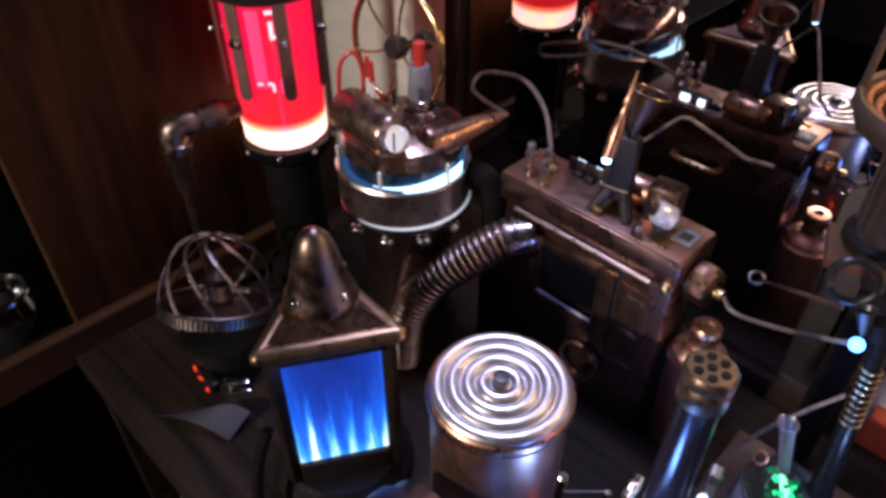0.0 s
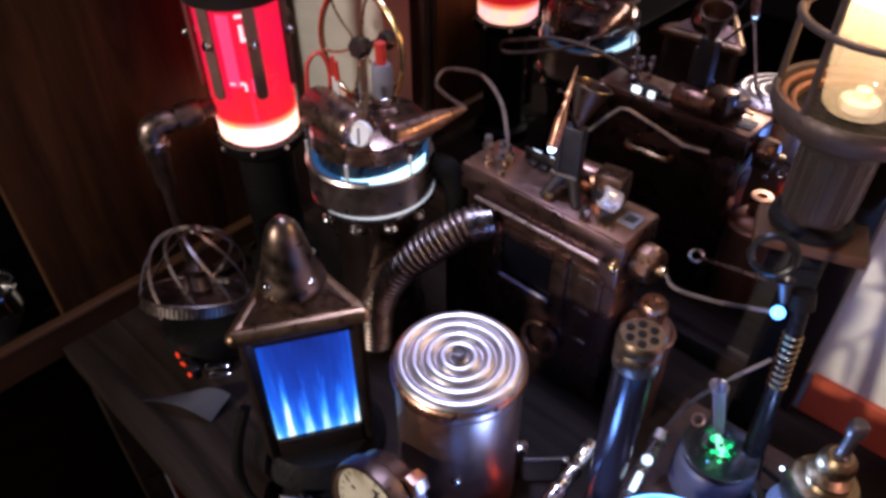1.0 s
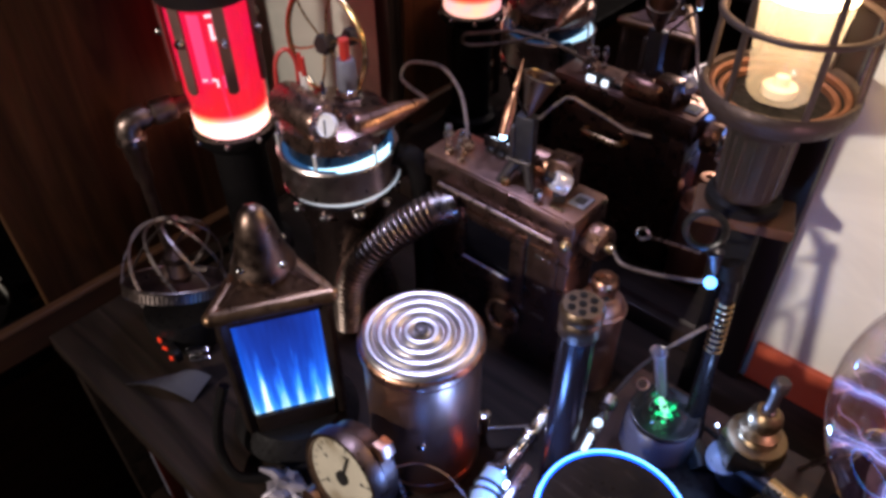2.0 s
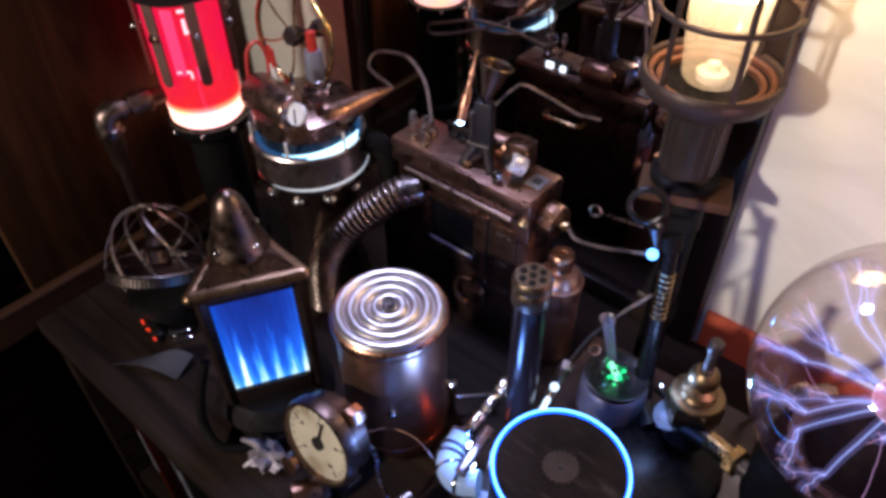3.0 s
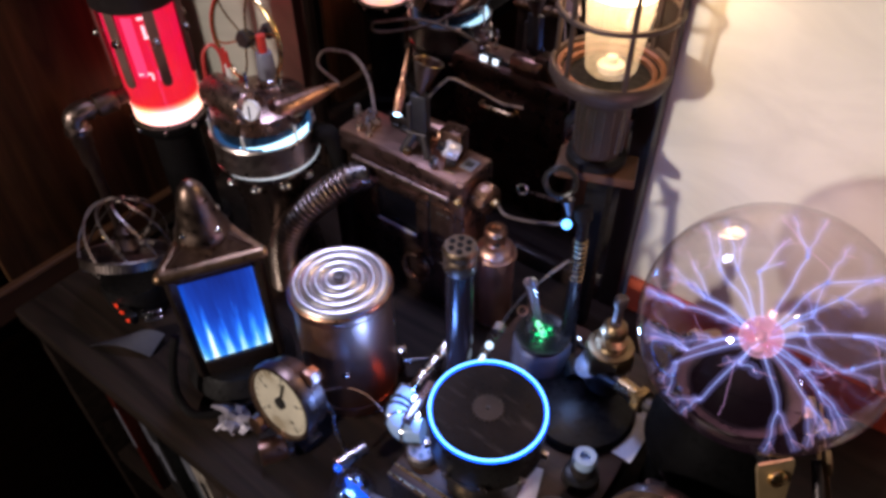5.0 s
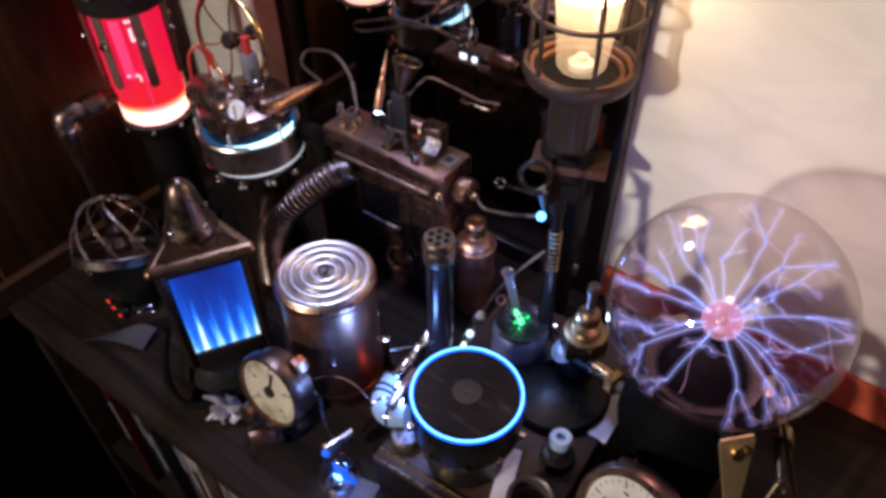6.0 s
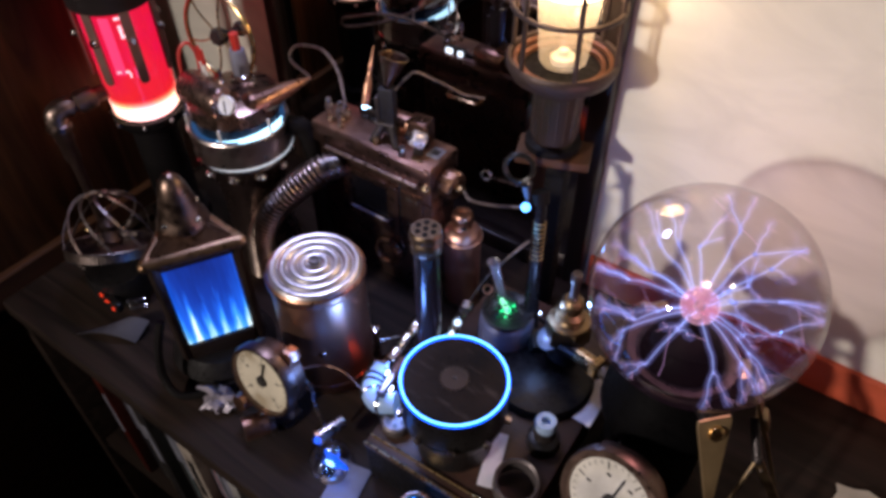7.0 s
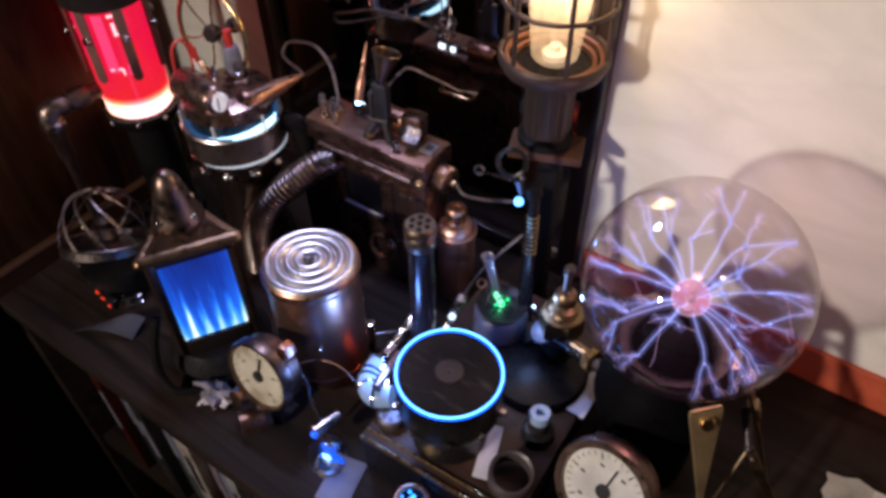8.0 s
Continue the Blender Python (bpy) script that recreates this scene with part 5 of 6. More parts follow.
def slim_post():
    c = Vector((-0.0675, 0.247, 0))
    m = at(c.x, c.y, 0)
    ob = thing("tube_post", (c.x, c.y, T), "slim dark bronze tube post with a pierced cap nut", "post")
    part("tube", lathe(B(), [(0, T), (0.0112, T), (0.0112, 0.1485), (0, 0.1485)], m, 28), TUBEBLACK, ob)
    part("collar", lathe(B(), [(0.0113, 0.1365), (0.0128, 0.1385), (0.0128, 0.1485), (0.0113, 0.1510)], m, 28), CAPBROWN, ob)
    cap = part("cap_nut", lathe(B(), [(0, 0.1510), (0.0115, 0.1510), (0.0134, 0.1530), (0.0134, 0.1585), (0.0118, 0.1605), (0, 0.1605)], m, 12), CAPBROWN, ob)
    for k in range(6):
        a = 2 * math.pi * k / 6
        part("hole", lathe(B(), [(0, 0), (0.0024, 0), (0.0024, 0.0007), (0, 0.0007)], at(c.x + 0.0072 * math.cos(a), c.y + 0.0072 * math.sin(a), 0.1605), 10), MATTBLACK, cap)
    part("nut_centre", lathe(B(), [(0, 0), (0.0024, 0), (0.0024, 0.0007), (0, 0.0007)], at(c.x, c.y, 0.1605), 10), MATTBLACK, cap)


slim_post()


# ---- bent chrome pipe, lit from within ----
def bent_pipe():
    ob = thing("bent_pipe", (-0.075, 0.19, T), "white glazed bent pipe lit by a cold diode", "pipe")
    pts = curve([(-0.092, 0.268, 0.016), (-0.089, 0.240, 0.014), (-0.088, 0.212, 0.012), (-0.086, 0.192, 0.012), (-0.080, 0.179, 0.012), (-0.068, 0.174, 0.013), (-0.054, 0.180, 0.016)], 8)
    n = len(pts)
    cut = int(0.40 * n)
    part("thin_pipe", sweep(B(), pts[:cut + 2], [0.0052 + 0.0012 * (k % 5 == 2) for k in range(cut + 2)], 18), CHROME, ob)
    part("elbow", sweep(B(), pts[cut:], [0.0096] * (n - cut), 20), PIPEGLOW, ob, "frosted pipe, lit within")
    for k in (0.41, 0.50, 0.57, 0.70, 0.86):
        i = int(k * (n - 1))
        part("pipe_ring", hoop(B(), pts[i], pts[i + 1] - pts[i], 0.0100, 0.0013, 24, 8), GUNMETAL if k in (0.50, 0.57) else CHROME, ob)
    part("bracket", rod(B(), (-0.064, 0.172, 0.030), (-0.070, 0.212, 0.030), 0.0045, None, 10), BRONZE, ob)
    part("foot", rod(B(), (-0.086, 0.195, T), (-0.086, 0.195, 0.008), 0.005, None, 10), GUNMETAL, ob)
    part("diode", ball(B(), (-0.064, 0.184, 0.026), 0.0030, 1, 10), LEDWHITE, ob)
    part("diode", ball(B(), (-0.074, 0.196, 0.024), 0.0026, 1, 10), LEDWHITE, ob)


bent_pipe()


# ---- pair of lit glass vials behind the ring ----
def vial():
    ob = thing("glass_vial_light", (-0.045, 0.262, T), "small clear vial light standing aslant", "vial")
    a, b = Vector((-0.049, 0.244, 0.030)), Vector((-0.056, 0.286, 0.034))
    g = part("vial", sweep(B(), [a, a.lerp(b, 0.5), b], 0.0055, 14), GLASS, ob)
    g.visible_shadow = False
    part("diode", sweep(B(), [a.lerp(b, 0.1), a.lerp(b, 0.40)], 0.0022, 10), SOFTDIODE, ob)
    part("diode", ball(B(), a.lerp(b, 0.66), 0.0036, 1, 10), SOFTDIODE, ob)
    part("cap", rod(B(), b, b + (b - a) * 0.2, 0.0058, None, 12), STEEL, ob)
    part("stem", rod(B(), (-0.0525, 0.265, T), a.lerp(b, 0.5), 0.003, None, 8), GUNMETAL, ob)
    bm = B()
    sweep(bm, curve([b + (b - a) * 0.2, (-0.050, 0.312, 0.058), (-0.036, 0.324, 0.082), (-0.020, 0.333, 0.106)]), 0.0013, 6)
    part("wire", bm, CABLE, ob)


vial()


# ---- black base, stand with ribbed neck and blue light ----
STANDBLACK = material("satin_black_tube", (0.008, 0.007, 0.008), 0.0, 0.30, 0.2, 50, 0.03, None, 0.0, 0.3, 0.1, 0.16)
GLOSSBLACK = material("glossy_black_enamel", (0.006, 0.0055, 0.006), 0.0, 0.30, 0.3, 30, 0.02, (0.010, 0.009, 0.010), 0.0, 0.3, 0.1, 0.14)


def stand():
    ob = thing("light_stand", (0.030, 0.285, 0.0), "black stand with ribbed neck and a bright blue light", "stand")
    part("base", lathe(B(), [(0, 0.0005), (0.046, 0.0005), (0.047, 0.004), (0.044, 0.0075), (0.015, 0.0105), (0, 0.0108)], at(0.030, 0.285, 0), 48), GLOSSBLACK, ob)
    p0, p1 = Vector((-0.004, 0.318, 0.010)), Vector((-0.018, 0.344, 0.142))
    part("column", sweep(B(), [p0, p0.lerp(p1, 0.25), p0.lerp(p1, 0.5), p1], [0.0098, 0.0068, 0.0056, 0.0044], 16), STANDBLACK, ob)
    part("column_foot", rod(B(), (0.014, 0.302, 0.009), (-0.004, 0.318, 0.014), 0.008, None, 12), BLACK, ob)
    for k in range(9):
        p = p0.lerp(p1, 0.60 + 0.033 * k)
        part("neck_ring", hoop(B(), p, p1 - p0, 0.0052, 0.0009, 20, 6), BRASS, ob)
    part("head", rod(B(), p1, p1 + Vector((-0.004, 0.002, 0.010)), 0.007, 0.008, 18), MATTBLACK, ob)
    part("light", ball(B(), (-0.027, 0.333, 0.141), 0.0040, 1, 14), LEDBLUE, ob, "bright blue diode")
    part("reflector", lathe(B(), [(0.002, 0), (0.0050, 0.014), (0.0058, 0.015)], orient((-0.027, 0.337, 0.146), (-0.3, 0.1, 1)), 20), GUNMETAL, ob)
    part("neck_clip", hoop(B(), (-0.043, 0.346, 0.167), (0.3, -0.8, 0.2), 0.012, 0.0024, 24, 8), BLACK, ob)
    bm = B()
    sweep(bm, curve([(-0.042, 0.344, 0.150), (-0.066, 0.362, 0.132), (-0.094, 0.382, 0.111)]), 0.0012, 6)
    hoop(bm, (-0.099, 0.386, 0.108), (0.3, -0.8, 0.2), 0.0045, 0.0012, 16, 6)
    part("wire_eye", bm, STEEL, ob)
    bm = B()
    sweep(bm, curve([(0.030, 0.332, 0.004), (0.0, 0.334, 0.012), (-0.018, 0.322, 0.016), (-0.020, 0.300, 0.012), (-0.010, 0.270, 0.006), (0.0, 0.262, 0.004)]), 0.002, 6)
    part("cord", bm, MATTBLACK, ob)


stand()


# ---- flask with green gems ----
def gem_flask():
    rng = random.Random(4)
    c = Vector((-0.020, 0.303, 0))
    drum = thing("round_plinth", (-0.022, 0.307, 0.0), "low lavender round plinth with a dark glass dish on top", "plinth")
    part("body", lathe(B(), [(0, 0.0004), (0.0250, 0.0004), (0.0265, 0.003), (0.0255, 0.028), (0.0240, 0.0315), (0.0230, 0.0325), (0, 0.0325)], at(-0.022, 0.307, 0), 44), LAVENDER, drum)
    part("dish", lathe(B(), [(0, 0.0327), (0.0205, 0.0327), (0.0235, 0.0350), (0.0241, 0.0380), (0.0230, 0.0383), (0.0195, 0.0362), (0, 0.0362)], at(-0.022, 0.307, 0), 44), BLACK, drum, "dark glass dish")
    ob = thing("gem_flask", (c.x, c.y + 0.002, 0.0365), "small conical glass flask holding glowing green gems", "flask")
    m = Matrix(((1, 0, -0.20, c.x - 0.002), (0, 1, -0.11, c.y + 0.002), (0, 0, 1, 0.0367), (0, 0, 0, 1)))
    g = part("flask", lathe(B(), [(0, 0), (0.0165, 0), (0.0175, 0.002), (0.0165, 0.006), (0.0052, 0.026), (0.0050, 0.060), (0.0068, 0.062)], m, 32), GLASS, ob)
    g.visible_shadow = False
    bm = B()
    dim = B()
    for k in range(22):
        a, r = rng.uniform(0, 6.28), 0.0125 * math.sqrt(rng.random())
        z = 0.003 + rng.random() * 0.022 * (1 - r / 0.016)
        q = m @ Vector((r * math.cos(a), r * math.sin(a), z))
        s = rng.uniform(0.0010, 0.0026)
        lathe(bm if k % 3 == 0 else dim, [(0, -s), (s, 0), (0, s)], Matrix.Translation(q) @ Euler((rng.random() * 3, rng.random() * 3, 0)).to_matrix().to_4x4(), 5)
    part("gem_crystal", rod(B(), m @ Vector((0.003, -0.001, 0.003)), m @ Vector((0.000, -0.002, 0.019)), 0.0030, 0.0020, 6), GEMWHITE, ob, "pale green lit crystal", 10)
    part("gems", bm, LEDGREEN, ob, "heap of glowing green gems", 10)
    part("dim_gems", dim, LEDGREENDIM, ob, "dimmer green gems", 10)
    part("inner_tube", lathe(B(), [(0.0030, 0.022), (0.0042, 0.0615), (0.0058, 0.0635)], m, 14), FROST, ob, "frosted glass neck")
    part("wire_tag", hoop(B(), m @ Vector((-0.012, -0.004, 0.026)), (0.5, -0.6, 0.5), 0.004, 0.0008, 14, 6), COPPER, ob)


LAVENDER = material("dim_lavender_enamel", (0.070, 0.070, 0.100), 0.0, 0.5, 0.12, 40, 0.05)
GEMWHITE = glowing("pale_green_crystal", (0.35, 1.0, 0.62), 1.3, (0, 0.2, 0.1), 0.1)
FROST = clear("frosted_neck", (0.62, 0.60, 0.72), 0.22, 0.35, (0.020, 0.018, 0.030))
gem_flask()


FINGREY = material("cool_grey_enamel", (0.28, 0.30, 0.36), 0.3, 0.35, 0.1, 50, 0.04)


# ---- brass valve and pipe beside the globe ----
def brass_valve():
    ob = thing("brass_valve", (0.043, 0.312, 0.0), "brass and chrome valve with a blue-lit spindle", "valve")
    m = at(0.036, 0.313, 0)
    part("nut", hexnut(B(), at(0.036, 0.313, 0.034, 12), 0.0205, 0.0210), VALVEBRASS, ob, "large brass hexagon nut")
    part("socket", lathe(B(), [(0, 0), (0.015, 0), (0.017, 0.006), (0.014, 0.014), (0.014, 0.0335), (0, 0.0335)], m, 24), GUNMETAL, ob)
    part("body", lathe(B(), [(0.0125, 0.0552), (0.0130, 0.0585), (0.0118, 0.0605), (0.0105, 0.0615), (0.0100, 0.0630), (0.0128, 0.0645), (0.0130, 0.0670), (0.0100, 0.0690), (0.0085, 0.0700), (0.0100, 0.0730), (0.0106, 0.0770), (0.0098, 0.0815), (0.0068, 0.0850), (0, 0.0855)], m, 28), VALVEBRASS, ob)
    part("spindle", lathe(B(), [(0.0046, 0.0845), (0.0046, 0.087), (0.0036, 0.088), (0.0036, 0.104), (0.0052, 0.106), (0.0052, 0.113), (0.004, 0.115), (0, 0.115)], m, 16), GUNMETAL, ob)
    part("diode", ball(B(), (0.0140, 0.2990, 0.0640), 0.0013, 1, 10), SOFTDIODE, ob, "tiny cold white diode")
    part("collar", lathe(B(), [(0.0130, 0.0551), (0.0180, 0.0556), (0.0190, 0.0575), (0.0182, 0.0590), (0.0128, 0.0600)], m, 28), VALVEBRASS, ob)
    part("diode_lead", sweep(B(), curve([(0.0140, 0.2990, 0.0630), (0.0160, 0.3010, 0.0560), (0.0240, 0.3040, 0.0480)]), 0.0007, 6), GUNMETAL, ob)
    part("diode_post", rod(B(), m @ Vector((-0.007, -0.008, 0.0)), m @ Vector((-0.007, -0.008, 0.052)), 0.005, None, 10), GUNMETAL, ob)
    part("pipe", sweep(B(), curve([(0.018, 0.312, 0.012), (0.036, 0.302, 0.034), (0.058, 0.295, 0.042), (0.070, 0.291, 0.044)]), 0.0072, 14), GUNMETAL, ob)
    part("brass_sleeve", rod(B(), (0.056, 0.2945, 0.043), (0.080, 0.288, 0.046), 0.0072, 0.0068, 18), BRASS, ob)
    part("brass_nut", hexnut(B(), orient((0.073, 0.290, 0.045), (0.024, -0.007, 0.003)), 0.0110, 0.008), BRASS, ob)
    part("tail", rod(B(), (0.081, 0.288, 0.046), (0.100, 0.283, 0.048), 0.0062, None, 14), GUNMETAL, ob)


brass_valve()
lampc = thing("white_reflector", (0.012, 0.300, 0.0), "small white reflector cup catching blue light", "reflector")
part("cup", lathe(B(), [(0.003, -0.003), (0.0095, 0.001), (0.0128, 0.005), (0.0119, 0.0058), (0.009, 0.0026), (0, 0.0012)], orient((0.0265, 0.3045, 0.031), (-0.25, -0.35, 0.90)), 24), FINGREY, lampc)
for (a, b, w), lab in (((Vector((0.0805, 0.262, 0.0012)), Vector((0.0805, 0.312, 0.0012)), 0.017), "pale lavender strip lying on the deck"),
                       ((Vector((0.046, 0.166, 0.0012)), Vector((0.030, 0.214, 0.0012)), 0.015), "pale lavender strip lying on the deck"),
                       ((Vector((-0.062, 0.096, T + 0.0012)), Vector((-0.072, 0.140, T + 0.0012)), 0.030), "pale lavender strip lying on the shelf"),
                       ((Vector((-0.008, 0.262, 0.0012)), Vector((-0.004, 0.235, 0.0012)), 0.014), "pale lavender strip lying on the deck")):
    st = thing("paper_strip", tuple((a + b) / 2), lab, "strip", "pale strips")
    d = (b - a)
    part("strip", box(B(), d.length, w, 0.0014, Matrix.Translation((a + b) / 2) @ Matrix.Rotation(math.atan2(d.y, d.x), 4, "Z"), 0.0004), GREYCARD if a.z < -0.01 else PALE, st)


# ---- plasma globe ----
GC, GR = Vector((0.135, 0.292, 0.1695)), 0.0778
EC = GC + Vector((0.0, 0.001, -0.0105))   # the electrode sits a little low


def plasma_globe():
    rng = random.Random(11)
    ob = thing("plasma_globe", (GC.x, GC.y, T), "clear plasma globe with violet streamers on a black base", "plasma globe")
    prof = [(GR * math.sin(a), -GR * math.cos(a)) for a in [0.52 + (math.pi - 0.52) * k / 32 for k in range(33)]]
    prof[-1] = (0, GR)
    g = part("globe", lathe(B(), prof, Matrix.Translation(GC), 64), GLOBEGLASS, ob, "clear glass globe")
    g.visible_shadow = True
    part("base", lathe(B(), [(0, T), (0.040, T), (0.041, T + 0.006), (0.041, 0.020), (0.049, 0.032), (0.051, 0.040), (0.050, 0.056), (0.041, 0.074), (0.034, 0.090), (0.0310, 0.0965), (0.0, 0.098)], at(GC.x, GC.y, 0), 40), COREBLACK, ob, "black tapered base")
    part("stalk", lathe(B(), [(0.0300, 0.0985), (0.0300, 0.1040), (0.0285, 0.112), (0.0255, 0.120), (0.0205, 0.128), (0.0130, 0.135), (0.0070, 0.140), (0.004, 0.150), (0, 0.150)], at(GC.x, GC.y, 0), 32), COREBLACK, ob)
    part("electrode", ball(B(), EC, 0.0128, 1.0, 28), ELECTRODE, ob, "pink glowing glass core").visible_shadow = False
    part("core_pin", ball(B(), EC, 0.0040, 1.2, 14), GUNMETAL, ob).visible_shadow = False
    part("collar", lathe(B(), [(0.0325, 0.0955), (0.0385, 0.0965), (0.0395, 0.100), (0.0390, 0.1015), (0.0325, 0.0985)], at(GC.x, GC.y, 0), 40), GUNMETAL, ob)
    part("dish", lathe(B(), [(0.0310, 0.1050), (0.0370, 0.1066), (0.0412, 0.1090), (0.0416, 0.1098), (0.0370, 0.1076), (0.0310, 0.1060)], at(GC.x, GC.y, 0), 44), DISHMETAL, ob, "dull pinkish metal dish")
    part("core_halo", ball(B(), EC, 0.0137, 1.0, 28), COREHALO, ob, "pink glow round the core").visible_shadow = False
    def strand(name, pts, r, mat, label=""):
        ob_ = part(name, sweep(B(), pts, r, 6), mat, ob, label)
        ob_.visible_shadow = False
        return ob_

    def wander(a, b, n, j, lift=0.0):
        """A jittering way from a to b that sags upwards in the warm gas."""
        way = []
        for i in range(n + 1):
            f = i / n
            shake = j if 0 < i < n else 0.0
            way.append(a.lerp(b, f) + Vector((rng.uniform(-shake, shake), rng.uniform(-shake, shake), rng.uniform(-shake, shake) + lift * math.sin(math.pi * f))))
        return curve(way, 3)

    def shore(d):
        """The point of the globe's inner skin in direction d from the electrode."""
        o = EC - GC
        return EC + d * (-d.dot(o) + math.sqrt(d.dot(o) ** 2 - o.length_squared + (GR - 0.0026) ** 2))

    for k in range(23):
        u = 0.93 - 1.72 * (k + 0.5) / 23
        ang = k * 2.39996 + 0.5
        s = math.sqrt(1 - u * u)
        axis = (Vector((s * math.cos(ang), s * math.sin(ang), u)) + Vector((rng.uniform(-0.12, 0.12), rng.uniform(-0.12, 0.12), rng.uniform(-0.12, 0.12)))).normalized()
        across = axis.orthogonal().normalized()
        over = axis.cross(across)
        tip = shore(axis)
        start = EC + axis * 0.0130
        fork = start.lerp(tip, rng.uniform(0.46, 0.76)) + across * rng.uniform(-0.005, 0.005) + over * rng.uniform(-0.005, 0.005)
        stem = wander(start, fork, 4, 0.0007, 0.003)
        n = len(stem) - 1
        strand("streamer", stem, [0.00068 - 0.00022 * i / n for i in range(n + 1)], STREAMER, "blue-white lightning streamer" if k == 0 else "")
        strand("streamer_glow", stem, [0.0031 - 0.0008 * i / n for i in range(n + 1)], SHEATH)
        if k == 14:
            part("streamer_root", ball(B(), start, 0.0019, 1.0, 10), ROOTGLOW, ob).visible_shadow = False
        for branch in range(rng.choice((2, 2, 3))):
            d = (axis + across * rng.uniform(-0.23, 0.23) + over * rng.uniform(-0.23, 0.23)).normalized()
            end = shore(d)
            arm = wander(fork, end, 5, 0.0011, 0.0015)
            n = len(arm) - 1
            strand("streamer_branch", arm, [0.00048 - 0.00022 * i / n for i in range(n + 1)], FAINT if branch else STREAMER)
            strand("branch_glow", arm, [0.0022 + 0.0010 * i / n for i in range(n + 1)], SHEATH)
            e = (end - GC).normalized()
            foot = B()
            for twig in range(2):
                q = (e + across * rng.uniform(-0.10, 0.10) + over * rng.uniform(-0.10, 0.10)).normalized()
                sweep(foot, wander(arm[-5], GC + q * (GR - 0.0024), 3, 0.0005), 0.00024, 5)
            part("streamer_foot", foot, FOOTGLOW, ob).visible_shadow = False
            if rng.random() < 0.15:
                i0 = rng.randint(3, 8)
                q = shore((d + across * rng.uniform(-0.4, 0.4) + over * rng.uniform(-0.4, 0.4)).normalized())
                strand("streamer_twig", wander(arm[i0], q, 4, 0.0016), 0.00022, TWIG)
    for a in (-43, 15, 137):
        d = Vector((math.cos(radians(a)), math.sin(radians(a)), 0))
        t = UP.cross(d)
        up, out = (UP * 0.93 - d * 0.367).normalized(), (d * 0.93 + UP * 0.367).normalized()
        m = Matrix.Translation(Vector((GC.x, GC.y, 0.101)) + d * 0.053) @ Matrix((t, up, out)).transposed().to_4x4()
        leg = part("strap_leg", plate(B(), [(-0.0016, -0.1620), (0.0016, -0.1620), (0.0024, -0.078), (0.0128, -0.004), (0.0120, 0.0), (-0.0120, 0.0), (-0.0128, -0.004), (-0.0024, -0.078)], 0.0025, m), LEGBRASS if a < -20 else BRASSDARK, ob, "tapered brass leg", 20)
        part("leg_bolt", lathe(B(), [(0.0062, 0.0025), (0.0058, 0.005), (0.003, 0.0066), (0, 0.007)], m @ at(0.001, -0.012, 0), 18), GOLD, leg)
        if a > -20:
            part("leg_clasp", box(B(), 0.0130, 0.0150, 0.0090, m @ at(0, -0.050, 0.001), 0.0018), BRASSDARK, leg)
            part("leg_shoe", box(B(), 0.020, 0.018, 0.012, m @ at(0, 0.001, -0.007), 0.002), BRASSDARK, leg)
        part("leg_stay", rod(B(), m @ Vector((0, -0.010, -0.001)), Vector((GC.x, GC.y, 0.088)) + d * 0.033, 0.004, None, 10), BLACK, leg)
    # forked brace below the clasp, standing on the shelf
    joint = Vector((0.2130, 0.2840, 0.042))
    part("brace_knuckle", ball(B(), joint, 0.0042, 1.0, 12), GUNMETAL, ob)
    part("brace_rod", rod(B(), (0.1990, 0.3050, 0.060), joint, 0.0036, None, 10), GUNMETAL, ob)
    for foot in (Vector((0.2610, 0.2990, T + 0.001)), Vector((0.2040, 0.2520, T + 0.001))):
        d = foot - joint
        part("brace_strap", box(B(), d.length, 0.0072, 0.0020, Matrix.Translation((joint + foot) / 2) @ d.to_track_quat("X", "Y").to_matrix().to_4x4(), 0.0004), BRASSDARK, ob, "flat brass strap")
        part("brace_rivet", ball(B(), joint.lerp(foot, 0.12) + Vector((0, -0.0022, 0.0006)), 0.0018, 0.8, 8), STEEL, ob)


def added_glow(name, colour, strength):
    """Glowing gas: adds its light to what is seen through it."""
    mat = bpy.data.materials.new(name)
    mat.use_nodes = True
    n, l = mat.node_tree.nodes, mat.node_tree.links
    n.clear()
    o, a, t, e = (n.new(k) for k in ("ShaderNodeOutputMaterial", "ShaderNodeAddShader", "ShaderNodeBsdfTransparent", "ShaderNodeEmission"))
    e.inputs["Color"].default_value, e.inputs["Strength"].default_value = (*colour, 1), strength
    l.new(t.outputs["BSDF"], a.inputs[0])
    l.new(e.outputs["Emission"], a.inputs[1])
    l.new(a.outputs["Shader"], o.inputs["Surface"])
    return mat


DISHMETAL = material("dull_pink_metal", (0.036, 0.026, 0.033), 0.5, 0.36, 0.4, 45, 0.1, (0.020, 0.015, 0.019))
STREAMER = added_glow("streamer_core", (0.32, 0.44, 1.0), 0.38)
FAINT = added_glow("faint_streamer", (0.40, 0.42, 0.95), 0.30)
SHEATH = added_glow("streamer_sheath", (0.30, 0.28, 0.80), 0.085)
TWIG = added_glow("pink_twig", (0.72, 0.40, 0.80), 0.26)
FOOTGLOW = added_glow("streamer_end_glow", (0.90, 0.50, 0.78), 0.20)
ROOTGLOW = glowing("streamer_root_glow", (1.0, 0.72, 0.86), 1.3, (0, 0, 0))
ELECTRODE = clear("electrode_glass", (0.86, 0.66, 0.78), 0.10, 0.05, (0.06, 0.022, 0.042))
COREHALO = added_glow("core_halo_glow", (1.0, 0.54, 0.74), 0.25)
plasma_globe()


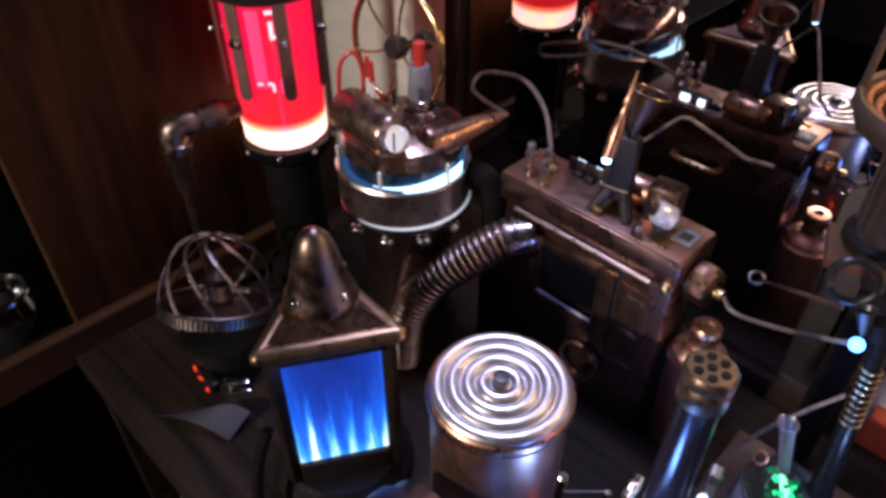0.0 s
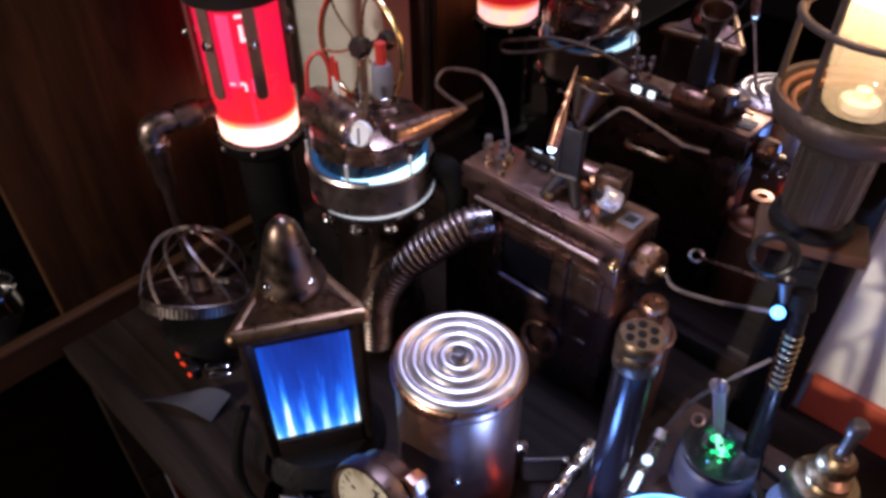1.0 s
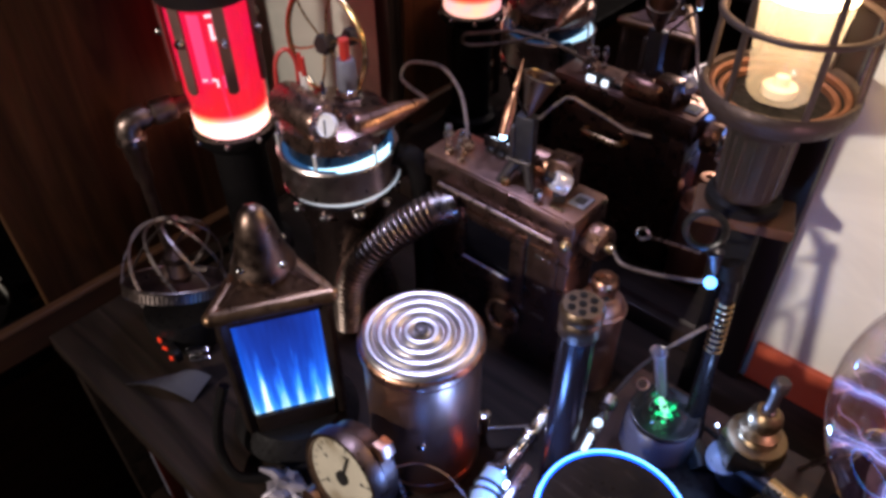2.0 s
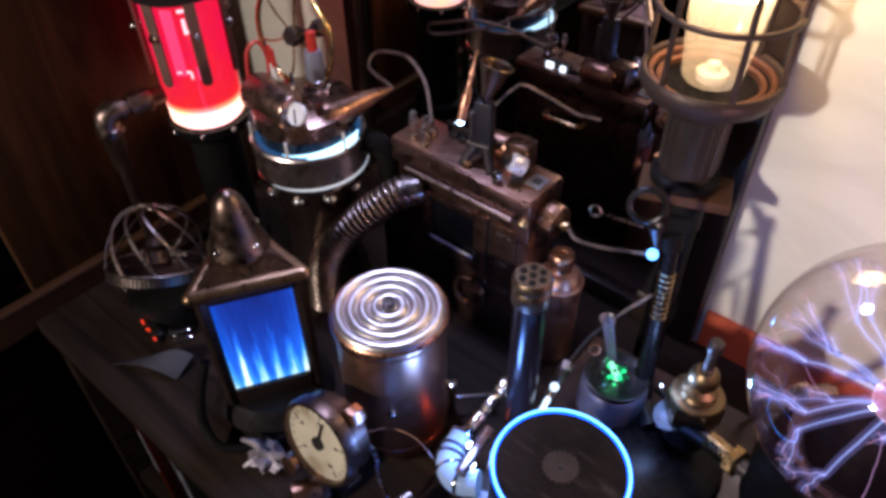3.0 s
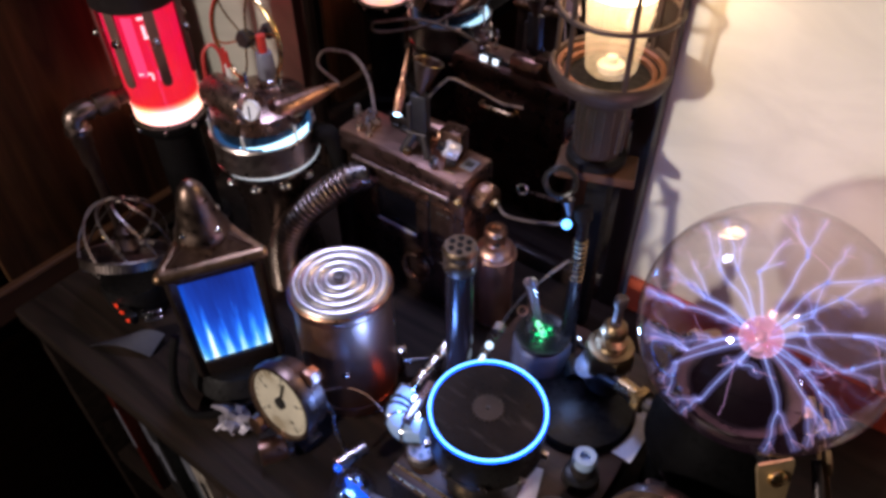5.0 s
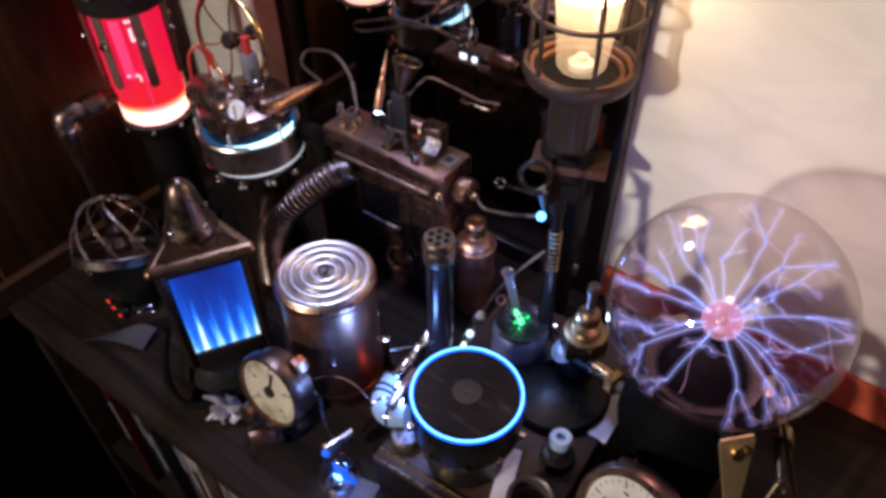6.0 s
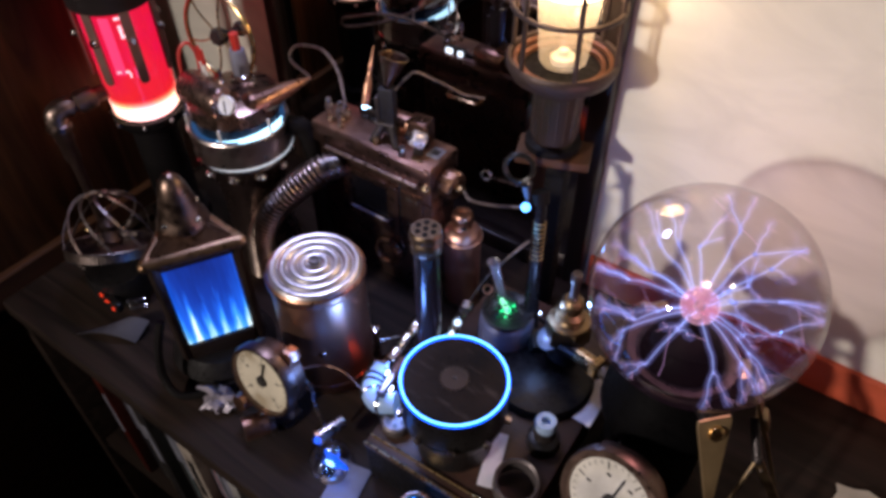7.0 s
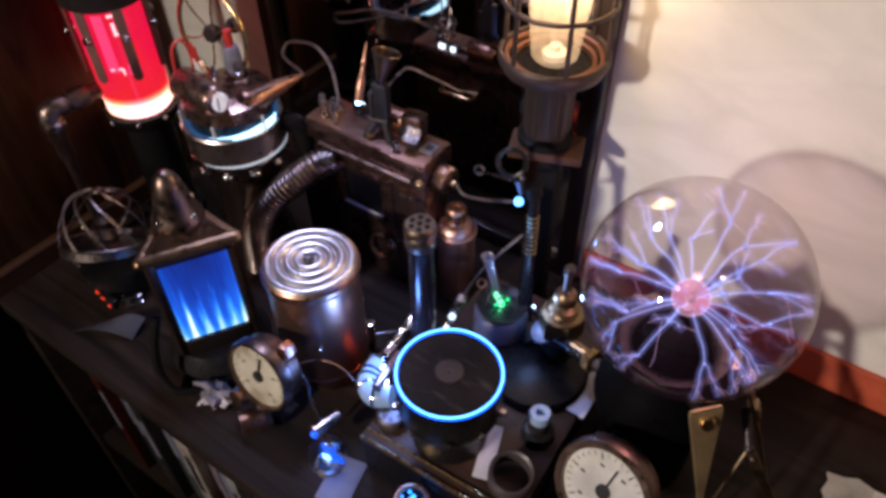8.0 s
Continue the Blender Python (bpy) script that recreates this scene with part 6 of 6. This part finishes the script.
PALEBLUE = material("pale_blue_enamel", (0.34, 0.46, 0.66), 0.0, 0.35, 0.08, 50, 0.02)
BEZELBROWN = material("dark_brown_bezel", (0.15, 0.098, 0.078), 0.95, 0.36, 0.15, 30, 0.05, (0.09, 0.058, 0.046))


# ---- dial gauges ----
def gauge(c, n, r, depth, face, label, needle, ticks, up=(0, 0, 1), rim=1.0):
    m = orient(c, n, up)
    base = Vector((c[0], c[1], T))
    ob = thing("pressure_gauge", tuple(base), label, "gauge", "dial gauges")
    part("case", lathe(B(), [(0, -depth), (r * 0.80, -depth), (r * 0.94, -depth * 0.8), (r * 0.97, -0.003), (r * 1.02, -0.002), (r * 1.04, 0.001), (r * 1.02, 0.004), (r * 0.93, 0.0045), (r * 0.915, 0.001), (0, 0.001)], m, 48), BEZELBROWN, ob)
    part("bezel", lathe(B(), [(r * 0.915, 0.0012), (r * 0.93, 0.0048), (r * (1.03 * rim - 0.02), 0.0048), (r * 1.05 * rim, 0.001), (r * 1.04 * rim, -0.006), (r * 0.98, -0.008)], m, 48), BEZELBROWN, ob)
    dial = part("dial", lathe(B(), [(r * 0.91, 0.0012), (0, 0.0012)], m, 48), face, ob)
    for k in range(ticks):
        a = radians(225 - 270 * k / (ticks - 1))
        long = 0.16 if k % 5 == 0 else 0.08
        part("tick", box(B(), r * long, r * (0.026 if k % 5 == 0 else 0.012), 0.0003, m @ Matrix.Rotation(a, 4, "Z") @ at(r * (0.84 - long / 2), 0, 0.0016), 0), INK, dial)
    for k in range(0, ticks, 5):
        a = radians(225 - 270 * k / (ticks - 1))
        part("print_bar", box(B(), r * 0.11, r * 0.045, 0.0003, m @ at(r * 0.56 * math.cos(a), r * 0.56 * math.sin(a), 0.0016), 0), INK, dial)
    part("hub", lathe(B(), [(r * 0.16, 0.0016), (r * 0.16, 0.0032), (0, 0.0034)], m, 20), INK, dial)
    part("needle", box(B(), r * 0.80, r * 0.045, 0.0006, m @ Matrix.Rotation(radians(needle), 4, "Z") @ at(r * 0.24, 0, 0.0028), 0), INK, dial)
    gl = part("glass", lathe(B(), [(r * 0.915, 0.0046), (r * 0.5, 0.0056), (0, 0.0060)], m, 40), GLASS, ob)
    gl.visible_shadow = False
    return ob, m


g1, gm = gauge((-0.163, 0.131, 0.018), (0.01, -0.97, 0.22), 0.0345, 0.024, DIALFACE, "round bronze pressure gauge with an ivory dial", 82, 21)
part("stem", rod(B(), gm @ Vector((0, -0.030, -0.012)), Vector((-0.163, 0.142, T)), 0.006, 0.009, 16), STEEL, g1)
part("side_screw", rod(B(), gm @ Vector((-0.022, -0.036, -0.006)), gm @ Vector((-0.022, -0.036, 0.010)), 0.009, 0.008, 18), COPPER, g1)
part("back_nut", hexnut(B(), gm @ at(0.018, 0.030, -0.020), 0.008, 0.012), COPPER, g1)
part("tube", sweep(B(), curve([gm @ Vector((0.024, 0.012, -0.018)), gm @ Vector((0.034, -0.006, -0.024)), Vector((-0.125, 0.150, -0.01)), Vector((-0.112, 0.147, -0.035))]), 0.0016, 8), STEEL, g1)
part("lead", sweep(B(), curve([gm @ Vector((0.026, 0.018, -0.015)), Vector((-0.130, 0.170, 0.022)), Vector((-0.110, 0.176, 0.022)), Vector((-0.088, 0.176, 0.010))]), 0.0007, 6), BRONZE, g1)
part("foot", box(B(), 0.030, 0.022, 0.008, at(-0.163, 0.142, T + 0.004), 0.002), GUNMETAL, g1)
G2N = (-0.181, -0.888, 0.422)
g2, gm2 = gauge((0.1355, 0.1945, 0.034), G2N, 0.0372, 0.026, DIALWHITE, "round brown pressure gauge with a white dial", 84, 26, (0, 0, 1), 1.07)
part("stem", rod(B(), gm2 @ Vector((0, 0, -0.020)), Vector((0.126, 0.222, T)), 0.010, 0.014, 16), BRONZE, g2)
part("valve_knob", lathe(B(), [(0, 0), (0.009, 0), (0.010, 0.004), (0.007, 0.009), (0, 0.009)], orient((0.127, 0.246, 0.020), (-0.1, -0.2, 1)), 10), CAPBROWN, g2)
part("valve_body", box(B(), 0.034, 0.020, 0.020, at(0.124, 0.246, 0.008, 20), 0.004), BRONZE, g2)
part("valve_leg", rod(B(), (0.124, 0.246, T), (0.124, 0.246, 0.0), 0.007, None, 12), BRONZE, g2)


# ---- small things at the front ----
def small_plug():
    ob = thing("threaded_plug", (0.064, 0.226, 0.0), "small black threaded plug with a pale blue top", "plug")
    m = at(0.064, 0.226, 0)
    part("base", lathe(B(), [(0, 0), (0.0135, 0), (0.0145, 0.003), (0.0135, 0.012), (0.010, 0.014), (0, 0.014)], m, 28), BLACK, ob)
    part("thread", lathe(B(), [(0.0085, 0.014), (0.0092, 0.016), (0.0085, 0.018), (0.0092, 0.020), (0.0085, 0.022), (0.0085, 0.026)], m, 24), GUNMETAL, ob)
    part("top", lathe(B(), [(0.0085, 0.026), (0.0092, 0.028), (0.0092, 0.034), (0.008, 0.036), (0.0042, 0.036), (0.0038, 0.031), (0, 0.031)], m, 28), PALEBLUE, ob)


small_plug()
ringc = thing("iron_ring", (0.066, 0.176, 0.0), "dark iron cup ring standing on the deck", "ring")
part("ring", lathe(B(), [(0.017, 0.0), (0.0185, 0.002), (0.0185, 0.018), (0.017, 0.020), (0.0150, 0.018), (0.0150, 0.002), (0.017, 0.0)], orient((0.066, 0.178, 0.001), (0.1, -0.12, 1)), 36), GREYCAST, ringc)


BULBGLASS = clear("bulb_glass", (0.95, 0.96, 0.99), 0.14)


def blue_bulb():
    ob = thing("blue_bulb", (-0.086, 0.126, T), "small clear bulb glowing blue, lying on the shelf", "bulb")
    c = Vector((-0.086, 0.124, -0.031))
    g = part("glass", ball(B(), c, 0.0185, 1.0, 28), BULBGLASS, ob)
    g.visible_shadow = False
    part("metal_sleeve", rod(B(), c + Vector((-0.020, 0.006, 0.009)), c + Vector((-0.013, 0.033, 0.009)), 0.0058, None, 14), STEEL, ob)
    part("sleeve_ring", rod(B(), c + Vector((-0.020, 0.006, 0.009)), c + Vector((-0.0193, 0.0087, 0.009)), 0.0068, None, 14), COPPER, ob)
    glow = glowing("blue_filament", (0.006, 0.10, 1.0), 1.5)
    hot = glowing("blue_white_filament", (0.22, 0.52, 1.0), 4.0)
    way = [(-0.008, 0.003, 0.006), (-0.002, 0.001, 0.005), (0.003, 0.001, 0.004), (0.008, 0.001, 0.001), (0.012, 0.003, -0.003), (0.015, 0.004, -0.006)]
    part("filament", sweep(B(), [c + Vector(q) for q in way], [0.0012, 0.0030, 0.0036, 0.0034, 0.0026, 0.0012], 14), glow, ob)
    for q, r in (((0.002, -0.003, 0.009), 0.0022), ((0.010, -0.003, 0.004), 0.0020), ((-0.004, 0.001, 0.011), 0.0018), ((-0.017, 0.004, 0.012), 0.0034), ((0.007, 0.004, 0.010), 0.0012), ((-0.002, -0.006, 0.004), 0.0014), ((0.013, 0.001, 0.0), 0.0013), ((0.004, 0.006, 0.007), 0.0011)):
        part("filament_spark", ball(B(), c + Vector(q), r, 1, 10), glow, ob)
    part("filament_core", sweep(B(), [c + Vector((0.0, -0.0045, 0.009)), c + Vector((0.003, -0.0048, 0.0075)), c + Vector((0.008, -0.0045, 0.005))], [0.0012, 0.0026, 0.0014], 10), hot, ob)
    part("cradle", lathe(B(), [(0.010, T), (0.014, T + 0.001), (0.012, T + 0.006), (0.010, T + 0.007)], at(c.x, c.y, 0), 20), STEEL, ob)


blue_bulb()


PEWTER = material("pale_pewter", (0.27, 0.24, 0.28), 0.2, 0.4, 0.3, 120, 0.2, (0.16, 0.15, 0.16))


def figurine():
    rng = random.Random(3)
    ob = thing("metal_charm", (-0.221, 0.116, T), "tiny cast pewter charm lying on the shelf", "charm")
    bm = bmesh.new()
    bmesh.ops.create_icosphere(bm, subdivisions=3, radius=1.0)
    for v in bm.verts:
        q = v.co.copy()
        swell = 1.0 + 0.55 * noise.noise(q * 2.3) + 0.28 * noise.noise(q * 5.1 + Vector((3, 1, 2)))
        v.co = Vector((-0.2215 + 0.0165 * q.x * swell, 0.1165 + 0.0125 * q.y * swell, T + max(0.0004, 0.0065 + 0.0085 * q.z * swell)))
    part("body", bm, PEWTER, ob, "", 30)
    for a, lift in ((200, 0.016), (250, 0.004), (20, 0.012)):
        e = Vector((-0.2215 + 0.024 * math.cos(radians(a)), 0.1165 + 0.019 * math.sin(radians(a)), T + lift))
        s = Vector((-0.2215, 0.1165, T + 0.009))
        part("limb", sweep(B(), [s, s.lerp(e, 0.6) + Vector((0.001, 0.002, 0.003)), e], [0.0045, 0.0036, 0.0015], 8), PEWTER, ob)


figurine()
tin = thing("copper_stub", (-0.166, 0.112, T), "small copper pipe stub on the shelf", "pipe stub")
part("stub", rod(B(), (-0.160, 0.128, -0.038), (-0.174, 0.104, -0.036), 0.011, None, 22), COPPER, tin)
part("collar", rod(B(), (-0.160, 0.128, -0.038), (-0.163, 0.123, -0.0376), 0.012, None, 22), STEEL, tin)

def blue_jar():
    rng = random.Random(8)
    c = Vector((0.009, 0.1215, -0.0210))
    ob = thing("blue_jar_light", (c.x, c.y, T), "round clear jar of blue lights with a copper rim", "light")
    g = part("glass", lathe(B(), [(0, T + 0.0003), (0.012, T + 0.0003), (0.0165, T + 0.012), (0.0175, c.z), (0.0160, c.z + 0.010), (0.0125, c.z + 0.015)], at(c.x, c.y, 0), 32), GLASS, ob)
    g.visible_shadow = False
    part("rim", hoop(B(), (c.x, c.y, c.z + 0.0155), UP, 0.0130, 0.0019, 32, 8), COPPER, ob, "copper rim")
    blue = glowing("jar_blue", (0.02, 0.24, 1.0), 4.0)
    for k in range(30):
        a, r = rng.uniform(0, 6.28), 0.0115 * math.sqrt(rng.random())
        part("diode", ball(B(), c + Vector((r * math.cos(a), r * math.sin(a), rng.uniform(-0.006, 0.013))), rng.uniform(0.0012, 0.0030), 1, 8), blue, ob)


blue_jar()

pin = thing("steel_pin", (-0.105, 0.262, T), "thin steel rod lying between the canister and post", "rod")
part("rod", rod(B(), (-0.134, 0.252, T + 0.020), (-0.113, 0.273, T + 0.020), 0.0019, None, 10), CHROME, pin)
part("post", lathe(B(), [(0.004, T), (0.003, T + 0.03), (0.0045, T + 0.034), (0.0045, T + 0.040), (0, T + 0.041)], at(-0.136, 0.250, 0), 12), CHROME, pin)
part("post", lathe(B(), [(0.003, T), (0.003, T + 0.02), (0, T + 0.022)], at(-0.112, 0.274, 0), 12), STEEL, pin)


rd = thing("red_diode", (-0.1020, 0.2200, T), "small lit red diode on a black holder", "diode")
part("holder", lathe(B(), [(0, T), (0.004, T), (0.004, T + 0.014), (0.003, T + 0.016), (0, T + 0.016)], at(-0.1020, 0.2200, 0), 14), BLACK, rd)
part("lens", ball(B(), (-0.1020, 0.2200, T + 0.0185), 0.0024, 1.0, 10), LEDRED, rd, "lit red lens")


# ---- caged bulkhead lamp on a bracket ----
def cage_lamp():
    c = Vector((-0.0435, 0.4065, 0))
    m = at(c.x, c.y, 0)
    ob = thing("bulkhead_lamp", (c.x, c.y, 0.1536), "grey cast bulkhead lamp with wire guard, warm bulb lit", "lamp")
    stem = [(0, 0.1536), (0.018, 0.1536), (0.0205, 0.156), (0.0205, 0.162), (0.0185, 0.164), (0.0205, 0.168)]
    stem += [(0.0210, 0.212), (0.024, 0.217), (0.030, 0.223), (0.040, 0.228)]
    part("stem", lathe(B(), stem, m, 40), STEMGREY, ob)
    for k in range(18):
        a = 2 * math.pi * k / 18
        part("rib", rod(B(), c + Vector((0.0205 * math.cos(a), 0.0205 * math.sin(a), 0.170)), c + Vector((0.0210 * math.cos(a), 0.0210 * math.sin(a), 0.212)), 0.0010, None, 6), STEMGREY, ob)
    part("seal", lathe(B(), [(0.0207, 0.1545), (0.0250, 0.156), (0.0250, 0.162), (0.0207, 0.1645)], m, 36), MATTBLACK, ob)
    part("flange", lathe(B(), [(0.034, 0.226), (0.0425, 0.229), (0.0450, 0.234), (0.0465, 0.237), (0.0465, 0.2425), (0.0450, 0.2445), (0.0425, 0.2435), (0.0415, 0.237), (0.034, 0.230)], m, 56), STEMGREY, ob)
    part("reflector_bowl", lathe(B(), [(0.0412, 0.2400), (0.0370, 0.2372), (0.0330, 0.2340), (0.0300, 0.2322), (0, 0.2318)], m, 48), MATTBLACK, ob, "dark bowl", 20)
    for r, z in ((0.0398, 0.2400), (0.0340, 0.2365)):
        part("bowl_step", lathe(B(), [(r + 0.0012, z - 0.002), (r + 0.0012, z + 0.0012), (r, z + 0.0016), (r - 0.0020, z + 0.0006), (r - 0.0024, z - 0.003)], m, 48), BOWLCOPPER, ob, "copper step of the bowl")
    part("bowl_floor", lathe(B(), [(0.0308, 0.2318), (0.0305, 0.2328), (0, 0.2328)], m, 36), MATTBLACK, ob)
    part("jar_top", lathe(B(), [(0.0252, 0.2990), (0.0262, 0.310), (0.027, 0.345), (0.025, 0.362), (0.016, 0.372), (0, 0.375)], m, 40), BULBGLOW, ob, "white-hot frosted bulb")
    g = part("jar", lathe(B(), [(0.0165, 0.2365), (0.0195, 0.240), (0.022, 0.262), (0.0252, 0.2987)], m, 40), JARGLASS, ob, "frosted lower glass")
    g.visible_shadow = False
    part("socket", lathe(B(), [(0, 0.237), (0.0100, 0.237), (0.0108, 0.240), (0.0102, 0.2425), (0.005, 0.2435), (0.0042, 0.2485), (0, 0.249)], m, 28), DIALFACE, ob, "cream lamp socket")
    for k in range(6):
        a = 2 * math.pi * (k + 0.15) / 6
        d = Vector((math.cos(a), math.sin(a), 0))
        part("guard_bar", sweep(B(), curve([c + d * 0.0435 + Vector((0, 0, 0.243)), c + d * 0.0425 + Vector((0, 0, 0.29)), c + d * 0.0405 + Vector((0, 0, 0.345)), c + d * 0.028 + Vector((0, 0, 0.385)), c + d * 0.006 + Vector((0, 0, 0.40))], 5), 0.0021, 8), STEMGREY, ob)
    for z, r in ((0.287, 0.0438), (0.335, 0.0425)):
        part("guard_hoop", hoop(B(), c + Vector((0, 0, z)), UP, r, 0.0023, 48, 8), STEMGREY, ob)
    br = thing("lamp_bracket", (-0.045, 0.40, T), "brown wooden bracket board on a dark post", "bracket")
    part("board", box(B(), 0.066, 0.036, 0.009, at(-0.0400, 0.404, 0.1490, 20), 0.0015), RAILWOOD, br)
    part("post", box(B(), 0.020, 0.016, 0.1944, at(-0.036, 0.410, 0.0472), 0.002), MATTBLACK, br)


BOWLCOPPER = material("copper_bowl_step", (0.24, 0.115, 0.075), 0.85, 0.45, 0.2, 50, 0.08, (0.22, 0.10, 0.06))
STEMGREY = material("brown_grey_cast_metal", (0.072, 0.050, 0.044), 0.6, 0.5, 0.25, 70, 0.2, (0.06, 0.05, 0.045))
JARGLASS = bpy.data.materials.new("frosted_lamp_glass")
JARGLASS.use_nodes = True
jn, jl = JARGLASS.node_tree.nodes, JARGLASS.node_tree.links
jn.clear()
jo, jm1, jm2, jt, jd, jg = (jn.new(k) for k in ("ShaderNodeOutputMaterial", "ShaderNodeMixShader", "ShaderNodeMixShader", "ShaderNodeBsdfTransparent", "ShaderNodeBsdfTranslucent", "ShaderNodeBsdfGlossy"))
jd.inputs["Color"].default_value = (0.9, 0.85, 0.75, 1)
jg.inputs["Roughness"].default_value = 0.1
jm1.inputs["Fac"].default_value, jm2.inputs["Fac"].default_value = 0.28, 0.06
jl.new(jt.outputs["BSDF"], jm1.inputs[1])
jl.new(jd.outputs["BSDF"], jm1.inputs[2])
jl.new(jm1.outputs["Shader"], jm2.inputs[1])
jl.new(jg.outputs["BSDF"], jm2.inputs[2])
jl.new(jm2.outputs["Shader"], jo.inputs["Surface"])
cage_lamp()

nutp = thing("pierced_nut", (-0.047, 0.172, 0.0), "dark pierced cap nut beside the ring light", "nut")
part("nut", lathe(B(), [(0, 0.0005), (0.0125, 0.0005), (0.013, 0.003), (0.013, 0.009), (0.011, 0.011), (0, 0.011)], at(-0.047, 0.170, 0), 12), GREYCAST, nutp)
for k in range(6):
    a = 2 * math.pi * k / 6
    part("hole", lathe(B(), [(0, 0), (0.0022, 0), (0.0022, 0.0006), (0, 0.0006)], at(-0.047 + 0.007 * math.cos(a), 0.170 + 0.007 * math.sin(a), 0.011), 10), INK, nutp)

dish = thing("steel_dish", (-0.60, 0.045, T - 0.015), "polished steel vessel on the black ledge", "vessel")
part("bowl", lathe(B(), [(0, 0), (0.020, 0), (0.026, 0.012), (0.028, 0.03), (0.024, 0.045), (0.026, 0.048), (0.022, 0.046), (0.024, 0.03), (0, 0.004)], at(-0.605, 0.045, T - 0.015), 32), CHROME, dish)
part("rim", hoop(B(), (-0.605, 0.045, T + 0.033), UP, 0.026, 0.002, 36, 8), CHROME, dish)

DARKCARD = material("pale_grey_paper", (0.42, 0.38, 0.32), 0.0, 0.7, 0.2, 60, 0.15)
cloth = thing("crumpled_paper", (0.312, 0.338, T), "crumpled pale grey paper lying on the shelf", "paper")
bm = B()
rng = random.Random(21)
grid = [[bm.verts.new((0.284 + 0.012 * i + rng.uniform(-0.003, 0.003), 0.318 + 0.010 * j + rng.uniform(-0.003, 0.003), T + 0.002 + rng.uniform(0, 0.006))) for j in range(6)] for i in range(6)]
for i in range(5):
    for j in range(5):
        bm.faces.new((grid[i][j], grid[i + 1][j], grid[i + 1][j + 1], grid[i][j + 1]))
ext = bmesh.ops.extrude_face_region(bm, geom=bm.faces[:])
for v in ext["geom"]:
    if isinstance(v, bmesh.types.BMVert):
        v.co.z -= 0.001
part("sheet", bm, DARKCARD, cloth, "", 20)
